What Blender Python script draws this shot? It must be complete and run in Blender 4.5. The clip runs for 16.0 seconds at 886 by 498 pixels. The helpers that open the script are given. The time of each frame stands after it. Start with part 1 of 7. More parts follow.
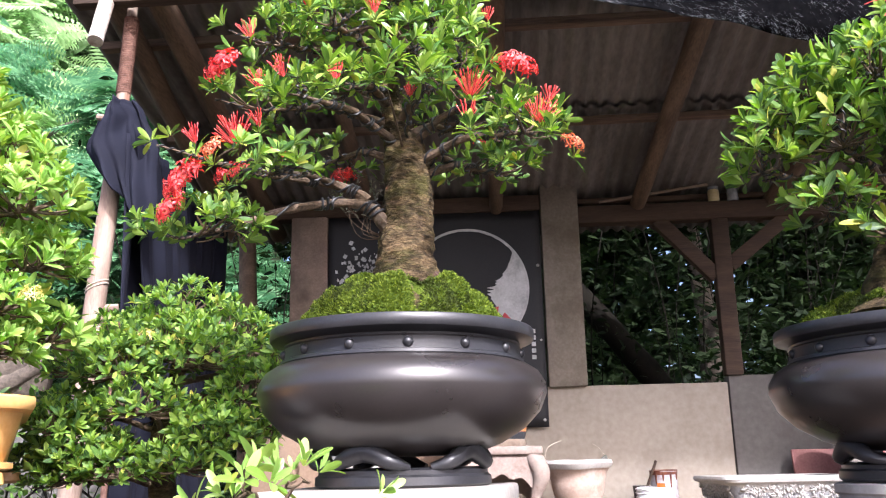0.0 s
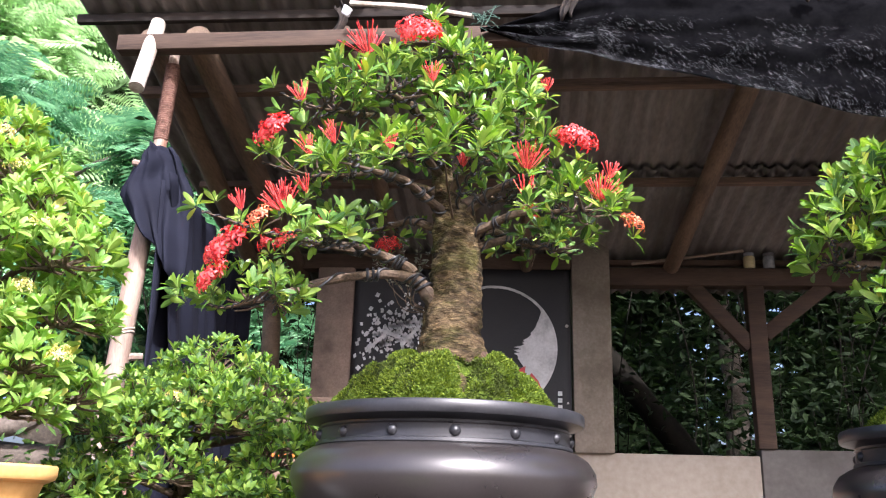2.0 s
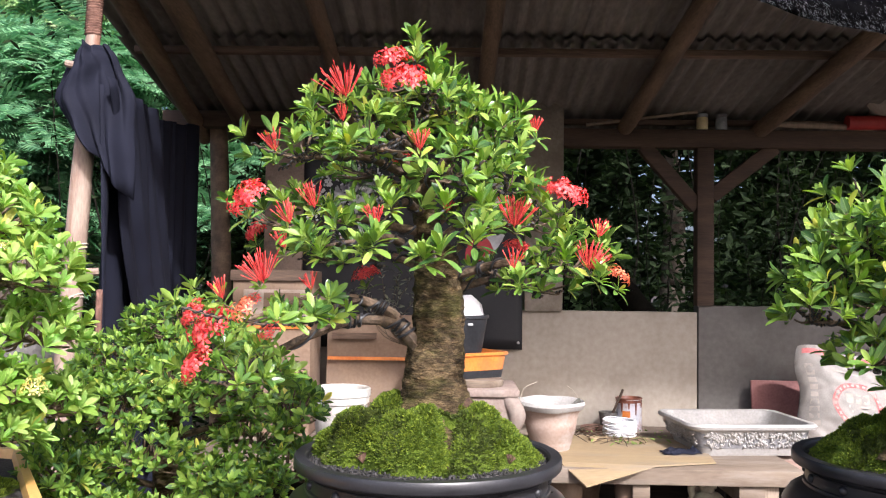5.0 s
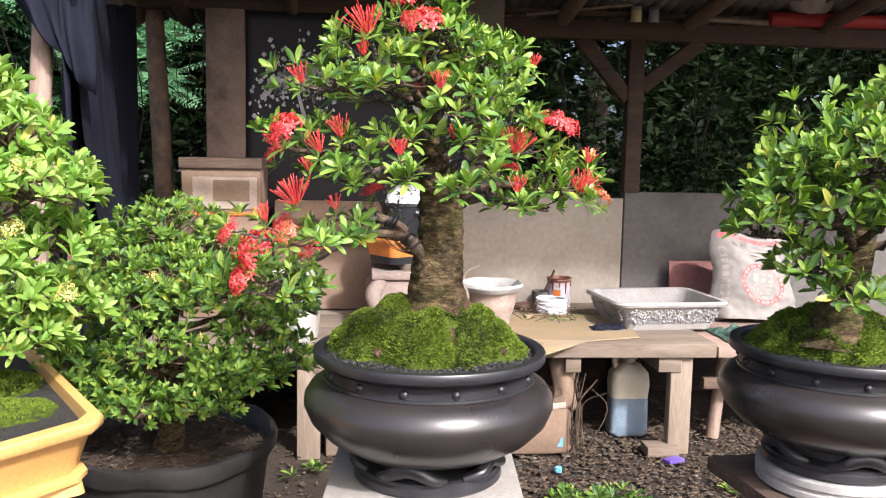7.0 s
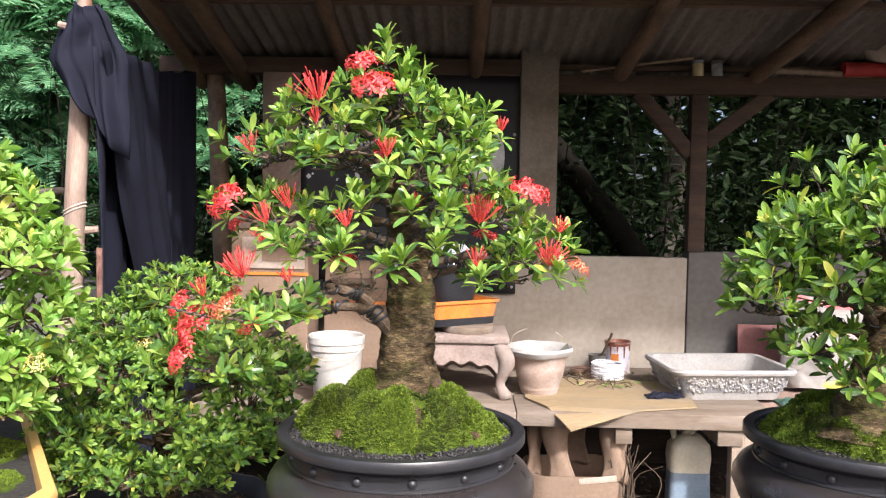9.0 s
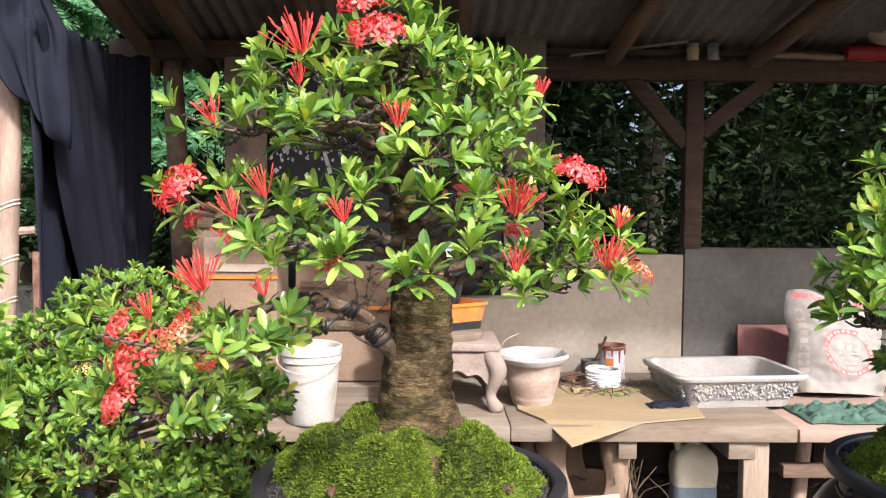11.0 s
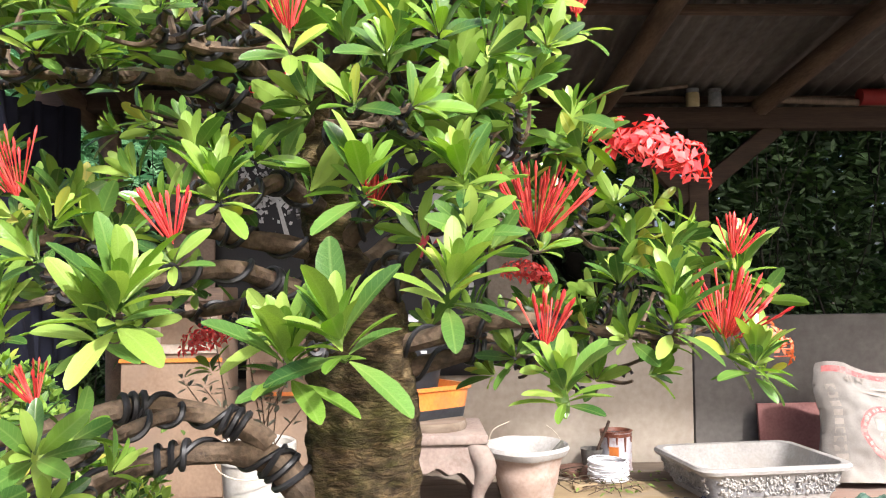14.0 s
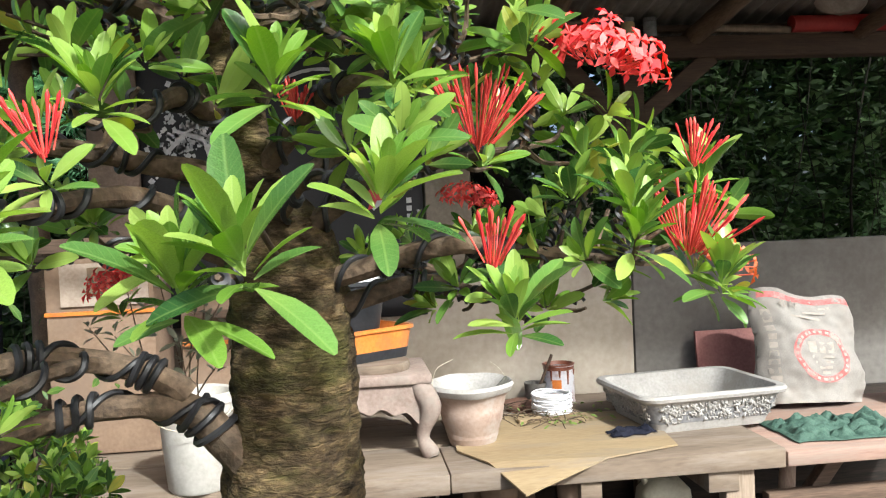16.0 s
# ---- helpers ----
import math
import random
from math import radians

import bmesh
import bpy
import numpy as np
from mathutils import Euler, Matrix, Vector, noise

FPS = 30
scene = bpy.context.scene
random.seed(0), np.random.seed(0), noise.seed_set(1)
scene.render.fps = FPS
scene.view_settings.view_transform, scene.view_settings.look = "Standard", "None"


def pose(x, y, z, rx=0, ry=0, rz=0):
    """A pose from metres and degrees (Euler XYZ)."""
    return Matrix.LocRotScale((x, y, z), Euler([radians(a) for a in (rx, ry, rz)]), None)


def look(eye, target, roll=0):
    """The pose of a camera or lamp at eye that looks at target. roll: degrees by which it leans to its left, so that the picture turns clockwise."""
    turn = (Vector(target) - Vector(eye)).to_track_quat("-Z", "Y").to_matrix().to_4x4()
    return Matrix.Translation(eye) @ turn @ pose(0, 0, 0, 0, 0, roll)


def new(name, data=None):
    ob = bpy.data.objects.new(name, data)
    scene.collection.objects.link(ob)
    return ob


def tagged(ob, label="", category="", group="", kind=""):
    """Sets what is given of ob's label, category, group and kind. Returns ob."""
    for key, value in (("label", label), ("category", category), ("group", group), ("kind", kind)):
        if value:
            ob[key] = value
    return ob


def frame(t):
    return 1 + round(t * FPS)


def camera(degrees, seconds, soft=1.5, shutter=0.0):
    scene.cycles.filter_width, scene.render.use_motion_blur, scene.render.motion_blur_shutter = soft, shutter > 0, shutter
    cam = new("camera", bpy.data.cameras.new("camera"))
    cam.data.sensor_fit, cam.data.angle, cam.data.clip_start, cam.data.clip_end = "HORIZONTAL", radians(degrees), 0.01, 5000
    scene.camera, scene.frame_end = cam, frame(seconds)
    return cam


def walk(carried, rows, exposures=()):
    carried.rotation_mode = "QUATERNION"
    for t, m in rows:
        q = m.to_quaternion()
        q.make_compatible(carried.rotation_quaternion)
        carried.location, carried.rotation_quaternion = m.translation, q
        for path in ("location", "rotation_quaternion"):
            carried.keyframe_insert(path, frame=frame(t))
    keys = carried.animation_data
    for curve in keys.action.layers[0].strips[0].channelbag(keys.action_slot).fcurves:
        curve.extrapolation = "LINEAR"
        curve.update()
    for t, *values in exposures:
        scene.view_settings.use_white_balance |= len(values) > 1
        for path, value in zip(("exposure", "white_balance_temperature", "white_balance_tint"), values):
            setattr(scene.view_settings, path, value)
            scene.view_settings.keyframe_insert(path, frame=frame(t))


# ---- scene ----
cam = camera(55.7, 16.0, soft=1.15)
PATH = [
    (0, (0.092, -0.188, 0.738), (-0.05, 1.745, 1.232), -1.1),
    (0.5, (0.067, -0.219, 0.794), (-0.035, 1.704, 1.337), 0.3),
    (1, (0.059, -0.23, 0.808), (-0.05, 1.672, 1.417), 0.8),
    (1.5, (0.045, -0.204, 0.798), (-0.085, 1.694, 1.413), 1.5),
    (2, (0.038, -0.142, 0.805), (-0.148, 1.757, 1.403), 1.7),
    (2.5, (0.042, -0.103, 0.815), (-0.158, 1.799, 1.401), 1.7),
    (3, (0.035, -0.059, 0.842), (-0.141, 1.852, 1.402), 2.4),
    (3.2, (0.027, -0.041, 0.857), (-0.137, 1.878, 1.398), 2.5),
    (5.3, (-0.042, -0.233, 1.294), (-0.053, 1.767, 1.298), 0.7),
    (5.5, (-0.045, -0.258, 1.316), (-0.034, 1.741, 1.275), 0.8),
    (6, (-0.11, -0.294, 1.344), (-0.006, 1.698, 1.201), 1.5),
    (6.5, (-0.199, -0.33, 1.335), (-0.014, 1.651, 1.129), 0.8),
    (7, (-0.21, -0.36, 1.33), (-0.032, 1.62, 1.107), 1.2),
    (7.5, (-0.115, -0.329, 1.324), (-0.13, 1.662, 1.14), 2.3),
    (8, (-0.031, -0.297, 1.336), (-0.186, 1.691, 1.184), 1.8),
    (8.5, (0.014, -0.293, 1.355), (-0.134, 1.699, 1.249), 1.1),
    (8.7, (0.025, -0.291, 1.362), (-0.08, 1.704, 1.265), 0.9),
    (10.8, (-0.048, 0.027, 1.337), (-0.008, 2.021, 1.185), 0.9),
    (11, (-0.061, 0.055, 1.347), (-0.029, 2.052, 1.244), 0.4),
    (11.5, (-0.065, 0.117, 1.362), (-0.107, 2.117, 1.389), 0.4),
    (12, (-0.052, 0.226, 1.383), (-0.193, 2.217, 1.496), 0.0),
    (12.5, (-0.074, 0.394, 1.357), (-0.268, 2.381, 1.481), 0.3),
    (13, (-0.081, 0.497, 1.305), (-0.223, 2.49, 1.407), 1.1),
    (13.5, (-0.062, 0.548, 1.305), (-0.086, 2.546, 1.385), 0.4),
    (14, (-0.037, 0.573, 1.305), (0.047, 2.569, 1.385), -0.6),
    (14.5, (-0.011, 0.602, 1.294), (0.137, 2.595, 1.365), -1.2),
    (15, (0.007, 0.626, 1.301), (0.238, 2.613, 1.295), -2.7),
    (15.5, (0.006, 0.661, 1.287), (0.276, 2.64, 1.189), -2.8),
    (16, (-0.031, 0.634, 1.293), (0.194, 2.62, 1.231), -2.5),
]
walk(cam, [(t, look(eye, target, roll)) for t, eye, target, roll in PATH],
     [(0, 1.2, 5800, 19), (3.2, 1.24, 5850, 18), (5.3, 0.74, 6000, 16), (8.7, 0.79, 6100, 15), (10.8, 0.79, 6200, 14), (12.5, 0.92, 6200, 14), (14.5, 0.85, 6200, 11), (16, 0.68, 6000, 4)])

# ---- world, sun and exposure ----
SUN_DIR = Vector((0.33, -0.69, 0.645)).normalized()      # towards the sun
world = bpy.data.worlds.new("sky_world")
scene.world = world
world.use_nodes = True
wn = world.node_tree.nodes
sky = wn.new("ShaderNodeTexSky")
sky.sky_type = 'NISHITA'
sky.sun_disc = False
sky.sun_elevation = math.asin(SUN_DIR.z)
sky.sun_rotation = math.atan2(SUN_DIR.x, SUN_DIR.y)
sky.air_density, sky.dust_density = 0.7, 6.0
world.node_tree.links.new(sky.outputs[0], wn["Background"].inputs[0])
wn["Background"].inputs[1].default_value = 0.17
sun = new("sun", bpy.data.lights.new("sun", 'SUN'))
sun.data.energy = 4.2
sun.data.angle = radians(2.5)
sun.data.color = (1.0, 0.96, 0.90)
sun.matrix_world = look(SUN_DIR * 20, (0, 0, 0))

# ---- materials ----
MATS = {}


def nodes_of(name):
    m = bpy.data.materials.new(name)
    m.use_nodes = True
    nt = m.node_tree
    return m, nt, nt.nodes, nt.links, nt.nodes["Principled BSDF"]


def ramp_of(n, stops):
    r = n.new("ShaderNodeValToRGB")
    e = r.color_ramp.elements
    while len(e) < len(stops):
        e.new(0.5)
    for el, (p, c) in zip(e, stops):
        el.position, el.color = p, (*c, 1)
    return r


def surface(name, a, b, rough=0.7, metal=0.0, scale=8.0, fine=90.0, bump=0.25, dist=0.003, stretch=(1, 1, 1),
            stain=None, rand=0.0, spec=0.4, coat=0.0, island=False, wave=None, wave_part=0.35, rvar=0.12):
    """Two colours mixed at two scales, with fine relief; stain: a third colour in blotches."""
    m, nt, n, l, p = nodes_of(name)
    tc = n.new("ShaderNodeTexCoord")
    mp = n.new("ShaderNodeMapping")
    mp.inputs["Scale"].default_value = stretch
    l.new(tc.outputs["Object"], mp.inputs[0])
    n1 = n.new("ShaderNodeTexNoise"); n1.inputs["Scale"].default_value = scale; n1.inputs["Detail"].default_value = 6
    n2 = n.new("ShaderNodeTexNoise"); n2.inputs["Scale"].default_value = fine; n2.inputs["Detail"].default_value = 4
    l.new(mp.outputs[0], n1.inputs[0]); l.new(mp.outputs[0], n2.inputs[0])
    mix = n.new("ShaderNodeMath"); mix.operation = 'MULTIPLY_ADD'
    l.new(n2.outputs[0], mix.inputs[0]); mix.inputs[1].default_value = 0.45
    sub = n.new("ShaderNodeMath"); sub.operation = 'MULTIPLY'; sub.inputs[1].default_value = 0.62
    l.new(n1.outputs[0], sub.inputs[0]); l.new(sub.outputs[0], mix.inputs[2])
    r = ramp_of(n, [(0.36, a), (0.68, b)])
    l.new(mix.outputs[0], r.inputs[0])
    col = r.outputs[0]
    if stain:
        n3 = n.new("ShaderNodeTexNoise"); n3.inputs["Scale"].default_value = scale * 0.55; n3.inputs["Detail"].default_value = 8
        n3.inputs["Roughness"].default_value = 0.7
        l.new(mp.outputs[0], n3.inputs[0])
        rr = ramp_of(n, [(0.5, (0, 0, 0)), (0.66, (1, 1, 1))])
        l.new(n3.outputs[0], rr.inputs[0])
        mx = n.new("ShaderNodeMix"); mx.data_type = 'RGBA'
        l.new(rr.outputs[0], mx.inputs[0]); l.new(col, mx.inputs[6]); mx.inputs[7].default_value = (*stain, 1)
        col = mx.outputs[2]
    if rand:
        hs = n.new("ShaderNodeHueSaturation")
        src = n.new("ShaderNodeNewGeometry").outputs["Random Per Island"] if island else n.new("ShaderNodeObjectInfo").outputs["Random"]
        mr = n.new("ShaderNodeMapRange"); mr.inputs[3].default_value = 1 - rand; mr.inputs[4].default_value = 1 + rand
        l.new(src, mr.inputs[0]); l.new(mr.outputs[0], hs.inputs["Value"]); l.new(col, hs.inputs["Color"])
        col = hs.outputs[0]
    l.new(col, p.inputs["Base Color"])
    p.inputs["Metallic"].default_value = metal
    p.inputs["Specular IOR Level"].default_value = spec
    p.inputs["Coat Weight"].default_value = coat
    mr = n.new("ShaderNodeMapRange"); mr.inputs[3].default_value = max(0.04, rough - rvar); mr.inputs[4].default_value = min(1, rough + rvar)
    l.new(n1.outputs[0], mr.inputs[0]); l.new(mr.outputs[0], p.inputs["Roughness"])
    if bump:
        bp = n.new("ShaderNodeBump"); bp.inputs["Strength"].default_value = bump; bp.inputs["Distance"].default_value = dist
        h = mix.outputs[0]
        if wave:
            w = n.new("ShaderNodeTexWave"); w.bands_direction = wave[0]; w.inputs["Scale"].default_value = wave[1]
            w.inputs["Distortion"].default_value = wave[2]; w.inputs["Detail"].default_value = 3; w.inputs["Detail Scale"].default_value = 2
            l.new(tc.outputs["Object"], w.inputs[0])
            ad = n.new("ShaderNodeMath"); ad.operation = 'MULTIPLY_ADD'; l.new(w.outputs["Fac"], ad.inputs[0]); ad.inputs[1].default_value = wave_part; l.new(h, ad.inputs[2]); h = ad.outputs[0]
        l.new(h, bp.inputs["Height"]); l.new(bp.outputs[0], p.inputs["Normal"])
    MATS[name] = m
    return m


def leafy(name, dark, light, rough=0.38, shine=0.3, fine=60.0, spec=0.5, veins=0.0):
    """A leaf: varied from leaf to leaf, a paler midrib tone, some light shining through."""
    m, nt, n, l, p = nodes_of(name)
    g = n.new("ShaderNodeNewGeometry")
    oi = n.new("ShaderNodeObjectInfo")
    ad = n.new("ShaderNodeMath"); ad.operation = 'ADD'
    l.new(g.outputs["Random Per Island"], ad.inputs[0]); l.new(oi.outputs["Random"], ad.inputs[1])
    fr = n.new("ShaderNodeMath"); fr.operation = 'FRACT'; l.new(ad.outputs[0], fr.inputs[0])
    r = ramp_of(n, [(0.0, dark), (0.55, [0.5 * (a + b) for a, b in zip(dark, light)]), (1.0, light)])
    l.new(fr.outputs[0], r.inputs[0])
    tc = n.new("ShaderNodeTexCoord")
    no = n.new("ShaderNodeTexNoise"); no.inputs["Scale"].default_value = fine; no.inputs["Detail"].default_value = 4
    l.new(tc.outputs["Object"], no.inputs[0])
    hs = n.new("ShaderNodeHueSaturation")
    mr = n.new("ShaderNodeMapRange"); mr.inputs[3].default_value = 0.72; mr.inputs[4].default_value = 1.28
    l.new(no.outputs[0], mr.inputs[0]); l.new(mr.outputs[0], hs.inputs["Value"])
    l.new(r.outputs[0], hs.inputs["Color"])
    height = no.outputs[0]
    if veins:
        at = n.new("ShaderNodeAttribute"); at.attribute_name = "leaf"
        sp = n.new("ShaderNodeSeparateXYZ"); l.new(at.outputs["Vector"], sp.inputs[0])
        ab = n.new("ShaderNodeMath"); ab.operation = 'ABSOLUTE'; l.new(sp.outputs[0], ab.inputs[0])
        rib = n.new("ShaderNodeMapRange"); rib.inputs[1].default_value = 0.004; rib.inputs[2].default_value = 0.022
        rib.inputs[3].default_value = 1.0; rib.inputs[4].default_value = 0.0
        l.new(ab.outputs[0], rib.inputs[0])
        sl = n.new("ShaderNodeMath"); sl.operation = 'MULTIPLY_ADD'; sl.inputs[1].default_value = -0.9
        l.new(ab.outputs[0], sl.inputs[0]); l.new(sp.outputs[1], sl.inputs[2])
        sc = n.new("ShaderNodeMath"); sc.operation = 'MULTIPLY'; sc.inputs[1].default_value = 62.0; l.new(sl.outputs[0], sc.inputs[0])
        sn = n.new("ShaderNodeMath"); sn.operation = 'SINE'; l.new(sc.outputs[0], sn.inputs[0])
        vv = n.new("ShaderNodeMapRange"); vv.inputs[1].default_value = 0.75; vv.inputs[2].default_value = 1.0; vv.inputs[4].default_value = 0.35
        l.new(sn.outputs[0], vv.inputs[0])
        mx_ = n.new("ShaderNodeMath"); mx_.operation = 'MAXIMUM'; l.new(rib.outputs[0], mx_.inputs[0]); l.new(vv.outputs[0], mx_.inputs[1])
        am = n.new("ShaderNodeMath"); am.operation = 'MULTIPLY'; am.inputs[1].default_value = veins; l.new(mx_.outputs[0], am.inputs[0])
        base = n.new("ShaderNodeMapRange"); base.inputs[1].default_value = 0.0; base.inputs[2].default_value = 0.55
        base.inputs[3].default_value = 0.22; base.inputs[4].default_value = 0.0; l.new(sp.outputs[1], base.inputs[0])
        bm_ = n.new("ShaderNodeMix"); bm_.data_type = 'RGBA'; bm_.inputs[7].default_value = (0.36, 0.42, 0.10, 1)
        l.new(base.outputs[0], bm_.inputs[0]); l.new(hs.outputs[0], bm_.inputs[6])
        vm = n.new("ShaderNodeMix"); vm.data_type = 'RGBA'; vm.inputs[7].default_value = (0.34, 0.47, 0.13, 1)
        l.new(am.outputs[0], vm.inputs[0]); l.new(bm_.outputs[2], vm.inputs[6])
        tint = vm.outputs[2]
        hh = n.new("ShaderNodeMath"); hh.operation = 'MULTIPLY_ADD'; hh.inputs[1].default_value = -0.8
        l.new(mx_.outputs[0], hh.inputs[0]); l.new(no.outputs[0], hh.inputs[2]); height = hh.outputs[0]
    else:
        tint = hs.outputs[0]
    l.new(tint, p.inputs["Base Color"])
    p.inputs["Roughness"].default_value = rough
    p.inputs["Specular IOR Level"].default_value = spec
    bp = n.new("ShaderNodeBump"); bp.inputs["Strength"].default_value = 0.25; bp.inputs["Distance"].default_value = 0.001
    l.new(height, bp.inputs["Height"]); l.new(bp.outputs[0], p.inputs["Normal"])
    tr = n.new("ShaderNodeBsdfTranslucent")
    sat = n.new("ShaderNodeHueSaturation"); sat.inputs["Saturation"].default_value = 1.15; sat.inputs["Value"].default_value = 1.25
    l.new(tint, sat.inputs["Color"]); l.new(sat.outputs[0], tr.inputs[0])
    mx = n.new("ShaderNodeMixShader"); mx.inputs[0].default_value = shine
    l.new(p.outputs[0], mx.inputs[1]); l.new(tr.outputs[0], mx.inputs[2])
    l.new(mx.outputs[0], n["Material Output"].inputs[0])
    MATS[name] = m
    return m


leafy("leaf_young", (0.14, 0.28, 0.036), (0.36, 0.49, 0.105), 0.25, 0.36, veins=0.22)
leafy("leaf_mature", (0.034, 0.094, 0.022), (0.138, 0.268, 0.052), 0.23, 0.26, veins=0.2)
leafy("leaf_yellow", (0.32, 0.38, 0.05), (0.56, 0.52, 0.10), 0.4, 0.35, veins=0.45)
leafy("leaf_small_young", (0.132, 0.2728, 0.0352), (0.3168, 0.44, 0.0836), 0.46, 0.40, veins=0.3, spec=0.35)
leafy("leaf_small_mature", (0.0255, 0.0748, 0.0187), (0.1105, 0.2125, 0.0425), 0.45, 0.30, veins=0.3, spec=0.35)
leafy("leaf_pale", (0.19, 0.385, 0.065), (0.43, 0.58, 0.17), 0.40, 0.38, veins=0.3)
# Thicket leaf colour lowered below real leaves: deep shade painted in.
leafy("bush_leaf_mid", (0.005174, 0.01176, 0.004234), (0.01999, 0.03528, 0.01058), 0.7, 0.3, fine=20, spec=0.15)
# Lighter copy for the far bushes: distant murky glow put into the colour.
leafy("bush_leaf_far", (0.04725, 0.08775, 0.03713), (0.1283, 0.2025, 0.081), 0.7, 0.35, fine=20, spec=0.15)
# Darkest thicket leaf, again with the shade put into its colour.
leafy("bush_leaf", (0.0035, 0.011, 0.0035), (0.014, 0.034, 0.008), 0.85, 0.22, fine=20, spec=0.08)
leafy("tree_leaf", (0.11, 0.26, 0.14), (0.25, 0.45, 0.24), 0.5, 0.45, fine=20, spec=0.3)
# Paler copy of tree_leaf: overexposed sunlight and haze painted into it.
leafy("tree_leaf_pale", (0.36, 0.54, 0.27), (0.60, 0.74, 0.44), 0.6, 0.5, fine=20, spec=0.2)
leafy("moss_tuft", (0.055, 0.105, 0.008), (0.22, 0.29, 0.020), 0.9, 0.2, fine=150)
# Darker moss: crevice shade painted in the seams, and random dull patches.
leafy("moss_shade_patch", (0.028, 0.05, 0.008), (0.10, 0.13, 0.014), 0.9, 0.15, fine=150)
leafy("petal_red", (0.74, 0.040, 0.050), (0.96, 0.19, 0.17), 0.5, 0.32, fine=120)
leafy("bud_red", (0.60, 0.025, 0.035), (0.90, 0.15, 0.12), 0.4, 0.25, fine=120)
leafy("petal_coral", (0.75, 0.14, 0.06), (0.95, 0.35, 0.20), 0.45, 0.3, fine=120)
leafy("petal_yellow", (0.75, 0.60, 0.14), (0.92, 0.85, 0.45), 0.45, 0.35, fine=120)


def bark_skin(name):
    """Old bark: ochre plates between dark wrinkles, with thin moss in patches."""
    m, nt, n, l, p = nodes_of(name)
    tc = n.new("ShaderNodeTexCoord")
    mp = n.new("ShaderNodeMapping"); mp.inputs["Scale"].default_value = (.85, .85, 2.2)
    l.new(tc.outputs["Object"], mp.inputs[0])
    def noisy(scale, detail, rough=.6):
        t = n.new("ShaderNodeTexNoise")
        t.inputs["Scale"].default_value, t.inputs["Detail"].default_value, t.inputs["Roughness"].default_value = scale, detail, rough
        l.new(mp.outputs[0], t.inputs[0])
        return t.outputs[0]
    big, mid, fine = noisy(22, 5), noisy(75, 6, .7), noisy(310, 3)
    vo = n.new("ShaderNodeTexVoronoi"); vo.feature = 'DISTANCE_TO_EDGE'; vo.inputs["Scale"].default_value = 62
    wob = n.new("ShaderNodeVectorMath"); wob.operation = 'MULTIPLY_ADD'
    nv = n.new("ShaderNodeTexNoise"); nv.inputs["Scale"].default_value = 48; nv.inputs["Detail"].default_value = 4
    l.new(mp.outputs[0], nv.inputs[0]); l.new(nv.outputs["Color"], wob.inputs[0]); wob.inputs[1].default_value = (.035, .035, .035)
    l.new(mp.outputs[0], wob.inputs[2]); l.new(wob.outputs[0], vo.inputs["Vector"])
    crack = n.new("ShaderNodeMapRange"); crack.inputs[1].default_value = 0.0; crack.inputs[2].default_value = 0.22
    l.new(vo.outputs["Distance"], crack.inputs[0])
    r = ramp_of(n, [(.28, (.017, .012, .008)), (.45, (.090, .062, .034)), (.60, (.215, .158, .086)), (.76, (.36, .285, .17))])
    ad = n.new("ShaderNodeMath"); ad.operation = 'MULTIPLY_ADD'; ad.inputs[1].default_value = .45
    l.new(big, ad.inputs[0])
    hf = n.new("ShaderNodeMath"); hf.operation = 'MULTIPLY'; hf.inputs[1].default_value = .58; l.new(mid, hf.inputs[0])
    l.new(hf.outputs[0], ad.inputs[2]); l.new(ad.outputs[0], r.inputs[0])
    cm = n.new("ShaderNodeMix"); cm.data_type = 'RGBA'; cm.inputs[6].default_value = (.020, .014, .010, 1)
    soft = n.new("ShaderNodeMapRange"); soft.inputs[3].default_value = .62; l.new(crack.outputs[0], soft.inputs[0])
    l.new(soft.outputs[0], cm.inputs[0]); l.new(r.outputs[0], cm.inputs[7])
    mossy = ramp_of(n, [(.45, (0, 0, 0)), (.60, (1, 1, 1))])
    l.new(noisy(15, 7, .72), mossy.inputs[0])
    gm = n.new("ShaderNodeMix"); gm.data_type = 'RGBA'; gm.inputs[7].default_value = (.080, .082, .020, 1)
    mk = n.new("ShaderNodeMath"); mk.operation = 'MULTIPLY'; mk.inputs[1].default_value = .72; l.new(mossy.outputs[0], mk.inputs[0])
    l.new(mk.outputs[0], gm.inputs[0]); l.new(cm.outputs[2], gm.inputs[6])
    blot = ramp_of(n, [(.36, (.16, .15, .13)), (.50, (.62, .60, .56)), (.64, (1.25, 1.2, 1.1))])
    l.new(noisy(34, 8, .75), blot.inputs[0])
    mul = n.new("ShaderNodeMix"); mul.data_type = 'RGBA'; mul.blend_type = 'MULTIPLY'; mul.inputs[0].default_value = 1.0
    l.new(gm.outputs[2], mul.inputs[6]); l.new(blot.outputs[0], mul.inputs[7])
    l.new(mul.outputs[2], p.inputs["Base Color"])
    p.inputs["Roughness"].default_value = .92
    p.inputs["Specular IOR Level"].default_value = .25
    h1 = n.new("ShaderNodeMath"); h1.operation = 'MULTIPLY_ADD'; h1.inputs[1].default_value = .22; l.new(crack.outputs[0], h1.inputs[0]); l.new(mid, h1.inputs[2])
    h2 = n.new("ShaderNodeMath"); h2.operation = 'MULTIPLY_ADD'; h2.inputs[1].default_value = .35; l.new(fine, h2.inputs[0]); l.new(h1.outputs[0], h2.inputs[2])
    bp = n.new("ShaderNodeBump"); bp.inputs["Strength"].default_value = .9; bp.inputs["Distance"].default_value = .005
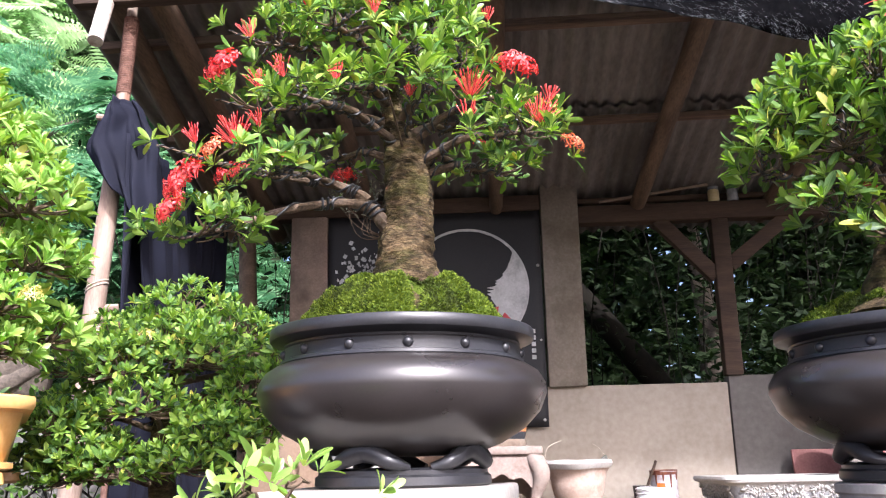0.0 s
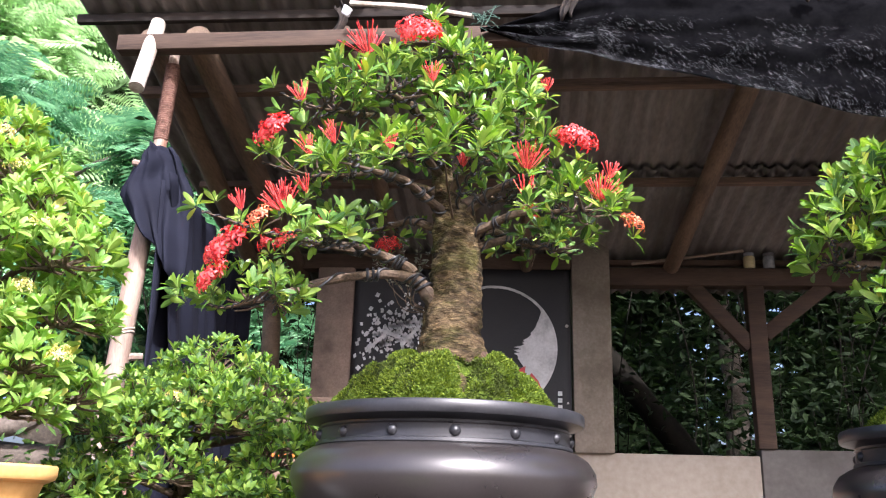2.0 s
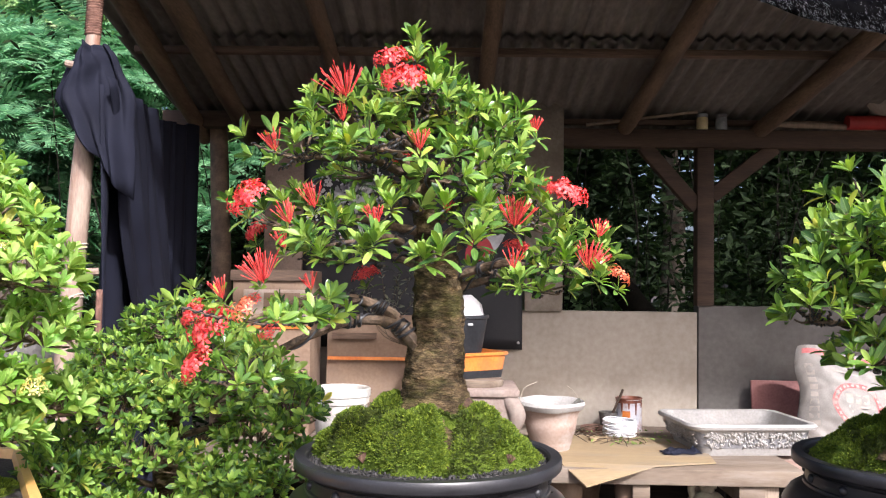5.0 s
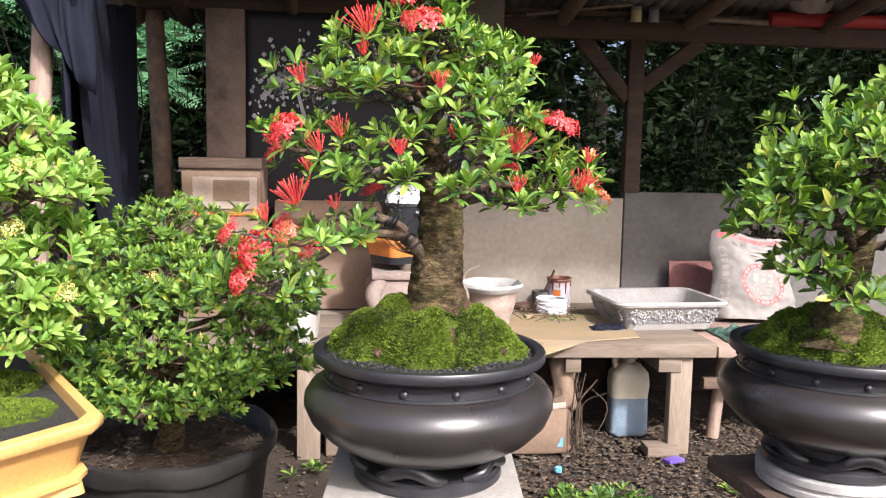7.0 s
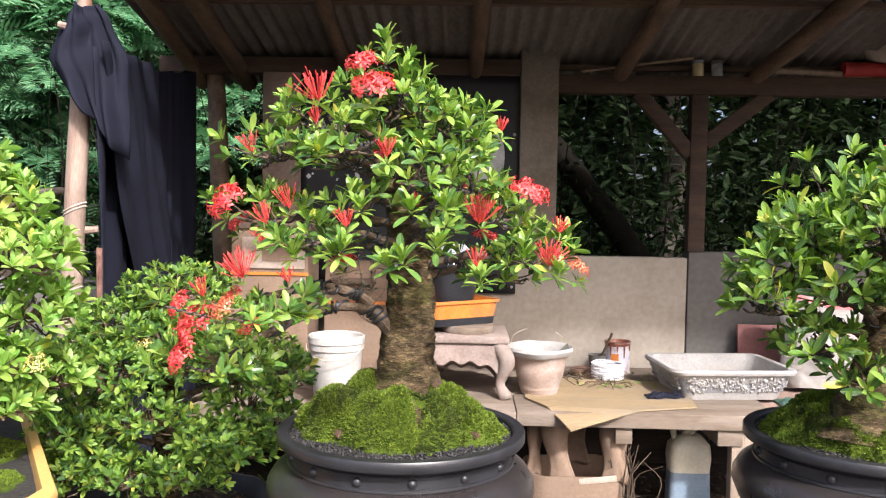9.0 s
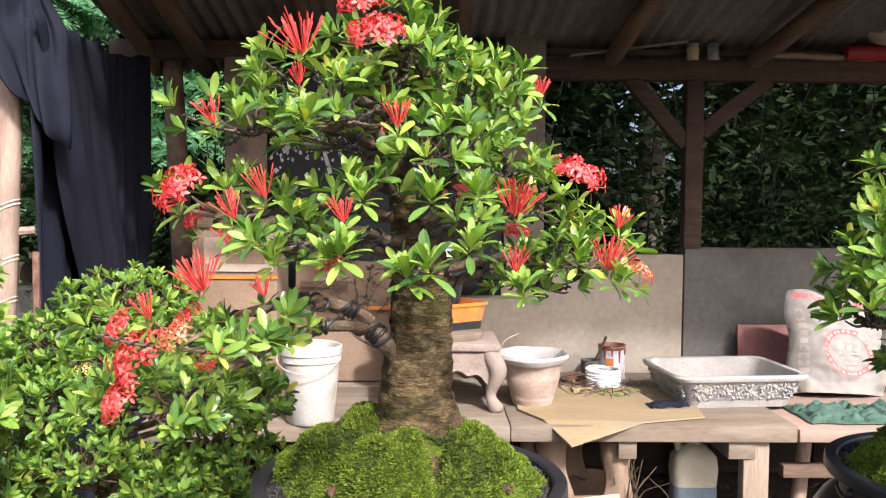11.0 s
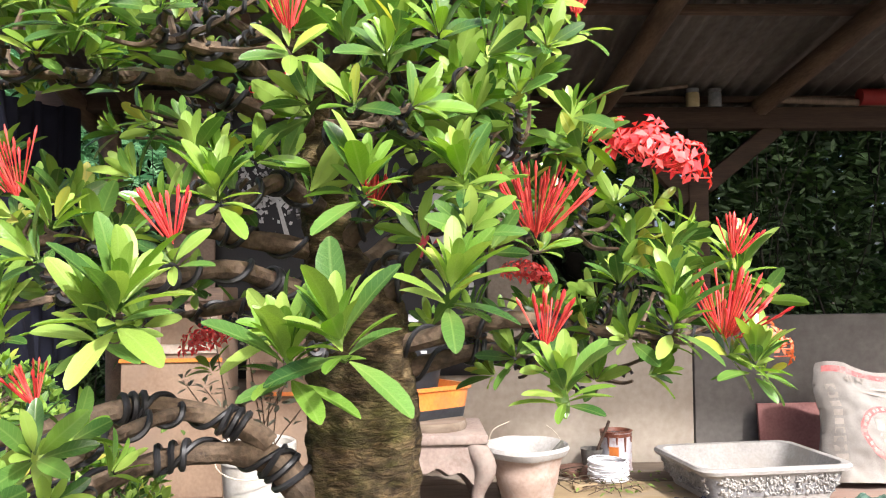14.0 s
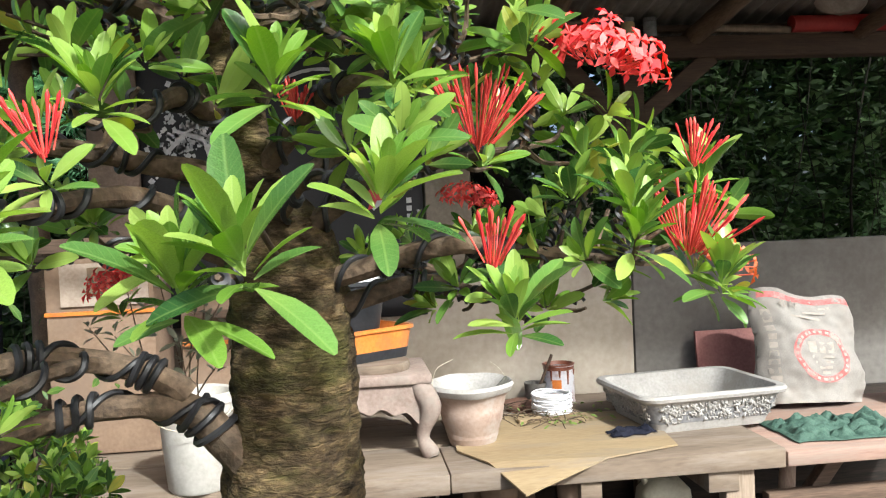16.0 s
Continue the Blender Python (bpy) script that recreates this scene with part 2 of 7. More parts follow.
    l.new(h2.outputs[0], bp.inputs["Height"]); l.new(bp.outputs[0], p.inputs["Normal"])
    MATS[name] = m


bark_skin("bark")
surface("bark_red", (0.02372, 0.01265, 0.008696), (0.1107, 0.06166, 0.03795), 0.92, scale=44, fine=190, bump=1.0, dist=0.004, stretch=(2, 2, 1))
surface("bark_branch", (0.035, 0.024, 0.016), (0.19, 0.132, 0.085), 0.88, scale=40, fine=220, bump=0.8, dist=0.004, stain=(0.07, 0.052, 0.035))
surface("wire_black", (0.012, 0.012, 0.013), (0.03, 0.03, 0.032), 0.45, scale=60, bump=0.1)
surface("pot_black", (0.019, 0.0160, 0.0155), (0.031, 0.0265, 0.0255), 0.29, scale=7, fine=240, bump=0.05, dist=0.001, spec=0.85, stain=(0.040, 0.035, 0.033), rvar=0.06)
surface("pot_rim", (0.014, 0.014, 0.0155), (0.030, 0.030, 0.034), 0.38, scale=14, fine=260, bump=0.15, dist=0.001, spec=0.55)
surface("plastic_black", (0.010, 0.010, 0.010), (0.028, 0.026, 0.024), 0.55, scale=10, bump=0.25)
surface("soil_black", (0.008, 0.008, 0.008), (0.045, 0.04, 0.036), 0.95, scale=120, fine=400, bump=1.0, dist=0.006)
surface("soil_brown", (0.018, 0.012, 0.008), (0.085, 0.055, 0.035), 0.97, scale=30, fine=200, bump=1.0, dist=0.01, stain=(0.03, 0.024, 0.012))
surface("grain", (0.010, 0.010, 0.011), (0.06, 0.056, 0.055), 0.9, scale=200, bump=0.3, rand=0.7, island=True)
surface("litter", (0.02604, 0.01674, 0.009672), (0.1116, 0.07998, 0.05208), 0.9, scale=60, bump=0.3, rand=0.5, island=True)
surface("pebble", (0.04586, 0.03931, 0.03276), (0.1507, 0.1376, 0.1179), 0.9, scale=60, bump=0.4, rand=0.5, island=True)
surface("concrete", (0.22, 0.205, 0.185), (0.40, 0.375, 0.34), 0.9, scale=5, fine=120, bump=0.35, dist=0.003, stain=(0.24, 0.22, 0.19))
surface("concrete_wall", (0.287, 0.2476, 0.1973), (0.4019, 0.3552, 0.2942), 0.92, scale=1.7, fine=34, bump=0.22, dist=0.003, stain=(0.2512, 0.2117, 0.1686))
surface("concrete_grey", (0.20, 0.195, 0.185), (0.33, 0.32, 0.31), 0.9, scale=3.5, fine=60, bump=0.25, dist=0.004, stain=(0.17, 0.165, 0.16))
surface("concrete_dark", (0.1112, 0.1019, 0.09185), (0.1758, 0.165, 0.1507), 0.92, scale=1.6, fine=34, bump=0.22, dist=0.003, stain=(0.08611, 0.07894, 0.07032))
surface("pillar_plaster", (0.1632, 0.136, 0.102), (0.2584, 0.2244, 0.1802), 0.9, scale=5, fine=70, bump=0.4, dist=0.003, stain=(0.1292, 0.1054, 0.0748))
surface("pillar_brown", (0.16, 0.115, 0.09), (0.28, 0.21, 0.165), 0.9, scale=6, fine=110, bump=0.3, dist=0.003, stain=(0.12, 0.09, 0.07))
surface("fibre_sheet", (0.108, 0.1005, 0.0915), (0.225, 0.207, 0.1875), 0.95, scale=4, fine=60, bump=0.35, dist=0.003, stretch=(1, 0.25, 1), stain=(0.105, 0.093, 0.0825))
surface("wood_old", (0.06525, 0.0435, 0.0319), (0.1812, 0.1218, 0.0841), 0.88, scale=9, fine=70, bump=0.5, dist=0.003, stretch=(0.25, 3, 3), stain=(0.06525, 0.04495, 0.03335))
surface("wood_dark", (0.034, 0.021, 0.014), (0.09, 0.058, 0.040), 0.85, scale=9, fine=70, bump=0.5, dist=0.003, stretch=(0.25, 3, 3))
# Near-black copy of wood_dark for the eave and the under-bench shade boards.
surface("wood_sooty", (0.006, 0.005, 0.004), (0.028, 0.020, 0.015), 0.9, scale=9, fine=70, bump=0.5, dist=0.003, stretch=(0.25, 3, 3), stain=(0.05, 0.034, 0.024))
leafy("leaf_dry", (0.17, 0.17, 0.12), (0.36, 0.36, 0.27), 0.6, 0.3)
surface("wood_pale", (0.1231, 0.09162, 0.06587), (0.2119, 0.1661, 0.1231), 0.87, scale=6, fine=38, bump=0.5, dist=0.003, stretch=(0.45, 2.4, 2.4), stain=(0.2406, 0.2033, 0.1689))
surface("wood_leg", (0.168, 0.128, 0.092), (0.304, 0.24, 0.18), 0.85, scale=8, fine=60, bump=0.5, dist=0.003, stretch=(3, 3, 0.3), stain=(0.208, 0.16, 0.12))
surface("wood_pink", (0.264, 0.16, 0.124), (0.384, 0.264, 0.208), 0.85, scale=8, fine=60, bump=0.4, dist=0.002, stretch=(0.3, 3, 3), stain=(0.304, 0.24, 0.2))
surface("plywood", (0.2273, 0.1617, 0.08602), (0.3236, 0.2444, 0.1411), 0.8, scale=5, fine=50, bump=0.25, dist=0.001, stretch=(0.5, 2, 2), stain=(0.2273, 0.1859, 0.1377))
surface("bamboo", (0.07425, 0.0486, 0.03105), (0.189, 0.1296, 0.0837), 0.7, scale=7, fine=60, bump=0.25, dist=0.002, stretch=(3, 0.35, 3), stain=(0.0675, 0.0459, 0.0324))
surface("bamboo_pole", (0.1968, 0.1353, 0.1025), (0.3526, 0.2706, 0.2132), 0.65, scale=12, fine=80, bump=0.4, dist=0.002, stretch=(3, 3, 0.5), stain=(0.2214, 0.1148, 0.0738))
surface("bamboo_pale", (0.30, 0.25, 0.20), (0.60, 0.54, 0.47), 0.7, scale=16, fine=80, bump=0.35, dist=0.002, stain=(0.24, 0.17, 0.12))
surface("rust_rope", (0.10, 0.048, 0.034), (0.24, 0.13, 0.095), 0.8, scale=40, bump=0.4)
surface("cloth_black", (0.0060, 0.0068, 0.0135), (0.0135, 0.0150, 0.0260), 0.85, scale=7, fine=400, bump=0.35, dist=0.002, spec=0.16, stain=(0.010, 0.011, 0.018))
surface("net_black", (0.002, 0.002, 0.0024), (0.006, 0.006, 0.0066), 1.0, scale=20, bump=0.0, spec=0.0)
surface("net_glint", (0.03645, 0.03827, 0.04192), (0.1531, 0.1567, 0.1677), 0.25, scale=20, bump=0.1, rand=0.9, island=True, spec=0.7)
surface("banner_black", (0.009, 0.009, 0.011), (0.02, 0.02, 0.022), 0.6, scale=4, fine=200, bump=0.15)
surface("banner_grey", (0.44, 0.44, 0.44), (0.62, 0.62, 0.62), 0.6, scale=14, bump=0.05, stain=(0.34, 0.34, 0.34))
surface("banner_red", (0.38, 0.03, 0.04), (0.52, 0.06, 0.07), 0.6, scale=12, bump=0.05)
surface("clay_yellow", (0.66, 0.36, 0.10), (0.78, 0.47, 0.18), 0.38, scale=5, fine=120, bump=0.08, dist=0.001, coat=0.3)
surface("clay_pink", (0.2592, 0.18, 0.1404), (0.3744, 0.288, 0.2376), 0.88, scale=9, fine=80, bump=0.3, dist=0.003, stain=(0.4032, 0.36, 0.324))
surface("clay_old", (0.1771, 0.1291, 0.107), (0.2952, 0.2325, 0.1993), 0.9, scale=11, fine=80, bump=0.5, dist=0.004, stain=(0.2288, 0.1993, 0.1697))
surface("cement_white", (0.2664, 0.2564, 0.2398), (0.3996, 0.3863, 0.3663), 0.85, scale=10, fine=100, bump=0.3, dist=0.002, stain=(0.3064, 0.2864, 0.2531))
surface("cement_dark", (0.12, 0.12, 0.125), (0.24, 0.24, 0.245), 0.9, scale=14, fine=90, bump=0.5, dist=0.003)
surface("paint_white", (0.357, 0.357, 0.3485), (0.493, 0.493, 0.476), 0.55, scale=10, bump=0.1, stain=(0.306, 0.289, 0.2635))
surface("bucket_white", (0.3952, 0.38, 0.342), (0.532, 0.5168, 0.4788), 0.45, scale=14, bump=0.15, stain=(0.3496, 0.3116, 0.2584))
surface("tin_white", (0.44, 0.44, 0.48), (0.576, 0.576, 0.608), 0.35, scale=20, bump=0.05, stain=(0.28, 0.12, 0.08))
surface("tin_brown", (0.10, 0.03, 0.02), (0.24, 0.09, 0.05), 0.4, scale=20, bump=0.1)
surface("orange_plastic", (0.54, 0.144, 0.0216), (0.6624, 0.2376, 0.0504), 0.4, scale=9, bump=0.1, stain=(0.3744, 0.144, 0.0576))
surface("black_tub", (0.012, 0.013, 0.015), (0.03, 0.032, 0.036), 0.4, scale=9, bump=0.1)
surface("sack", (0.189, 0.1755, 0.1575), (0.297, 0.279, 0.2565), 0.8, scale=5, fine=260, bump=0.6, dist=0.004, stain=(0.234, 0.207, 0.18))
surface("sack_red", (0.34, 0.075, 0.075), (0.50, 0.16, 0.15), 0.75, scale=26, bump=0.1, stain=(0.42, 0.30, 0.27))
surface("sack_grey", (0.24, 0.21, 0.18), (0.36, 0.32, 0.28), 0.7, scale=20, bump=0.1)
surface("green_cloth", (0.0186, 0.0527, 0.03844), (0.0744, 0.1364, 0.1023), 0.8, scale=26, fine=140, bump=0.5)
surface("moss_base", (0.020, 0.036, 0.006), (0.10, 0.145, 0.016), 0.95, scale=55, fine=420, bump=1.0, dist=0.006, spec=0.1)
surface("cardboard", (0.1697, 0.1107, 0.07232), (0.2509, 0.1756, 0.1218), 0.88, scale=6, fine=80, bump=0.2, dist=0.001, stain=(0.2066, 0.1476, 0.107))
surface("tape_clear", (0.32, 0.25, 0.20), (0.48, 0.40, 0.33), 0.2, scale=12, bump=0.2)
surface("tile_red", (0.22, 0.085, 0.075), (0.33, 0.15, 0.13), 0.7, scale=9, bump=0.15)
surface("red_plastic", (0.27, 0.018, 0.018), (0.372, 0.036, 0.03), 0.45, scale=9, bump=0.05)
surface("jug_plastic", (0.55, 0.51, 0.38), (0.72, 0.68, 0.54), 0.4, scale=9, bump=0.08)
surface("jug_liquid", (0.16, 0.22, 0.28), (0.26, 0.33, 0.40), 0.35, scale=9, bump=0.05)
surface("jar_yellow", (0.45, 0.38, 0.20), (0.6, 0.52, 0.3), 0.4, scale=20, bump=0.05)
surface("jar_glass", (0.20, 0.22, 0.23), (0.34, 0.36, 0.37), 0.2, scale=20, bump=0.02)
surface("plastic_scrap", (0.62, 0.62, 0.64), (0.82, 0.82, 0.84), 0.3, scale=20, bump=0.3)
surface("ground_soil", (0.01549, 0.01063, 0.007526), (0.0509, 0.03541, 0.02479), 0.97, scale=3, fine=50, bump=0.9, dist=0.015, stain=(0.02656, 0.02434, 0.01505))
surface("driftwood", (0.055, 0.044, 0.034), (0.17, 0.138, 0.11), 0.9, scale=9, fine=60, bump=0.8, dist=0.01)
surface("stone_grey", (0.06, 0.057, 0.052), (0.17, 0.16, 0.145), 0.9, scale=8, fine=60, bump=0.7, dist=0.01, stain=(0.05, 0.055, 0.034))
# Stems far darker than bark, the thicket's shade put into the colour.
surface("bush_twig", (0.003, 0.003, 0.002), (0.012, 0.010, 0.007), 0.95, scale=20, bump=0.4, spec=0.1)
surface("purple_scrap", (0.10, 0.06, 0.32), (0.2, 0.13, 0.5), 0.4, scale=20, bump=0.1)
surface("blue_scrap", (0.08, 0.25, 0.45), (0.15, 0.38, 0.6), 0.4, scale=20, bump=0.1)
surface("twine", (0.34, 0.29, 0.22), (0.55, 0.49, 0.40), 0.8, scale=30, bump=0.2)


# ---- building helpers ----
def thing(name, at, label, category, group="", kind=""):
    ob = new(name)
    ob.location = at
    return tagged(ob, label, category, group, kind)


def part(name, bm, material, parent=None, label="", smooth=True):
    """Links a bmesh (or a mesh) as one mesh object, under a thing or part when one is given."""
    if isinstance(bm, bpy.types.Mesh):
        me = bm
    else:
        me = bpy.data.meshes.new(name)
        bmesh.ops.recalc_face_normals(bm, faces=bm.faces)
        bm.to_mesh(me)
        bm.free()
        if smooth:
            me.polygons.foreach_set("use_smooth", [True] * len(me.polygons))
            me.set_sharp_from_angle(angle=radians(38))
    for mm in (material if isinstance(material, (list, tuple)) else [material]):
        me.materials.append(MATS[mm])
    ob = new(name, me)
    if parent:
        ob.parent = parent
        if not parent.parent:
            ob.matrix_parent_inverse = Matrix.Translation(-Vector(parent.location))
    if label:
        ob["label"] = label
    return ob


def solo(name, bm, material, label, category, group="", kind="", smooth=True):
    return tagged(part(name, bm, material, None, "", smooth), label, category, group, kind)


def box(bm, c, size, rot=(0, 0, 0), bev=0.004, seg=2, m=None):
    """A box with rounded edges, centre c."""
    g = bmesh.ops.create_cube(bm, size=1.0)
    vs = g["verts"]
    bmesh.ops.scale(bm, vec=size, verts=vs)
    if bev:
        es = list({e for v in vs for e in v.link_edges})
        r = bmesh.ops.bevel(bm, geom=es, offset=bev, segments=seg, affect='EDGES', profile=0.5)
        vs = list({v for f in r["faces"] for v in f.verts} | {v for v in vs if v.is_valid})
    bmesh.ops.transform(bm, matrix=(m or Matrix()) @ pose(*c, *rot), verts=vs)
    return vs


def boxes(*items, **k):
    bm = bmesh.new()
    for it in items:
        box(bm, *it, **k)
    return bm


def rough_up(bm, amount, freq, seed=0.0):
    for v in bm.verts:
        q = v.co * freq + Vector((seed, seed * 1.7, 3.1))
        v.co += noise.noise_vector(q) * amount


def lathe(profile, at=(0, 0, 0), seg=64, wob=0.0, bm=None, m=None):
    """Turned shape from (radius, height) pairs, closed at both ends when the radius is nought."""
    bm = bm or bmesh.new()
    rings = []
    for r, h in profile:
        if r < 1e-5:
            rings.append([bm.verts.new((0, 0, h))])
        else:
            rings.append([bm.verts.new((r * math.cos(2 * math.pi * i / seg), r * math.sin(2 * math.pi * i / seg), h)) for i in range(seg)])
    for a, b in zip(rings, rings[1:]):
        for i in range(seg):
            j = (i + 1) % seg
            if len(a) == 1 and len(b) == 1:
                continue
            if len(a) == 1:
                bm.faces.new((a[0], b[i], b[j]))
            elif len(b) == 1:
                bm.faces.new((a[i], a[j], b[0]))
            else:
                bm.faces.new((a[i], a[j], b[j], b[i]))
    vs = [v for r in rings for v in r]
    if wob:
        for v in vs:
            v.co += noise.noise_vector(v.co * 9) * wob
    bmesh.ops.transform(bm, matrix=(m or Matrix.Translation(at)), verts=vs)
    return bm


def smooth_path(pts, per=6):
    """Catmull-Rom through the points (tuples of any length)."""
    P = [np.array(p, float) for p in pts]
    P = [2 * P[0] - P[1]] + P + [2 * P[-1] - P[-2]]
    out = []
    for i in range(1, len(P) - 2):
        for k in range(per):
            t = k / per
            a, b, c, d = P[i - 1:i + 3]
            out.append(0.5 * (2 * b + (c - a) * t + (2 * a - 5 * b + 4 * c - d) * t * t + (3 * b - a - 3 * c + d) * t ** 3))
    out.append(P[-2])
    return out


def tube(bm, pts, seg=8, lump=0.0, cap=True, freq=20.0):
    """A tube through (x, y, z, radius) points."""
    n = len(pts)
    up = Vector((0.13, 0.21, 0.97))
    rings = []
    for i, p in enumerate(pts):
        c = Vector(p[:3])
        d = (Vector(pts[min(i + 1, n - 1)][:3]) - Vector(pts[max(i - 1, 0)][:3]))
        d = d.normalized() if d.length > 1e-9 else Vector((0, 0, 1))
        if abs(d.dot(up)) > 0.97:
            up = Vector((0.9, 0.3, 0.1)).normalized()
        s = d.cross(up).normalized()
        u = s.cross(d)
        up = u
        ring = []
        for k in range(seg):
            a = 2 * math.pi * k / seg
            w = (math.cos(a) * s + math.sin(a) * u)
            r = p[3]
            if lump:
                r *= 1 + lump * noise.noise((c + w * p[3]) * freq)
            ring.append(bm.verts.new(c + w * r))
        rings.append(ring)
    for a, b in zip(rings, rings[1:]):
        for k in range(seg):
            bm.faces.new((a[k], a[(k + 1) % seg], b[(k + 1) % seg], b[k]))
    if cap:
        bm.faces.new(rings[0][::-1]); bm.faces.new(rings[-1])
    return bm


def rod(bm, a, b, r, seg=12, r2=None, lump=0.0, n=2, freq=20.0):
    return tube(bm, [(*(Vector(a).lerp(Vector(b), i / (n - 1))), r + ((r2 if r2 is not None else r) - r) * i / (n - 1)) for i in range(n)], seg, lump, True, freq)


def sheet_cloth(f, nu, nv):
    bm = bmesh.new()
    g = [[bm.verts.new(f(i / nu, j / nv)) for i in range(nu + 1)] for j in range(nv + 1)]
    for r0, r1 in zip(g, g[1:]):
        for i in range(nu):
            bm.faces.new((r0[i], r0[i + 1], r1[i + 1], r1[i]))
    return bm


# ---- leaves and flowers ----
def leaf_shape(length, width, fold=0.24, droop=0.14, rows=7, blunt=True):
    """A leaf blade along +y: widest past the middle, folded along the midrib, tip bent down."""
    V, Fc = [], []
    S = (0, .12, .35, .58, .78, .92, 1) if rows == 7 else (0, .3, .65, 1) if rows == 4 else (0, .2, .5, .8, 1)
    W = {7: (.09, .38, .84, 1.0, .88, .60, .16), 4: (.1, .7, 1, .15), 5: (.08, .58, 1, .74, .10)}[rows]
    if not blunt:
        W = tuple(w * (1 - .45 * s * s) for w, s in zip(W, S))
    for s, k in zip(S, W):
        w = width * 0.5 * k
        z = length * (.10 * s - droop * s * s)
        V += [(-w, s * length, z + fold * w), (0, s * length, z), (w, s * length, z + fold * w)]
    for i in range(len(S) - 1):
        b = 3 * i
        Fc += [(b, b + 1, b + 4, b + 3), (b + 1, b + 2, b + 5, b + 4)]
    return np.array(V), np.array(Fc)


def cloud(name, template, mats, which=None):
    """One mesh of many copies of a small shape; mats: n x 4 x 4; which: material index of each copy."""
    V, Fc = template
    M = np.array(mats)
    n, k, f = len(M), len(V), len(Fc)
    P = (np.einsum('nij,kj->nki', M[:, :3, :3], V) + M[:, None, :3, 3]).reshape(-1, 3)
    idx = (Fc[None] + (np.arange(n) * k)[:, None, None]).reshape(-1)
    me = bpy.data.meshes.new(name)
    side = Fc.shape[1]
    me.vertices.add(n * k); me.vertices.foreach_set("co", P.ravel().astype(np.float32))
    me.loops.add(n * f * side); me.loops.foreach_set("vertex_index", idx.astype(np.int32))
    me.polygons.add(n * f)
    me.polygons.foreach_set("loop_start", np.arange(0, n * f * side, side, dtype=np.int32))
    me.polygons.foreach_set("use_smooth", np.ones(n * f, dtype=bool))
    at = me.attributes.new("leaf", 'FLOAT_VECTOR', 'POINT')
    at.data.foreach_set("vector", np.tile(V, (n, 1)).ravel().astype(np.float32))
    if which is not None:
        me.polygons.foreach_set("material_index", np.repeat(np.array(which, dtype=np.int32), f))
    me.update(calc_edges=True)
    return me


def aim(p, axis, spin, size=1.0):
    """Pose whose z axis is axis, at p."""
    q = Vector(axis).to_track_quat('Z', 'Y')
    return Matrix.Translation(p) @ q.to_matrix().to_4x4() @ Matrix.Rotation(spin, 4, 'Z') @ Matrix.Scale(size, 4)


def rosette(p, axis, size, n, rng, spread=(5, 66), young=0.45):
    """Leaf poses and kinds of one leaf tuft: upright young leaves inside, flat older ones outside."""
    base = aim(p, axis, rng.uniform(0, 6.28), 1.0)
    out = []
    for i in range(n):
        f = (i + 0.5) / n
        tilt = spread[0] + (spread[1] - spread[0]) * f ** 0.85 + rng.gauss(0, 9)
        s = size * (0.55 + 0.5 * min(1, f * 1.8)) * rng.uniform(0.62, 1.2)
        m = (base @ Matrix.Rotation(i * 2.3999 + rng.uniform(-.3, .3), 4, 'Z') @ Matrix.Translation((0, 0.002, 0.012 * size / 0.045 * (1 - f)))
             @ Matrix.Rotation(radians(90 - tilt), 4, 'X') @ Matrix.Rotation(rng.uniform(-.35, .35), 4, 'Y') @ Matrix.Diagonal((s, s, s, 1)))
        kind = 0 if rng.random() < (young * 1.9 if f < 0.5 else young * 0.55) else 1
        if rng.random() < 0.025:
            kind = 2
        out.append((m, kind))
    return out


def floret_shape(petal=0.011):
    """An open four-petalled floret facing +z on a short tube."""
    V, Fc = [], []
    for i in range(4):
        a = i * math.pi / 2
        c, s = math.cos(a), math.sin(a)
        def at(x, y, z):
            V.append((c * x - s * y, s * x + c * y, z))
        b = len(V)
        at(0.0006, 0, 0); at(petal * .55, petal * .23, .001); at(petal, 0, -.0022); at(petal * .55, -petal * .23, .001)
        Fc.append((b, b + 1, b + 2, b + 3))
    b = len(V)
    for i in range(3):
        a = i * 2.094
        V.append((0.0009 * math.cos(a), 0.0009 * math.sin(a), 0))
        V.append((0.0006 * math.cos(a), 0.0006 * math.sin(a), -petal * 1.6))
    for i in range(3):
        j = (i + 1) % 3
        Fc.append((b + 2 * i, b + 2 * j, b + 2 * j + 1, b + 2 * i + 1))
    return np.array(V), np.array(Fc)


def spike_shape():
    """A closed bud along +z, 1 long: a thin tube with a swollen pointed end."""
    V, Fc = [], []
    prof = [(.018, 0), (.019, .5), (.024, .78), (.042, .91), (.010, 1.0)]
    for rr, h in prof:
        for k in range(6):
            a = k * math.pi / 3
            V.append((rr * math.cos(a), rr * math.sin(a), h))
    for i in range(len(prof) - 1):
        for k in range(6):
            j = (k + 1) % 6
            Fc.append((6 * i + k, 6 * i + j, 6 * i + 6 + j, 6 * i + 6 + k))
    return np.array(V), np.array(Fc)


FLORET, SPIKE = floret_shape(), spike_shape()


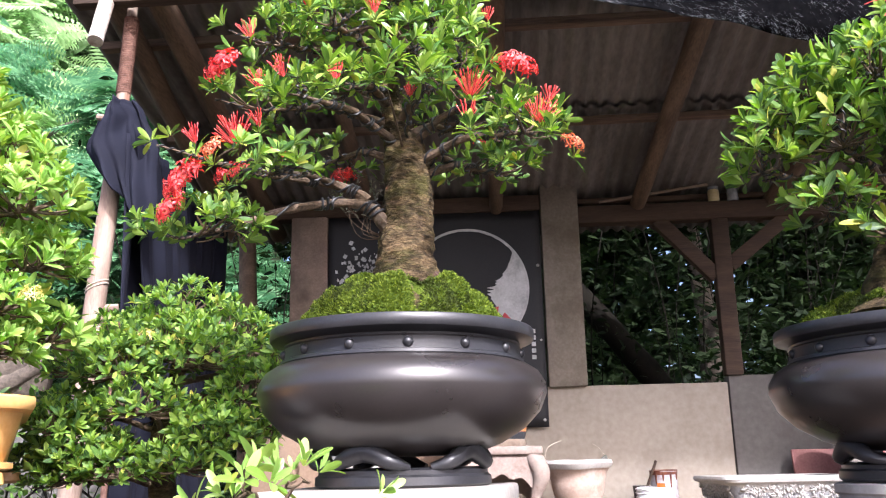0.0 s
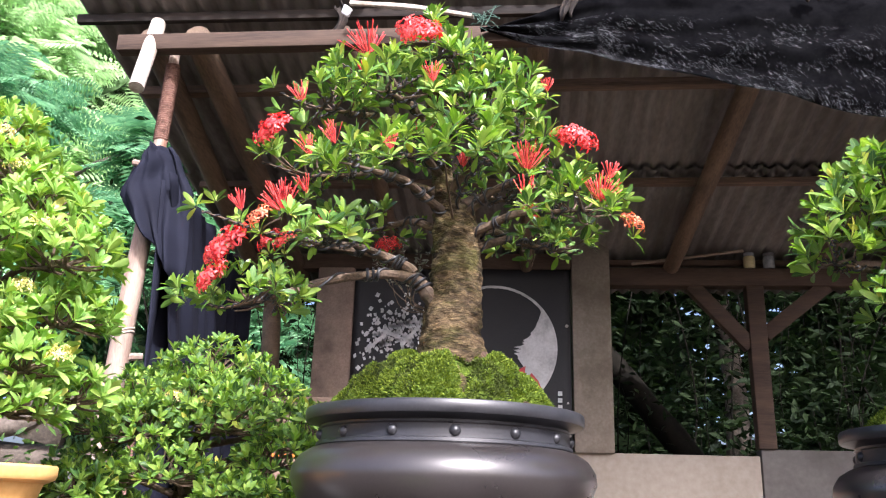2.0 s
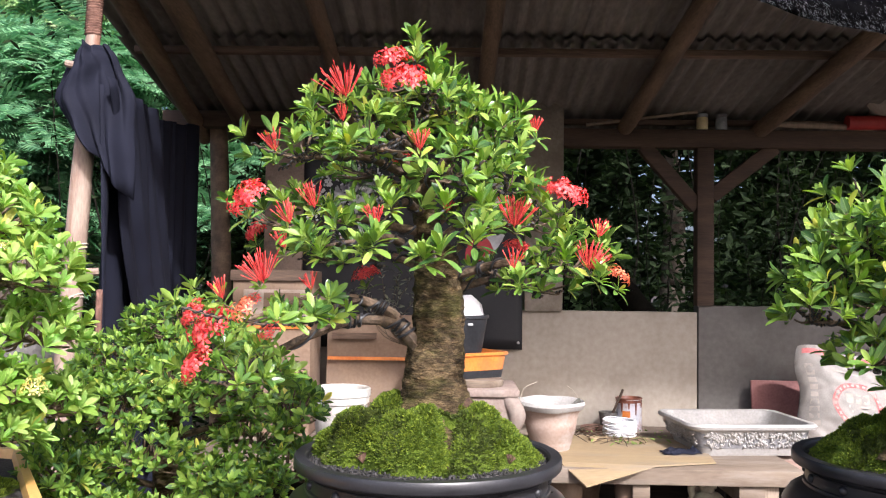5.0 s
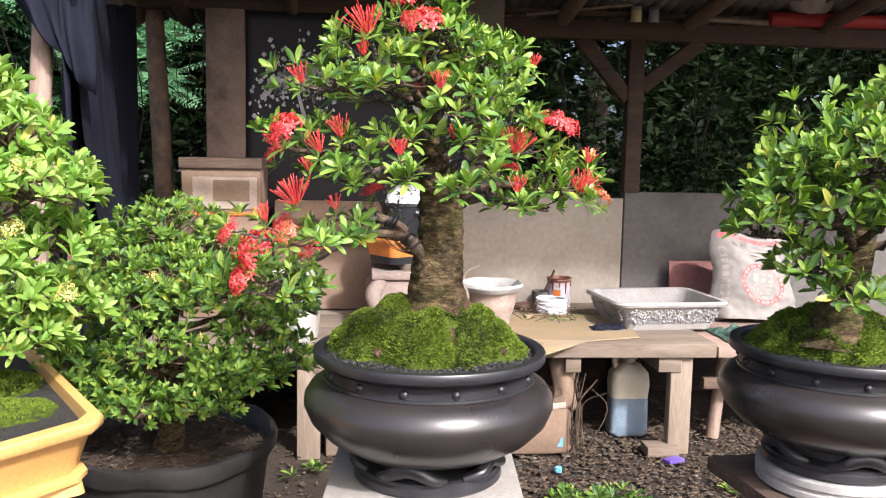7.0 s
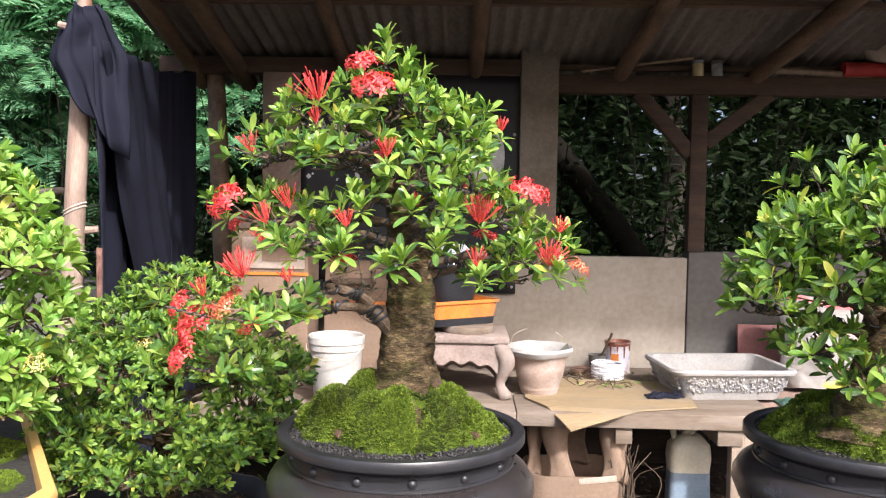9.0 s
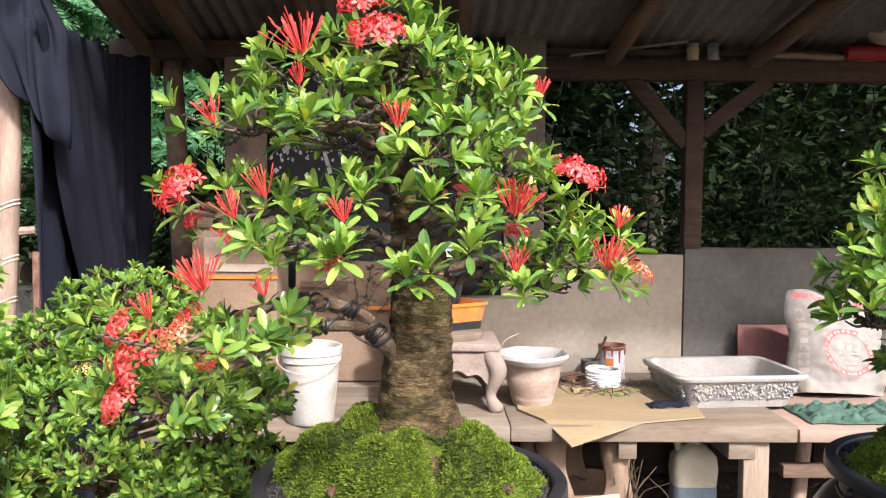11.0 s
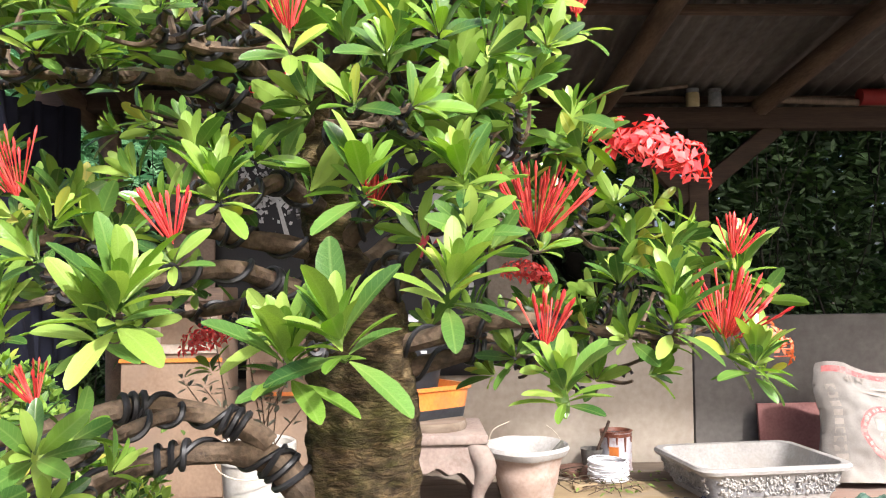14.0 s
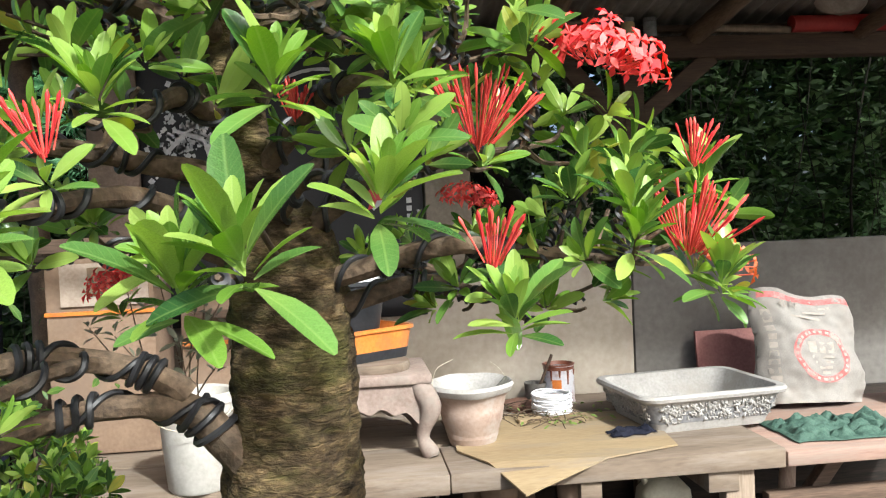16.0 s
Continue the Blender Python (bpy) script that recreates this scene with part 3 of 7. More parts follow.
def open_flower(p, axis, r, n, rng):
    mats = []
    base = aim(Vector(p) - Vector(axis).normalized() * r * .3, axis, 0, 1)
    for i in range(n):
        z = 1 - 1.0 * (i + .5) / n
        a = i * 2.3999 + rng.uniform(-.4, .4)
        q = Vector((math.sqrt(max(0, 1 - z * z)) * math.cos(a), math.sqrt(max(0, 1 - z * z)) * math.sin(a), z * .62))
        d = (q + Vector((rng.uniform(-.45, .45), rng.uniform(-.45, .45), .3))).normalized()
        mats.append(base @ aim(q * r * rng.uniform(.62, 1.14), d, rng.uniform(0, 6), rng.uniform(.6, .98) * min(1.1, r / 0.030)))
    return cloud("flower_head", FLORET, mats)


def bud_flower(p, axis, r, n, rng, open_up=46):
    """A brush of upright closed buds; r is about half its height."""
    mats = []
    base = aim(Vector(p) - Vector(axis).normalized() * r * .8, axis, 0, 1)
    for i in range(n):
        f = math.sqrt((i + .5) / n)
        t = radians(open_up) * f * rng.uniform(.8, 1.1)
        a = i * 2.3999 + rng.uniform(-.4, .4)
        d = Vector((math.sin(t) * math.cos(a), math.sin(t) * math.sin(a), math.cos(t)))
        e = (d + Vector((rng.gauss(0, .10), rng.gauss(0, .10), .25))).normalized()
        L = r * rng.uniform(.85, 1.4) * (1.1 - .25 * f)
        s = rng.uniform(.021, .030)
        mats.append(base @ aim(d * r * .32 * f, e, rng.uniform(0, 6), 1.0) @ Matrix.Diagonal((s, s, L, 1)))
    return cloud("flower_head", SPIKE, mats)


# ---- ground ----
def axis_steps(lo, hi, step, far):
    near = list(np.arange(lo, hi + 1e-6, step))
    out, d = [], step
    x = hi
    while x < far:
        d *= 1.5
        x += d
        out.append(x)
    back, d, x = [], step, lo
    while x > -far:
        d *= 1.5
        x -= d
        back.append(x)
    return back[::-1] + near + out


gx, gy = axis_steps(-2.4, 3.0, 0.06, 300), axis_steps(0.4, 5.0, 0.06, 300)
bm = bmesh.new()
grid = [[bm.verts.new((x, y, 0.02 * noise.noise((x * 2, y * 2, 0)) + 0.012 * noise.noise((x * 9, y * 9, 4)) - 0.01)) for x in gx] for y in gy]
for r0, r1 in zip(grid, grid[1:]):
    for i in range(len(gx) - 1):
        bm.faces.new((r0[i], r0[i + 1], r1[i + 1], r1[i]))
solo("ground", bm, "ground_soil", "trodden brown earth with scattered dry litter", "ground", kind="structure")

rng = random.Random(5)
CHIP = (np.array([(-.5, -.5, 0), (.5, -.4, .1), (.6, .5, 0), (-.4, .5, .12), (-.4, -.4, .3), (.4, -.3, .35), (.4, .4, .3), (-.3, .4, .36)]),
        np.array([(0, 3, 2, 1), (4, 5, 6, 7), (0, 1, 5, 4), (1, 2, 6, 5), (2, 3, 7, 6), (3, 0, 4, 7)]))
mats, kinds = [], []
for i in range(17000):
    x, y = (rng.uniform(-1.0, 2.9), rng.uniform(1.6, 4.15)) if i % 2 else (rng.uniform(.2, 2.0), rng.uniform(2.5, 3.7))
    s = rng.choice((.003, .004, .006, .009, .014)) * rng.uniform(.7, 1.4)
    mats.append(pose(x, y, 0.004 + 0.02 * noise.noise((x * 2, y * 2, 0)), rng.uniform(-12, 12), rng.uniform(-12, 12), rng.uniform(0, 360))
                @ Matrix.Diagonal((s * rng.uniform(.8, 2.6), s, s * rng.uniform(.3, 1), 1)))
    kinds.append(0 if rng.random() < .9 else 1)
tagged(part("ground_litter", cloud("ground_litter", CHIP, mats, kinds), ["litter", "pebble"]), "dry leaf scraps, chips and small stones on the earth", "litter", kind="stuff")

# ---- shelter: back wall, pillars, posts ----
YW = 4.23
bm = boxes(((0.02, YW + 0.05, 0.555), (2.384, 0.10, 1.11)), bev=0.006)
rough_up(bm, 0.004, 3)
wall_back = solo("wall_back", bm, "concrete_wall", "weathered pale concrete panel wall with stains", "wall", kind="structure")
bm = boxes(((2.42, YW + 0.055, 0.573), (2.40, 0.10, 1.146)), bev=0.006)
rough_up(bm, 0.004, 3, 2)
solo("wall_back_right", bm, "concrete_dark", "darker grey concrete panel wall", "wall", kind="structure")
bm = boxes(((0.404, YW + 0.04, 1.665), (0.199, 0.16, 1.12)), bev=0.01)
rough_up(bm, 0.004, 4, 5)
solo("pillar_right", bm, "pillar_plaster", "square plastered concrete pillar, cracked and stained", "pillar", kind="structure")
bm = boxes(((-0.965, YW + 0.04, 1.06), (0.205, 0.17, 2.14)), bev=0.01)
rough_up(bm, 0.004, 4, 8)
solo("pillar_left", bm, "pillar_brown", "square brownish plastered pillar", "pillar", kind="structure")
solo("lintel_right", boxes(((2.0, YW + 0.02, 2.023), (3.00, 0.09, 0.095)), bev=0.006), "wood_dark", "dark wooden lintel beam on post and pillar", "beam", kind="structure")
solo("lintel_left", boxes(((-0.66, YW + 0.0, 2.10), (1.92, 0.09, 0.085)), bev=0.006), "wood_dark", "dark wooden beam under the roof sheets", "beam", kind="structure")

post = thing("braced_post", (1.25, YW, 1.14), "dark wooden post with two diagonal braces under the lintel", "post", kind="structure")
part("post_shaft", boxes(((1.25, YW + 0.02, 1.56), (0.088, 0.08, 0.83)), bev=0.006), "wood_dark", post)
for sx, x0 in ((-1, 0.93), (1, 1.62)):
    a, b = Vector((x0, YW + 0.02, 1.985)), Vector((1.25 + sx * 0.035, YW + 0.02, 1.66 if sx < 0 else 1.72))
    d = b - a
    bm = boxes(((0, 0, 0), (d.length, 0.06, 0.075)), bev=0.005)
    bmesh.ops.transform(bm, matrix=Matrix.Translation((a + b) / 2) @ Matrix.Rotation(-math.atan2(d.z, d.x), 4, 'Y'), verts=bm.verts)
    part("brace", bm, "wood_dark", post)
bm = bmesh.new()
tube(bm, smooth_path([(-1.33, YW + 0.1, 0.0, .05), (-1.315, YW + 0.1, 0.9, .05), (-1.33, YW + .1, 1.4, .052), (-1.36, YW + 0.1, 2.1, .047)], 8), 12, 0.06)
solo("wall_post_bamboo", bm, "bamboo", "thick brown bamboo post behind the black tarpaulin", "post", kind="structure")

# ---- roof ----
def roof_z(y):
    return 2.13 + 0.19 * (YW - y)


def sheet(x0, x1, y0, y1, lift):
    """One corrugated sheet with its thickness; waves run along y."""
    bm = bmesh.new()
    nx, ny = int((x1 - x0) / 0.0092), 5
    for off in (0, 0.006):
        rows = []
        for j in range(ny):
            y = y0 + (y1 - y0) * j / (ny - 1)
            rows.append([bm.verts.new((x0 + (x1 - x0) * i / nx, y, roof_z(y) + 0.052 + lift + off + 0.011 * math.sin((x0 + (x1 - x0) * i / nx) * 2 * math.pi / 0.073)
                                       + 0.004 * noise.noise((x0 + i * .05, y, 1)))) for i in range(nx + 1)])
        for r0, r1 in zip(rows, rows[1:]):
            for i in range(nx):
                bm.faces.new((r0[i], r0[i + 1], r1[i + 1], r1[i]))
    return bm


roof = thing("roof", (0.7, 3.3, 2.3), "lean-to roof of weathered grey corrugated fibre-cement sheets", "roof", kind="structure")
col = [(-1.575, -0.50), (-0.52, 0.515), (0.495, 1.40), (1.38, 2.25), (2.23, 3.5)]
for i, (a, b) in enumerate(col):
    part("sheet", sheet(a, b, 3.458, 4.75, -0.008 + 0.005 * (i % 2)), "fibre_sheet", roof)
    part("sheet", sheet(a, b, 2.36 + .02 * (i % 3), 3.56, 0.018 + 0.005 * (i % 2)), "fibre_sheet", roof)
for y, x0, x1, h in ((3.50, -1.5, 3.3, .030), (2.81, -1.5, 3.3, .035), (4.30, -1.55, 3.3, .03)):
    part("purlin", boxes(((0.5 * (x0 + x1), y, roof_z(y) + 0.004), (x1 - x0, 0.045, h)), bev=0.004), "wood_old", roof)
for x0, x1, r in ((-1.46, -1.30, .042), (-1.20, -1.13, .045), (-0.62, -0.60, .034), (0.06, 0.10, .036), (0.82, 0.90, .040), (1.52, 1.70, .042), (2.3, 2.4, .04)):
    bm = bmesh.new()
    ya, yb = 4.42, 2.43
    rod(bm, (x0, ya, roof_z(ya) - 0.058), (x1, yb, roof_z(yb) - 0.050), r, 12, r * 1.1, 0.12, 14, 6)
    part("rafter", bm, "bamboo", roof)
bm = boxes(((-0.55, 2.40, 2.372), (1.70, 0.05, 0.062)), bev=0.004)
part("front_beam", bm, "wood_dark", roof, "reddish brown sawn timber beam")
# Right half of the beam and the batten use the near-black wood.
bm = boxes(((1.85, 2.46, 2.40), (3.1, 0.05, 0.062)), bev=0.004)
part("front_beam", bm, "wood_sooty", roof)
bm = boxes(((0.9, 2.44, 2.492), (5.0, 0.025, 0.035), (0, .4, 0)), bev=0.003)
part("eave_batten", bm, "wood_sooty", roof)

# broken lath, rag ends and a scrap caught under the eave
bm = bmesh.new()
tube(bm, smooth_path([(-.545, 2.30, 2.455, .009), (-.33, 2.29, 2.425, .010), (-.12, 2.29, 2.385, .008)], 6), 7, .2)
solo("broken_lath", bm, "bamboo_pale", "split bamboo lath hanging loose under the eave", "lath")
bm = boxes(((-.552, 2.29, 2.418), (.035, .012, .03), (20, 30, 0)), bev=.003); rough_up(bm, .008, 40)
solo("plastic_scrap", bm, "plastic_scrap", "torn white plastic scrap caught on the lath", "scrap")
for x, w, h in ((-.60, .03, .12), (.197, .06, .12), (.985, .07, .07)):
    bm = sheet_cloth(lambda u, v: Vector((x + w * (u - .5) * (1 - .35 * v) + .012 * math.sin(v * 5 + x), (2.40 if x < 0 else 2.315) + .012 * math.sin(u * 9 + x * 5), 2.515 - h * v - .02 * math.sin(u * 7))), 8, 8)
    ob = solo("rag_strip", bm, "wood_sooty", "dark rag strip hanging from the eave", "rag", "rags on the eave")
    md = ob.modifiers.new("thick", 'SOLIDIFY'); md.thickness = 0.006

# a bamboo pipe and a leaning pole at the roof's corner
bm = bmesh.new()
rod(bm, (-1.288, 2.44, 2.485), (-1.262, 2.30, 2.148), .027, 18, .026, .05, 6)
solo("bamboo_stub", bm, "bamboo_pale", "short weathered bamboo stub tied under the roof corner", "bamboo pole")

pole = thing("tied_pole", (-1.30, 2.37, 0), "weathered bamboo pole with rope binding and wire ties", "pole")
bm = bmesh.new()
tube(bm, smooth_path([(-1.292, 2.37, -0.06, .036), (-1.262, 2.37, 0.6, .036), (-1.218, 2.37, 1.45, .034), (-1.196, 2.37, 1.85, .027), (-1.186, 2.37, 2.12, .0195), (-1.180, 2.37, 2.38, .018)], 10), 16, 0.06)
part("pole_shaft", bm, "bamboo_pole", pole)
bm = bmesh.new()
pts = [(-1.190 + .0105 * (i / 420) + .0225 * math.cos(i * .5236), 2.37 + .0225 * math.sin(i * .5236), 2.005 + .30 * i / 420, .0048) for i in range(421)]
tube(bm, pts, 5)
part("rope_binding", bm, "rust_rope", pole, "tight rust-brown rope winding")
shaft = bpy.data.objects["pole_shaft"]
for z in (1.02, 1.14, 1.30):
    x = -1.292 + 0.0513 * z
    for k in (0, .012):
        bm = bmesh.new()
        tube(bm, [(x + .037 * math.cos(a * .5236), 2.37 + .037 * math.sin(a * .5236), z + k + .018 * math.cos(a * .5236), .0025) for a in range(13)], 5)
        part("wire_tie", bm, "twine", shaft)
bm = bmesh.new()
rod(bm, (-1.248, 2.318, 1.902), (-1.185, 2.305, 1.885), .012, 8, .011, .1, 5)
part("peg", bm, "bamboo_pole", pole, "short wooden peg through the cloth")
bm = bmesh.new()
rod(bm, (-1.235, 2.37, 1.232), (-1.160, 2.40, 1.240), .016, 8, .013, .1, 4)
part("side_peg", bm, "bamboo_pole", pole)
pole.location = Vector(pole.location) + Vector((-.050, .115, .027))
bm = bmesh.new()
rod(bm, (-1.185, 2.46, 0.0), (-1.165, 2.42, 1.21), .010, 8)
solo("rusty_stake", bm, "rust_rope", "thin rusty stake beside the bamboo pole", "stake")

# ---- tarpaulin ----
def tarp_line(y):
    """Plan and top height of the hanging sheet at depth y."""
    s = max(0, min(1, (y - 2.42) / 1.7))
    return -1.185 - .31 * s + .09 * s * s, 1.86 + .06 * s + .13 * s * s


def tarp_back(u, v):
    y = 2.42 + 1.70 * u
    x, top = tarp_line(y)
    z = top + (0.10 - top) * v
    fold = 0.024 * math.sin(u * 34 + 1.5 * math.sin(v * 2.1)) * (0.35 + 0.65 * v) + 0.012 * math.sin(u * 81 + v * 3)
    return Vector((x + fold, y + 0.02 * math.sin(u * 40 + v), z + 0.006 * math.sin(u * 30)))


def tarp_front(u, v):
    y0 = 2.38 + 0.80 * v ** 1.15 + 0.035 * math.sin(v * 13) * (1 - v)
    y = y0 + (3.15 + 0.55 * v - y0) * u
    x, top = tarp_line(y)
    z = top + .015 - 1.45 * v
    return Vector((x + 0.040 + 0.018 * math.sin(u * 15 + v * 2.5) * (0.4 + v) + 0.008 * math.sin(u * 37 - v * 4), y, z))


HOOD = [(1.965, -1.212, -1.158, 1.965), (1.925, -1.225, -1.135, 1.925), (1.889, -1.262, -1.100, 1.868), (1.80, -1.300, -1.075, 1.80), (1.715, -1.250, -1.075, 1.65), (1.664, -1.178, -1.085, 1.47)]


def tarp_hood(u, v):
    """The flap tied over the pole: gathered at the top, pointed at one side, joining the sheet at the other."""
    f = v * (len(HOOD) - 1)
    k = min(int(f), len(HOOD) - 2)
    a, b = HOOD[k], HOOD[k + 1]
    zl, xl, xr, zr = [p + (q - p) * (f - k) for p, q in zip(a, b)]
    wave = math.sin(u * 11 + 2.6 * v) * .018 * (.35 + v) + math.sin(u * 27 - 3.5 * v) * .009 + .012 * noise.noise((u * 6, v * 7, 2))
    y = 2.375 - .066 * math.sin(math.pi * min(1, .12 + u * 1.05)) + .075 * max(0, u - .6) * (1 + v) + wave
    return Vector((-.048 * (1 - .55 * u), .105 * (1 - .3 * u), .027)) + Vector((xl + (xr - xl) * u + .004 * math.sin(v * 17 + u * 5), y, zl + (zr - zl) * u + .010 * math.sin(u * 9 + v * 4)))


tarp = thing("tarpaulin", (-1.25, 2.45, 0.1), "faded black cloth tarpaulin tied over a bamboo pole, hanging in folds", "tarpaulin")
for nm, f, nu, nv in (("back_sheet", tarp_back, 90, 30), ("front_fold", tarp_front, 60, 40), ("tied_hood", tarp_hood, 48, 16)):
    ob = part(nm, sheet_cloth(f, nu, nv), "cloth_black", tarp)
    md = ob.modifiers.new("thick", 'SOLIDIFY'); md.thickness = 0.003

# ---- shade net under the eave ----
def net_at(u, v):
    w = max(0, u)
    x = -.10 + 1.42 * u
    top, low = 2.372 + .140 * min(1, w * 3.4), 2.368 - .352 * w
    z = top + (low - top) * v
    ruck = .010 * math.sin(u * 24 + v * 6) + .008 * math.sin(v * 19 + u * 8) + .007 * noise.noise((u * 14, v * 9, 3))
    return Vector((x, 2.352 + .055 * w - .05 * w * math.sin(math.pi * v) + ruck, z + .006 * math.sin(u * 21 + 1) * v + .010 * noise.noise((u * 11, v * 3, 5)) * w))


net = thing("shade_net", (0.6, 2.3, 2.2), "black plastic shade net sagging from the eave", "shade net")
bm = sheet_cloth(net_at, 120, 40)
ob = part("net_sheet", bm, "net_black", net)
md = ob.modifiers.new("thick", 'SOLIDIFY'); md.thickness = 0.002
# Mostly unseen run of net, gapped so about half the sun gets through.
bm = bmesh.new()
for k in range(90):
    v0, v1 = k / 90, (k + .5) / 90
    rows = [[bm.verts.new(net_at(1 + .75 * i / 30, v)) for i in range(31)] for v in (v0, v1)]
    for i in range(30):
        bm.faces.new((rows[0][i], rows[0][i + 1], rows[1][i + 1], rows[1][i]))
part("unseen_weave", bm, "net_black", net, "open strips continuing the net mostly unseen, to thin the sun")["kind"] = "stuff"
# Pale slivers scattered over the net paint in its glints.
rng = random.Random(11)
mats = []
while len(mats) < 8500:
    u, v = rng.uniform(.0, 1.6), 1 - .66 * rng.random() ** 1.4
    if noise.noise((u * 9, v * 7 + u * 5, 2)) + .6 * noise.noise((u * 40, v * 22, 6)) < rng.uniform(-.25, .35) - .25 * max(0, v - .8) * 5:
        continue
    p, q = net_at(u, v), net_at(u + .004, v + rng.gauss(.010, .008))
    d = (q - p).normalized()
    mats.append(Matrix.Translation(p + Vector((0, -.004, -.001))) @ d.to_track_quat('X', 'Z').to_matrix().to_4x4() @ Matrix.Rotation(rng.uniform(-1.2, 1.2), 4, 'X')
                @ Matrix.Diagonal((rng.uniform(.004, .018), rng.uniform(.0003, .0010), .0004, 1)))
part("thread_glints", cloud("thread_glints", CHIP, mats), "net_glint", net, "pale slivers painted in as glints on the net")["kind"] = "stuff"
bm = bmesh.new()
rng = random.Random(3)
for i in range(16):
    p = Vector((-0.09, 2.29, 2.375))
    tube(bm, [(*(p + Vector((rng.uniform(-.06, .06), rng.uniform(-.02, .02), rng.uniform(-.05, .05))) * (k / 3)), .0016) for k in range(4)], 4)
part("tie_strings", bm, "green_cloth", net, "frayed green tie string")

# ---- banner on the back wall ----
bann = thing("banner", (-0.28, 4.2, 0.9), "black printed banner with grey moon ring and red mark", "banner")
bm = sheet_cloth(lambda u, v: Vector((-0.862 + 1.157 * u, 4.205 + .006 * math.sin(u * 9 + v * 3), 2.06 - 1.155 * v)), 30, 20)
ob = part("banner_sheet", bm, "banner_black", bann); bsheet = ob
md = ob.modifiers.new("thick", 'SOLIDIFY'); md.thickness = 0.003
bm = bmesh.new()
C, R = Vector((-0.11, 4.192, 1.63)), 0.335
N = 72
for i in range(N):
    a0, a1 = -0.95 + 3.1 * i / N, -0.95 + 3.1 * (i + 1) / N
    def wdt(a):
        f = (a + 0.95) / 3.1
        w = (0.20 * max(0, math.sin(math.pi * min(1, max(0, (f - .0) / .52)))) ** 1.0 if f < .52 else 0) + 0.014
        return w * (1 + .25 * noise.noise((a * 14, 0, 0)))
    q = [C + Vector((math.cos(a) * r, 0, math.sin(a) * r)) for a, r in ((a0, R), (a1, R), (a1, R - wdt(a1)), (a0, R - wdt(a0)))]
    bm.faces.new([bm.verts.new(p) for p in q])
bmesh.ops.remove_doubles(bm, verts=bm.verts, dist=1e-5)
part("moon_print", bm, "banner_grey", bsheet, "grey brushed moon crescent")
bm = bmesh.new()
rng = random.Random(8)
for i in range(420):
    x = rng.gauss(0, .11); z = rng.gauss(0, .075)
    if abs(x) > .24:
        continue
    p = Vector((-0.60 + x, 4.192, 1.73 + z - .25 * abs(x) + .1 * x))
    a = rng.uniform(0, 6)
    s = rng.uniform(.004, .016)
    bm.faces.new([bm.verts.new(p + Vector((math.cos(a + k * 1.5708) * s * (1 if k % 2 else .6), 0, math.sin(a + k * 1.5708) * s))) for k in range(4)])
for k, (x0, z0, x1, z1) in enumerate(((-.55, 1.50, -.60, 1.68), (-.60, 1.68, -.72, 1.72), (-.59, 1.64, -.50, 1.74), (-.68, 1.70, -.78, 1.60))):
    d = Vector((z1 - z0, 0, x0 - x1)).normalized() * .011
    bm.faces.new([bm.verts.new(Vector(q)) for q in (Vector((x0, 4.1915 - k * .0002, z0)) + d, Vector((x0, 4.1915 - k * .0002, z0)) - d, Vector((x1, 4.1915 - k * .0002, z1)) - d * .6, Vector((x1, 4.1915 - k * .0002, z1)) + d * .6)])
part("tree_print", bm, "banner_grey", bsheet, "pale grey print of a small tree")["kind"] = "stuff"
bm = bmesh.new()
for pts in ([(-.00, 1.45), (.03, 1.52), (.06, 1.535), (.055, 1.49), (.035, 1.46), (.02, 1.38), (-.01, 1.36)],
            [(.05, 1.44), (.09, 1.50), (.125, 1.46), (.15, 1.40), (.10, 1.40), (.085, 1.37), (.06, 1.36), (.075, 1.42)]):
    bm.faces.new([bm.verts.new((x, 4.187, z)) for x, z in pts])
part("red_mark", bm, "banner_red", bsheet, "red abstract mark")
for k in range(5):
    part("letter_bar", boxes(((0.235, 4.186, 1.26 + .034 * k), (.022, .002, .022)), bev=0), "banner_grey", bann)
for z in (.94, 1.35, 1.75):
    part("eyelet", lathe([(0, .004), (.006, .003), (.009, 0)], m=pose(.275, 4.199, z, 90, 0, 0), seg=12), "cement_white", bann)

# ---- workbench ----
ZT = 0.52
bench = thing("workbench", (0.4, 3.6, 0), "rough low wooden workbench with a thick plank top", "workbench")
for i, (x0, x1, y0, y1) in enumerate(((-1.15, 0.248, 3.17, 3.52), (-1.15, 0.30, 3.53, 3.86), (-1.15, 1.34, 3.87, 4.20), (0.25, 1.345, 3.18, 3.50), (0.31, 1.345, 3.51, 3.86))):
    bm = boxes(((0.5 * (x0 + x1), 0.5 * (y0 + y1), ZT - 0.032), (x1 - x0, y1 - y0, 0.064)), bev=0.006)
    rough_up(bm, 0.003, 6, i)
    part("plank", bm, "wood_pale", bench)
for x, y in ((1.20, 3.24), (1.20, 4.1), (-0.46, 3.24), (-0.46, 4.1)):
    bm = boxes(((x, y, 0.222), (0.10, 0.06, 0.455)), bev=0.005)
    part("leg", bm, "wood_leg", bench)
for x, w in ((0.70, .10), (1.14, .15), (-0.40, .11)):
    part("cross_rail", boxes(((x, 3.68, ZT - 0.10), (w * .7, .96, 0.07)), bev=0.004), "wood_pale", bench)
bm = boxes(((1.12, 3.22, 0.025), (.15, .10, .05)), bev=0.008)
solo("leg_block", bm, "wood_pale", "short timber block at the foot of the bench leg", "block")

shelf = thing("low_shelf_board", (1.9, 3.5, 0), "reddish plank shelf beside the workbench on small posts", "shelf")
part("shelf_plank", boxes(((1.92, 3.56, 0.475), (1.12, .72, 0.05)), bev=0.006), "wood_pink", shelf)
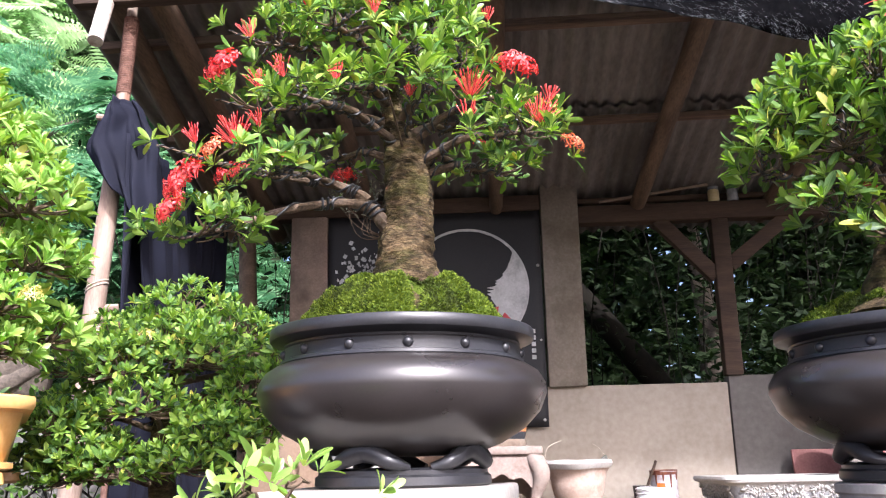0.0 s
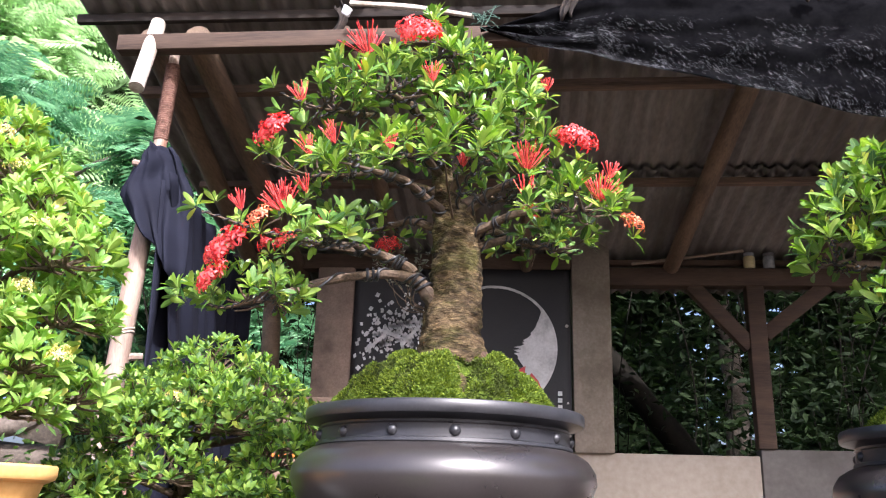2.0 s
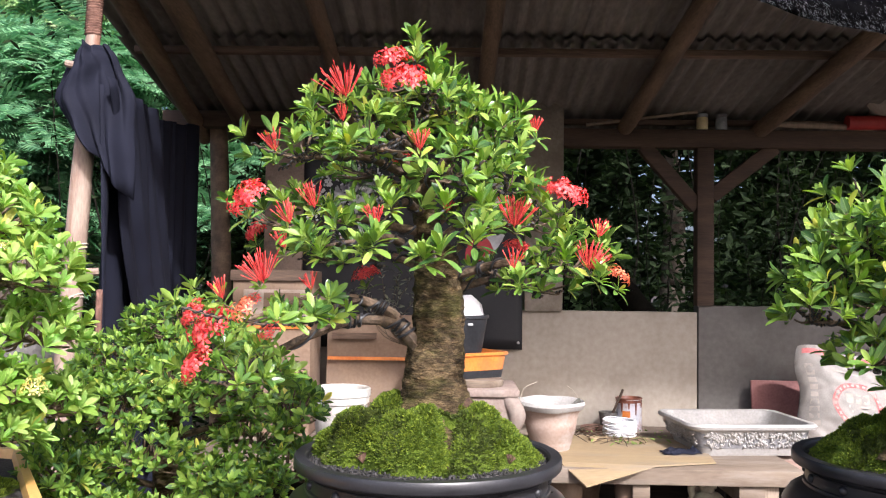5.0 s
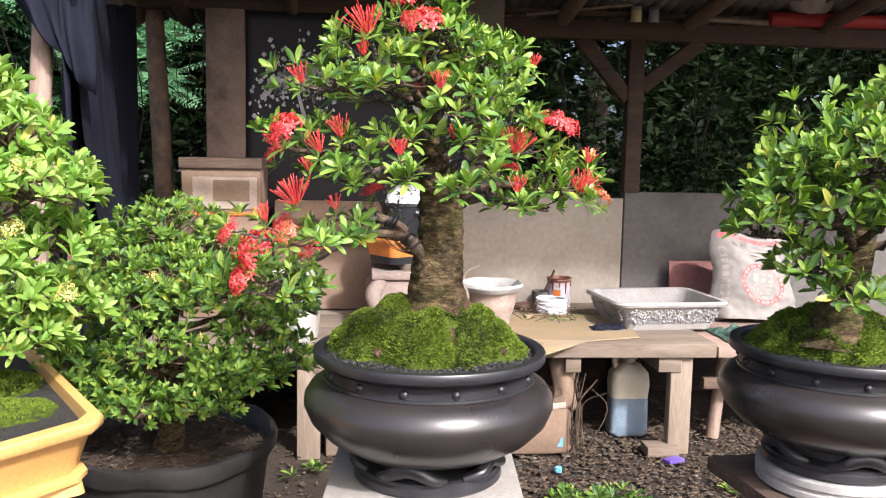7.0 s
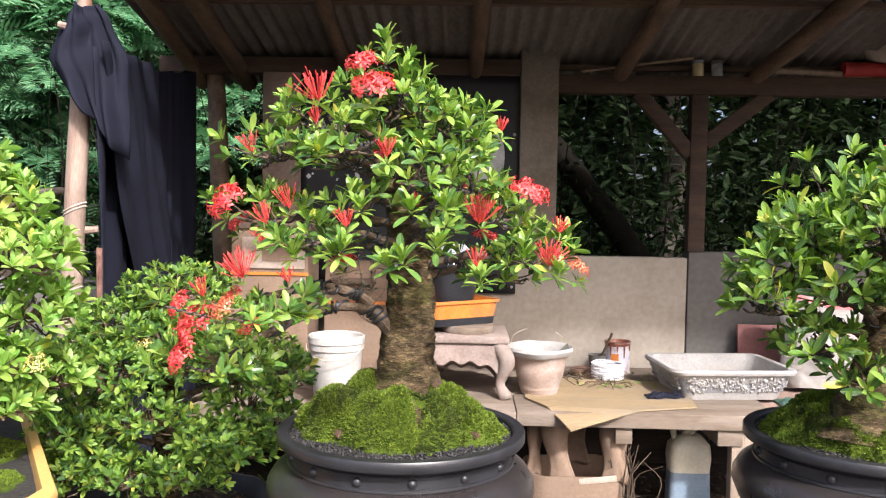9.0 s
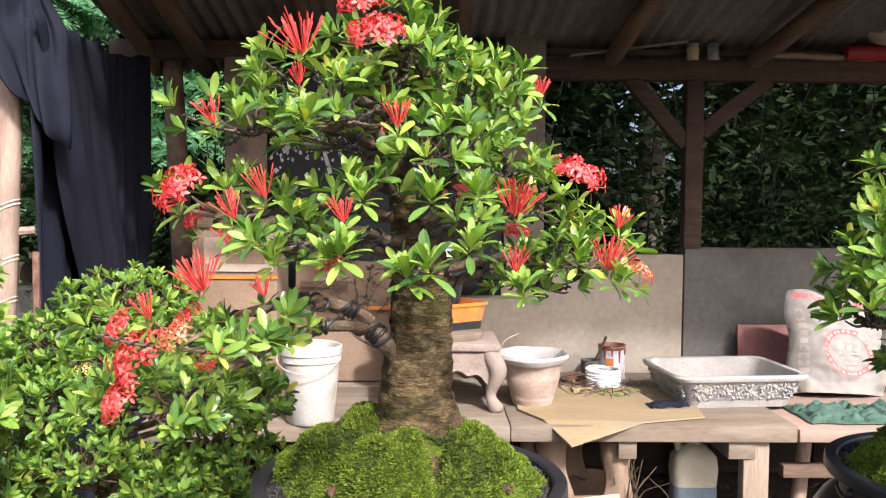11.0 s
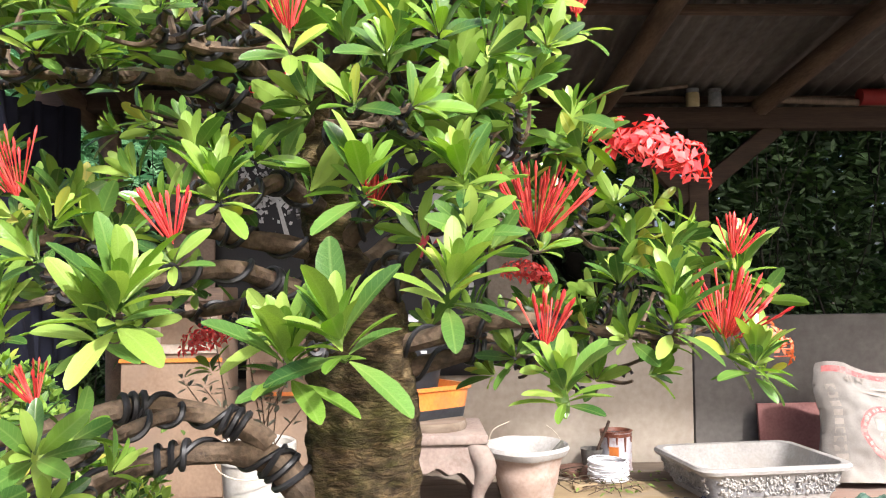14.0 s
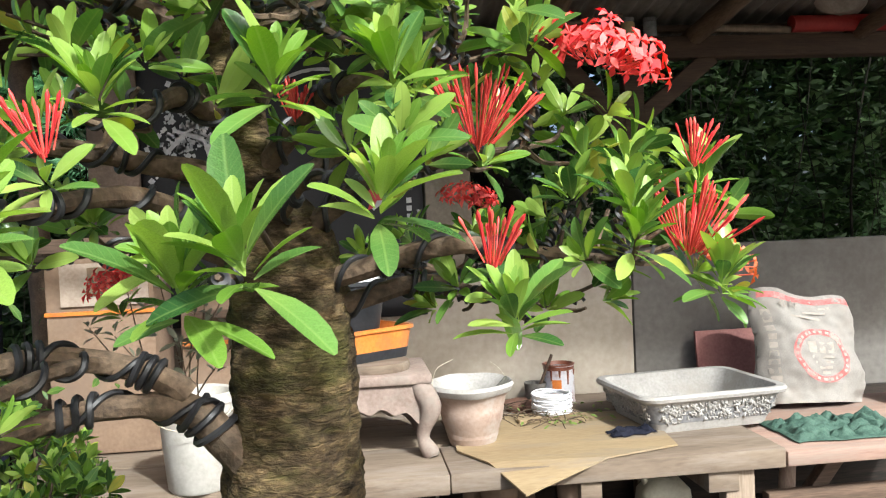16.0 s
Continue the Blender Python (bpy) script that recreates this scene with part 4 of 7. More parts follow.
for x in (1.50, 2.40):
    bm = bmesh.new(); rod(bm, (x - .04, 3.45, 0), (x, 3.45, .45), .032, 12, .028, .08, 5)
    part("shelf_post", bm, "bamboo_pole", shelf)
part("shelf_rail", boxes(((1.9, 3.34, 0.30), (1.1, .05, .05)), bev=.004), "wood_old", shelf)
part("shelf_strut", boxes(((1.62, 3.42, 0.36), (.05, .05, .26), (0, 38, 0)), bev=.004), "wood_old", shelf)

bm = bmesh.new()
prof = [(0.33, 3.90), (1.08, 3.78), (1.02, 3.28), (0.76, 3.20), (0.46, 3.06), (0.38, 3.24), (0.30, 3.40)]
lo = [bm.verts.new((x, y, ZT + 0.004 if y > 3.18 else ZT - 0.05)) for x, y in prof]
hi = [bm.verts.new((v.co.x, v.co.y, v.co.z + 0.006)) for v in lo]
bm.faces.new(lo[::-1]); bm.faces.new(hi)
for i in range(len(lo)):
    j = (i + 1) % len(lo)
    bm.faces.new((lo[i], lo[j], hi[j], hi[i]))
solo("plywood_sheet", bm, "plywood", "warped yellowish plywood offcut lying over the bench edge", "plywood", smooth=False)


# ---- things on the bench ----
def rect_ring(cx, cy, hx, hy, r, z, n=6, ang=0.0):
    pts = []
    for q, (sx, sy) in enumerate(((1, 1), (-1, 1), (-1, -1), (1, -1))):
        for k in range(n + 1):
            a = radians(90 * q + 90 * k / n)
            pts.append((sx * (hx - r) + r * math.cos(a), sy * (hy - r) + r * math.sin(a)))
    c, s = math.cos(ang), math.sin(ang)
    return [(cx + c * x - s * y, cy + s * x + c * y, z) for x, y in pts]


def rings_mesh(rings, close_first=True, close_last=True):
    bm = bmesh.new()
    R_ = [[bm.verts.new(p) for p in r] for r in rings]
    n = len(R_[0])
    for a, b in zip(R_, R_[1:]):
        for i in range(n):
            bm.faces.new((a[i], a[(i + 1) % n], b[(i + 1) % n], b[i]))
    if close_first:
        bm.faces.new(R_[0][::-1])
    if close_last:
        bm.faces.new(R_[-1])
    return bm


tray = thing("tray_pot", (1.22, 3.62, ZT), "shallow rectangular white cement planter with carved relief sides", "planter")
tx, ty, ta = 1.215, 3.655, 0.10
bm = rings_mesh([rect_ring(tx, ty, hx, hy, r, ZT + z, 6, ta) for hx, hy, r, z in
                 ((.222, .178, .05, .0), (.228, .184, .05, .012), (.230, .186, .05, .02), (.234, .191, .05, .03), (.262, .212, .055, .105), (.268, .218, .055, .112), (.285, .232, .06, .118),
                  (.290, .236, .06, .130), (.284, .230, .06, .140), (.262, .208, .055, .138), (.252, .200, .05, .12), (.215, .17, .05, .035))])
part("body", bm, "cement_white", tray)
rng = random.Random(4)
mats = []
for side in range(4):
    for i in range(300 if side % 2 == 0 else 230):
        hx = .25 if side % 2 == 0 else .20
        u, v = rng.uniform(-.86, .86), rng.random()
        z = .036 + .066 * v
        ex, ey = .235 + .027 * v, .192 + .021 * v
        p = {0: (u * ex, -ey), 1: (ex, u * ey), 2: (u * ex, ey), 3: (-ex, u * ey)}[side]
        c, s = math.cos(ta), math.sin(ta)
        q = rng.uniform(.5, 1.1)
        mats.append(pose(tx + c * p[0] - s * p[1], ty + s * p[0] + c * p[1], ZT + z, rng.uniform(0, 360), rng.uniform(0, 360), rng.uniform(0, 360)) @ Matrix.Diagonal((.020 * q, .013 * q, .015 * q, 1)))
part("carved_relief", cloud("carved_relief", CHIP, mats), "cement_white", tray, "rough leaf-like carved relief")["kind"] = "stuff"
bm = rings_mesh([rect_ring(tx, ty, hx, hy, .05, ZT + z, 6, ta) for hx, hy, z in ((.2370, .1940, .034), (.2600, .2105, .104))], False, False)
part("relief_ground", bm, "cement_dark", tray, "dark recessed ground of the relief")

cp = thing("clay_pot", (0.37, 3.52, ZT), "pale pinkish clay flower pot with a white-limed rim and wire handle", "flower pot")
part("body", lathe([(0, 0), (.078, 0), (.083, .008), (.100, .075), (.103, .08), (.112, .125), (.111, .130), (.121, .165), (.132, .182), (.147, .205), (.143, .215), (.13, .20), (.112, .15), (.09, .03), (0, .03)], (0.372, 3.52, ZT), 48, .003), "clay_pink", cp)
part("limed_rim", lathe([(.139, .184), (.146, .192), (.153, .206), (.147, .2190), (.128, .203), (.114, .165), (.095, .08), (.02, .055)], (0.372, 3.52, ZT), 48, .008), "cement_white", cp, "white lime-smeared rim and inside")
bm = bmesh.new()
tube(bm, smooth_path([(.232, 3.50, ZT + .20, .0016), (.25, 3.49, ZT + .27, .0016), (.31, 3.50, ZT + .30, .0016)], 6), 5)
part("wire_handle", bm, "twine", cp)
bm = bmesh.new()
tube(bm, smooth_path([(.51, 3.50, ZT + .20, .0016), (.47, 3.49, ZT + .26, .0016), (.44, 3.50, ZT + .285, .0016)], 6), 5)
part("wire_handle", bm, "twine", cp)
bm = boxes(((.47, 3.46, ZT + .205), (.07, .012, .035), (20, -35, 30)), bev=.003)
solo("scraper", bm, "stone_grey", "grey trowel blade resting on the pot rim", "trowel")

# four-legged pinkish clay stand with a scalloped apron
st = thing("pot_stand", (0.0, 3.45, ZT), "old pinkish four-legged pot stand with scalloped apron and claw feet", "pot stand")
sx, sy = 0.015, 3.55
part("stand_top", boxes(((sx, sy, ZT + .262), (.42, .36, .035)), ((sx, sy, ZT + .235), (.38, .32, .03)), bev=.01), "clay_old", st)
for side in range(4):
    bm = bmesh.new()
    L = .19 if side % 2 == 0 else .16
    top, bot = [], []
    for i in range(33):
        u = -1 + i / 16
        # side and back aprons cut deeper only to keep sunlight out beneath
        d = (.075 if side == 0 else .15) + .07 * abs(u) ** 3 + .009 * math.cos(u * 15)
        top.append((u * L, ZT + .235)); bot.append((u * L, ZT + .235 - d))
    va = []
    for off in (0, .022):
        row = []
        for (a, z1), (_, z2) in zip(top, bot):
            e = (.165 if side % 2 == 0 else .195) - off
            p = {0: (a, -e), 1: (e, a), 2: (a, e), 3: (-e, a)}[side]
            row.append((bm.verts.new((sx + p[0], sy + p[1], z1)), bm.verts.new((sx + p[0] * 1.02, sy + p[1] * 1.02, z2))))
        va.append(row)
    for row in va:
        for q, r in zip(row, row[1:]):
            bm.faces.new((q[0], r[0], r[1], q[1]))
    for q, r, s_, t_ in zip(va[0], va[0][1:], va[1], va[1][1:]):
        bm.faces.new((q[1], r[1], t_[1], s_[1]))
    part("apron", bm, "clay_old", st)
for ax in (-1, 1):
    for ay in (-1, 1):
        bm = bmesh.new()
        tube(bm, smooth_path([(sx + ax * .165, sy + ay * .14, ZT + .24, .035), (sx + ax * .20, sy + ay * .165, ZT + .17, .036), (sx + ax * .175, sy + ay * .15, ZT + .07, .022), (sx + ax * .195, sy + ay * .165, ZT + .015, .030), (sx + ax * .20, sy + ay * .17, ZT + .0, .024)], 6), 12, .08)
        part("leg", bm, "clay_old", st)
part("round_pad", lathe([(0, 0), (.115, 0), (.12, .012), (.115, .03), (0, .032)], (sx + .03, sy - .03, ZT + .279), 32), "wood_pale", st, "pale round wooden pad")

tub = thing("tub_stack", (0.0, 3.52, .83), "black plastic tub nested in an orange planter box", "tub")
bm = rings_mesh([rect_ring(-.02, 3.57, hx, hy, .03, .83 + z, 5, .62) for hx, hy, z in ((.165, .095, 0), (.170, .100, .034))])
part("black_base", bm, "black_tub", tub)
bm = rings_mesh([rect_ring(-.02, 3.57, hx, hy, .03, .83 + z, 5, .62) for hx, hy, z in ((.169, .099, .032), (.178, .108, .098), (.186, .116, .100), (.186, .116, .113), (.176, .106, .113), (.158, .092, .05))])
part("orange_box", bm, "orange_plastic", tub, "bright orange planter box")
rtub = part("round_tub", lathe([(0, 0), (.088, 0), (.122, .205), (.129, .207), (.129, .222), (.116, .220), (.083, .02), (0, .02)], (-0.030, 3.575, .885), 40), "black_tub", tub)
part("tub_tag", boxes(((.015, 3.448, 1.068), (.022, .004, .010)), bev=.001), "paint_white", rtub)
bm = lathe([(0, .10), (.05, .095), (.09, .06), (.112, .0), (.10, -.01), (0, -.01)], (-0.030, 3.575, 1.092), 32, .016)
solo("white_bag", bm, "plastic_scrap", "white plastic bag stuffed in the black tub", "plastic bag")

bk = thing("white_bucket", (-0.513, 3.24, ZT), "dirty white plastic paint bucket on the bench", "bucket")
part("body", lathe([(0, 0), (.084, 0), (.092, .01), (.110, .235), (.116, .237), (.116, .262), (.121, .265), (.121, .292), (.115, .296), (.108, .29), (.101, .22), (.086, .03), (0, .03)], (-0.513, 3.24, ZT), 48, .001), "bucket_white", bk)
bm = bmesh.new()
tube(bm, [(-0.513 + .121 * math.cos(a * .2618), 3.235 - .03 + .121 * math.sin(a * .2618), ZT + .26 - .05 * math.sin(a * .2618) * -1, .002) for a in range(12, 25)], 5)
part("bail_handle", bm, "twine", bk)

can = thing("paint_can", (.822, 4.06, ZT), "white paint tin with dried brown paint on its rim", "paint can")
tin = part("body", lathe([(0, 0), (.064, 0), (.067, .006), (.064, .01), (.064, .155), (.067, .16), (.058, .158), (.056, .03), (0, .03)], (.822, 4.06, ZT), 36), "tin_white", can)
part("rim", lathe([(.0646, .142), (.0655, .158), (.069, .163), (.06, .166), (.055, .15)], (.822, 4.06, ZT), 36, .003), "tin_brown", can, "rim crusted with dried brown paint")
for a, h in ((-2.3, .045), (-1.75, .03), (-1.2, .06), (-.6, .025)):
    bm = bmesh.new()
    tube(bm, [(.822 + .0645 * math.cos(a), 4.06 + .0645 * math.sin(a), ZT + .145 - h * k / 4, .006 - .0008 * k) for k in range(5)], 8)
    part("paint_drip", bm, "tin_brown", tin)
bm = bmesh.new()
g = [[bm.verts.new((.822 + .0652 * math.cos(a), 4.06 + .0652 * math.sin(a), ZT + z)) for a in (-2.25, -2.05, -1.85, -1.65)] for z in (.045, .105)]
for i in range(3):
    bm.faces.new((g[0][i], g[0][i + 1], g[1][i + 1], g[1][i]))
part("label_patch", bm, "orange_plastic", tin, "torn orange label patch")
cup = thing("brush_cup", (.70, 4.05, ZT), "grey cup holding a dark paint brush", "cup")
part("cup", lathe([(0, 0), (.035, 0), (.045, .09), (.047, .095), (.042, .093), (.033, .01), (0, .01)], (.715, 4.04, ZT), 24), "stone_grey", cup)
bm = bmesh.new(); rod(bm, (.715, 4.04, ZT + .03), (.785, 4.02, ZT + .21), .008, 8, .005)
box(bm, (.775, 4.023, ZT + .18), (.012, .01, .06), (0, 20, 0), .002)
part("brush", bm, "wood_dark", cup, "dark wooden brush handle")

wr = thing("wire_roll", (.80, 3.82, ZT), "coil of pale aluminium wire on its side", "wire roll")
bm = bmesh.new()
tube(bm, [(.735 + (.075 + .004 * math.sin(a * .37)) * math.cos(a * .3142), 3.84 + (.075 + .004 * math.sin(a * .37)) * math.sin(a * .3142), ZT + .015 + .075 * a / 440 + .003 * math.sin(a * .8), .003) for a in range(441)], 5)
part("coil", bm, "plastic_scrap", wr)
bm = bmesh.new()
rng = random.Random(21)
for i in range(46):
    p = Vector((rng.uniform(.52, .80), rng.uniform(3.62, 3.95), ZT + .012))
    d = Vector((rng.gauss(0, .05), rng.gauss(0, .05), rng.uniform(0, .03)))
    tube(bm, smooth_path([(*(p - d), .002), (*(p + Vector((rng.gauss(0, .02), rng.gauss(0, .02), .02))), .002), (*(p + d), .0015)], 4), 4)
tagged(part("twig_litter", bm, "litter"), "dry twigs, straw and wire ends on the bench", "litter", kind="stuff")
rng = random.Random(22)
L_small = leaf_shape(.03, .011)
mats = [pose(rng.uniform(.55, .95), rng.uniform(3.6, 3.95), ZT + .015 + rng.random() * .02, rng.uniform(-30, 30), rng.uniform(-30, 30), rng.uniform(0, 360)) for i in range(60)]
tagged(part("cut_leaves", cloud("cut_leaves", L_small, mats), "leaf_small_mature"), "small heap of cut green leaves on the bench", "leaves", kind="stuff")
bm = bmesh.new()
lathe([(0, 0), (.085, 0), (.09, .02), (.09, .03), (0, .03)], (.66, 3.98, ZT), 24, bm=bm)
solo("brown_lid", bm, "rust_rope", "rusty brown round tin lid", "lid")
def scrap_at(u, v):
    e = min(u, 1 - u, v, 1 - v)
    x, y = .84 + .17 * u + .02 * noise.noise((u * 5, v * 5, 1)), 3.40 + .09 * v + .03 * u + .02 * noise.noise((u * 5, v * 5, 6))
    return Vector((x, y, ZT + .013 + (.03 * abs(noise.noise((u * 4, v * 3, 2))) + .012 * abs(noise.noise((u * 11, v * 9, 3)))) * min(1, e * 6 + .15)))
bm = sheet_cloth(scrap_at, 22, 14)
solo("dark_rag", bm, "cloth_black", "crumpled dark rubber scrap on the plywood", "scrap")
bm = boxes(((.62, 3.72, ZT + .016), (.10, .03, .02), (0, 0, 14)), bev=.004)
solo("yellow_offcut", bm, "plywood", "small yellowish wood offcut", "offcut")

sack = thing("cement_sack", (1.83, 3.85, .5), "half-used paper cement sack with red ring print", "sack")
def sack_at(u, v, front):
    w = .235 * (1 - .10 * abs(2 * v - 1) ** 3) * (1 + .05 * math.sin(v * 9))
    x = (2 * u - 1) * w
    b = (1 - abs(2 * u - 1) ** 3.0) ** .5 * (.075 * (1 - .75 * v ** 2.2) + .012)
    y = -b if front else b * .8
    cr = .020 * noise.noise((u * 4, v * 5, 2 if front else 7)) + .010 * noise.noise((u * 11, v * 13, 4))
    z = (.47 - .045 * u + .012 * math.sin(u * 9)) * v
    return pose(1.80, 3.80, .50, -16, 4, 6) @ Vector((x, y + cr, z))
bm = bmesh.new()
for front in (True, False):
    g = [[bm.verts.new(sack_at(i / 60, j / 60, front)) for i in range(61)] for j in range(61)]
    for r0, r1 in zip(g, g[1:]):
        for i in range(60):
            bm.faces.new((r0[i], r0[i + 1], r1[i + 1], r1[i]))
bmesh.ops.remove_doubles(bm, verts=bm.verts, dist=.0012)
bag = part("bag", bm, "sack", sack)
def on_sack(x, z, lift=.0022):
    return sack_at(.5 + x / .47, z / .50, True) + Vector((0, -lift, 0))
bm = bmesh.new()
for i in range(56):
    a0, a1 = i * 2 * math.pi / 56, (i + 1) * 2 * math.pi / 56
    bm.faces.new([bm.verts.new(on_sack(.02 + r * math.cos(a), .215 + r * math.sin(a))) for a, r in ((a0, .098), (a1, .098), (a1, .126), (a0, .126))])
bmesh.ops.remove_doubles(bm, verts=bm.verts, dist=1e-5)
part("ring_print", bm, "sack_red", bag, "red ring print")
bm = bmesh.new()
for j in range(24):
    u0, u1 = -.215 + .43 * j / 24, -.215 + .43 * (j + 1) / 24
    bm.faces.new([bm.verts.new(on_sack(u, z)) for u, z in ((u0, .455), (u1, .455), (u1, .482), (u0, .482))])
bmesh.ops.remove_doubles(bm, verts=bm.verts, dist=1e-5)
part("red_band", bm, "sack_red", bag, "red band below the mouth")
bm = bmesh.new()
for k in range(9):
    bm.faces.new([bm.verts.new(on_sack(x, z)) for x, z in ((-.205, .09 + .036 * k), (-.170, .09 + .036 * k), (-.170, .114 + .036 * k), (-.205, .114 + .036 * k))])
for k in range(4):
    w = .052 - .012 * k
    bm.faces.new([bm.verts.new(on_sack(.02 + x, .20 - .024 * k + z)) for x, z in ((-w, 0), (w, 0), (w, .012), (-w, .012))])
for x in (-.045, .0, .045):
    bm.faces.new([bm.verts.new(on_sack(.02 + x + a, .225 + z)) for a, z in ((-.016, 0), (.016, 0), (.016, .05), (-.016, .05))])
for k, (x, w, z) in enumerate(((-.02, .13, .38), (.02, .10, .405), (.07, .05, .43))):
    bm.faces.new([bm.verts.new(on_sack(x + a, z + b)) for a, b in ((-w / 2, 0), (w / 2, 0), (w / 2, .010), (-w / 2, .010))])
for k in range(26):
    a = 2 * math.pi * k / 26
    p = [on_sack(.02 + r * math.cos(a + d), .215 + r * math.sin(a + d), .0040) for r, d in ((.106, -.06), (.106, .06), (.118, .06), (.118, -.06))]
    bm.faces.new([bm.verts.new(q) for q in p])
part("printing", bm, "sack_grey", bag, "grey bars of printing")["kind"] = "stuff"
tc = bpy.data.curves.new("weight_text", 'FONT')
tc.body, tc.size, tc.extrude = "40 kg", .042, .0008
to = new("weight_text", tc)
to.matrix_world = pose(0, 0, 0)
dg = bpy.context.evaluated_depsgraph_get()
me = bpy.data.meshes.new_from_object(to.evaluated_get(dg))
bpy.data.objects.remove(to)
me.transform(Matrix.Translation(on_sack(-.13, .415, .006)) @ pose(0, 0, 0, 90 - 14, 5, 6))
part("weight_text", me, "sack_grey", bag, "printed weight 40 kg")

bm = boxes(((1.60, 4.15, .645), (.27, .02, .25), (-8, 0, 0)), bev=.004)
solo("red_tile", bm, "tile_red", "dull red floor tile leaning on the wall", "tile")
bm = lathe([(0, 0), (.12, 0), (.14, .03), (.13, .07), (.10, .11), (.085, .17), (.05, .22), (0, .23)], (2.22, 3.72, .50), 24, .02)
solo("plastic_bag", bm, "plastic_scrap", "crumpled white plastic bag on the shelf", "plastic bag")
def rag_at(u, v):
    x, y = 1.44 + .46 * u + .03 * noise.noise((u * 4, v * 4, 8)), 3.27 + .30 * v + .03 * noise.noise((u * 4, v * 4, 3))
    h = .05 * abs(noise.noise((u * 6, v * 5, 1))) + .022 * abs(noise.noise((u * 13, v * 11, 5))) + .008 * abs(noise.noise((u * 30, v * 26, 5)))
    e = min(u, 1 - u, v, 1 - v)
    return Vector((x, y, .507 + h * min(1, e * 8)))
gr = solo("green_rag", sheet_cloth(rag_at, 80, 60), "green_cloth", "crumpled green cloth rag on the shelf", "rag")
md = gr.modifiers.new("thick", 'SOLIDIFY'); md.thickness = 0.003

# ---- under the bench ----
# Near-black boards added under the bench in place of its deep shade.
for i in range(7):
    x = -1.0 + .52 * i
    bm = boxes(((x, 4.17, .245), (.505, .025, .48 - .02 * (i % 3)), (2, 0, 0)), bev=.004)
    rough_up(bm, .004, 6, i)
    solo("shade_board", bm, "wood_sooty", "near-black board added under the bench to stand for its shade", "board", "boards under the bench")
jug = thing("jerrycan", (1.06, 3.5, 0), "milky plastic jerrycan half full of bluish liquid", "jerrycan")
bm = rings_mesh([rect_ring(1.055, 3.52, hx, hy, .035, z, 6) for hx, hy, z in ((.090, .06, .185), (.095, .066, .25), (.090, .06, .305), (.055, .045, .345), (.030, .028, .355), (.030, .028, .375), (.026, .024, .376))])
part("body", bm, "jug_plastic", jug)
bm = rings_mesh([rect_ring(1.055, 3.52, hx, hy, .035, z, 6) for hx, hy, z in ((.086, .055, 0), (.094, .065, .015), (.0905, .061, .186))])
part("filled_base", bm, "jug_liquid", jug, "lower half showing grey-blue liquid")
bm = bmesh.new(); tube(bm, smooth_path([(1.0, 3.52, .31, .015), (.985, 3.52, .37, .015), (1.02, 3.52, .395, .015), (1.045, 3.52, .36, .014)], 6), 10)
part("handle", bm, "jug_plastic", jug)
part("cap", lathe([(0, .02), (.026, .02), (.028, 0), (0, 0)], (1.068, 3.52, .372), 20), "jug_plastic", jug)

ctn = thing("carton", (.52, 3.35, 0), "torn brown cardboard carton with open flaps", "carton")
rings = []
for hx, hy, z in ((.205, .150, 0), (.212, .158, .01), (.214, .160, .12), (.218, .164, .235), (.210, .156, .235), (.206, .152, .02)):
    rings.append(rect_ring(.515, 3.385, hx, hy, .09, z, 8, .04))
bm = rings_mesh(rings)
rough_up(bm, .010, 9, 3)
part("carton_body", bm, "cardboard", ctn)


def curled_flap(x0, x1, y, top, bend, lean):
    """A torn carton flap standing up from the body, curled over its width."""
    def at(u, v):
        x = x0 + (x1 - x0) * u + lean * v + .012 * math.sin(v * 5 + u * 2)
        return Vector((x, y - bend * math.sin(math.pi * u) * (.4 + v) + .05 * v * v, .205 + (top - .205) * v * (1 - .12 * abs(2 * u - 1) ** 2) + .008 * math.sin(u * 13)))
    return sheet_cloth(at, 14, 14)


for x0, x1, y, top, bend, lean in ((.40, .50, 3.27, .452, .03, -.025), (.615, .725, 3.26, .452, .045, .015), (.30, .36, 3.34, .43, .02, .03), (.44, .60, 3.52, .42, -.02, .0)):
    ob = part("flap", curled_flap(x0, x1, y, top, bend, lean), "cardboard", ctn)
    md = ob.modifiers.new("thick", 'SOLIDIFY'); md.thickness = 0.006
part("blue_label", boxes(((.66, 3.236, .055), (.028, .004, .04)), bev=0), "blue_scrap", ctn)
part("tape_strip", boxes(((.60, 3.224, .222), (.16, .006, .026), (0, -6, 2)), bev=.002), "tape_clear", ctn, "crumpled shiny clear tape")
bm = bmesh.new()
rng = random.Random(31)
for i in range(16):
    p = Vector((.735 + rng.gauss(0, .022), 3.26 + rng.gauss(0, .03), .02))
    tube(bm, smooth_path([(*p, .003), (*(p + Vector((rng.gauss(0, .03), rng.gauss(0, .02), .2))), .003), (*(p + Vector((rng.gauss(0, .05), rng.gauss(0, .03), rng.uniform(.28, .42)))), .002)], 4), 4)
tagged(part("dry_stalks", bm, "litter"), "bundle of dry brown stalks under the bench", "straw", kind="stuff")
bm = boxes(((-.15, 3.4, .10), (.5, .3, .2), (0, 0, 5)), ((-.2, 3.5, .25), (.4, .25, .08), (6, 4, 12)), bev=.01)
solo("scrap_blocks", bm, "wood_pale", "pile of pale timber offcuts under the bench", "timber")
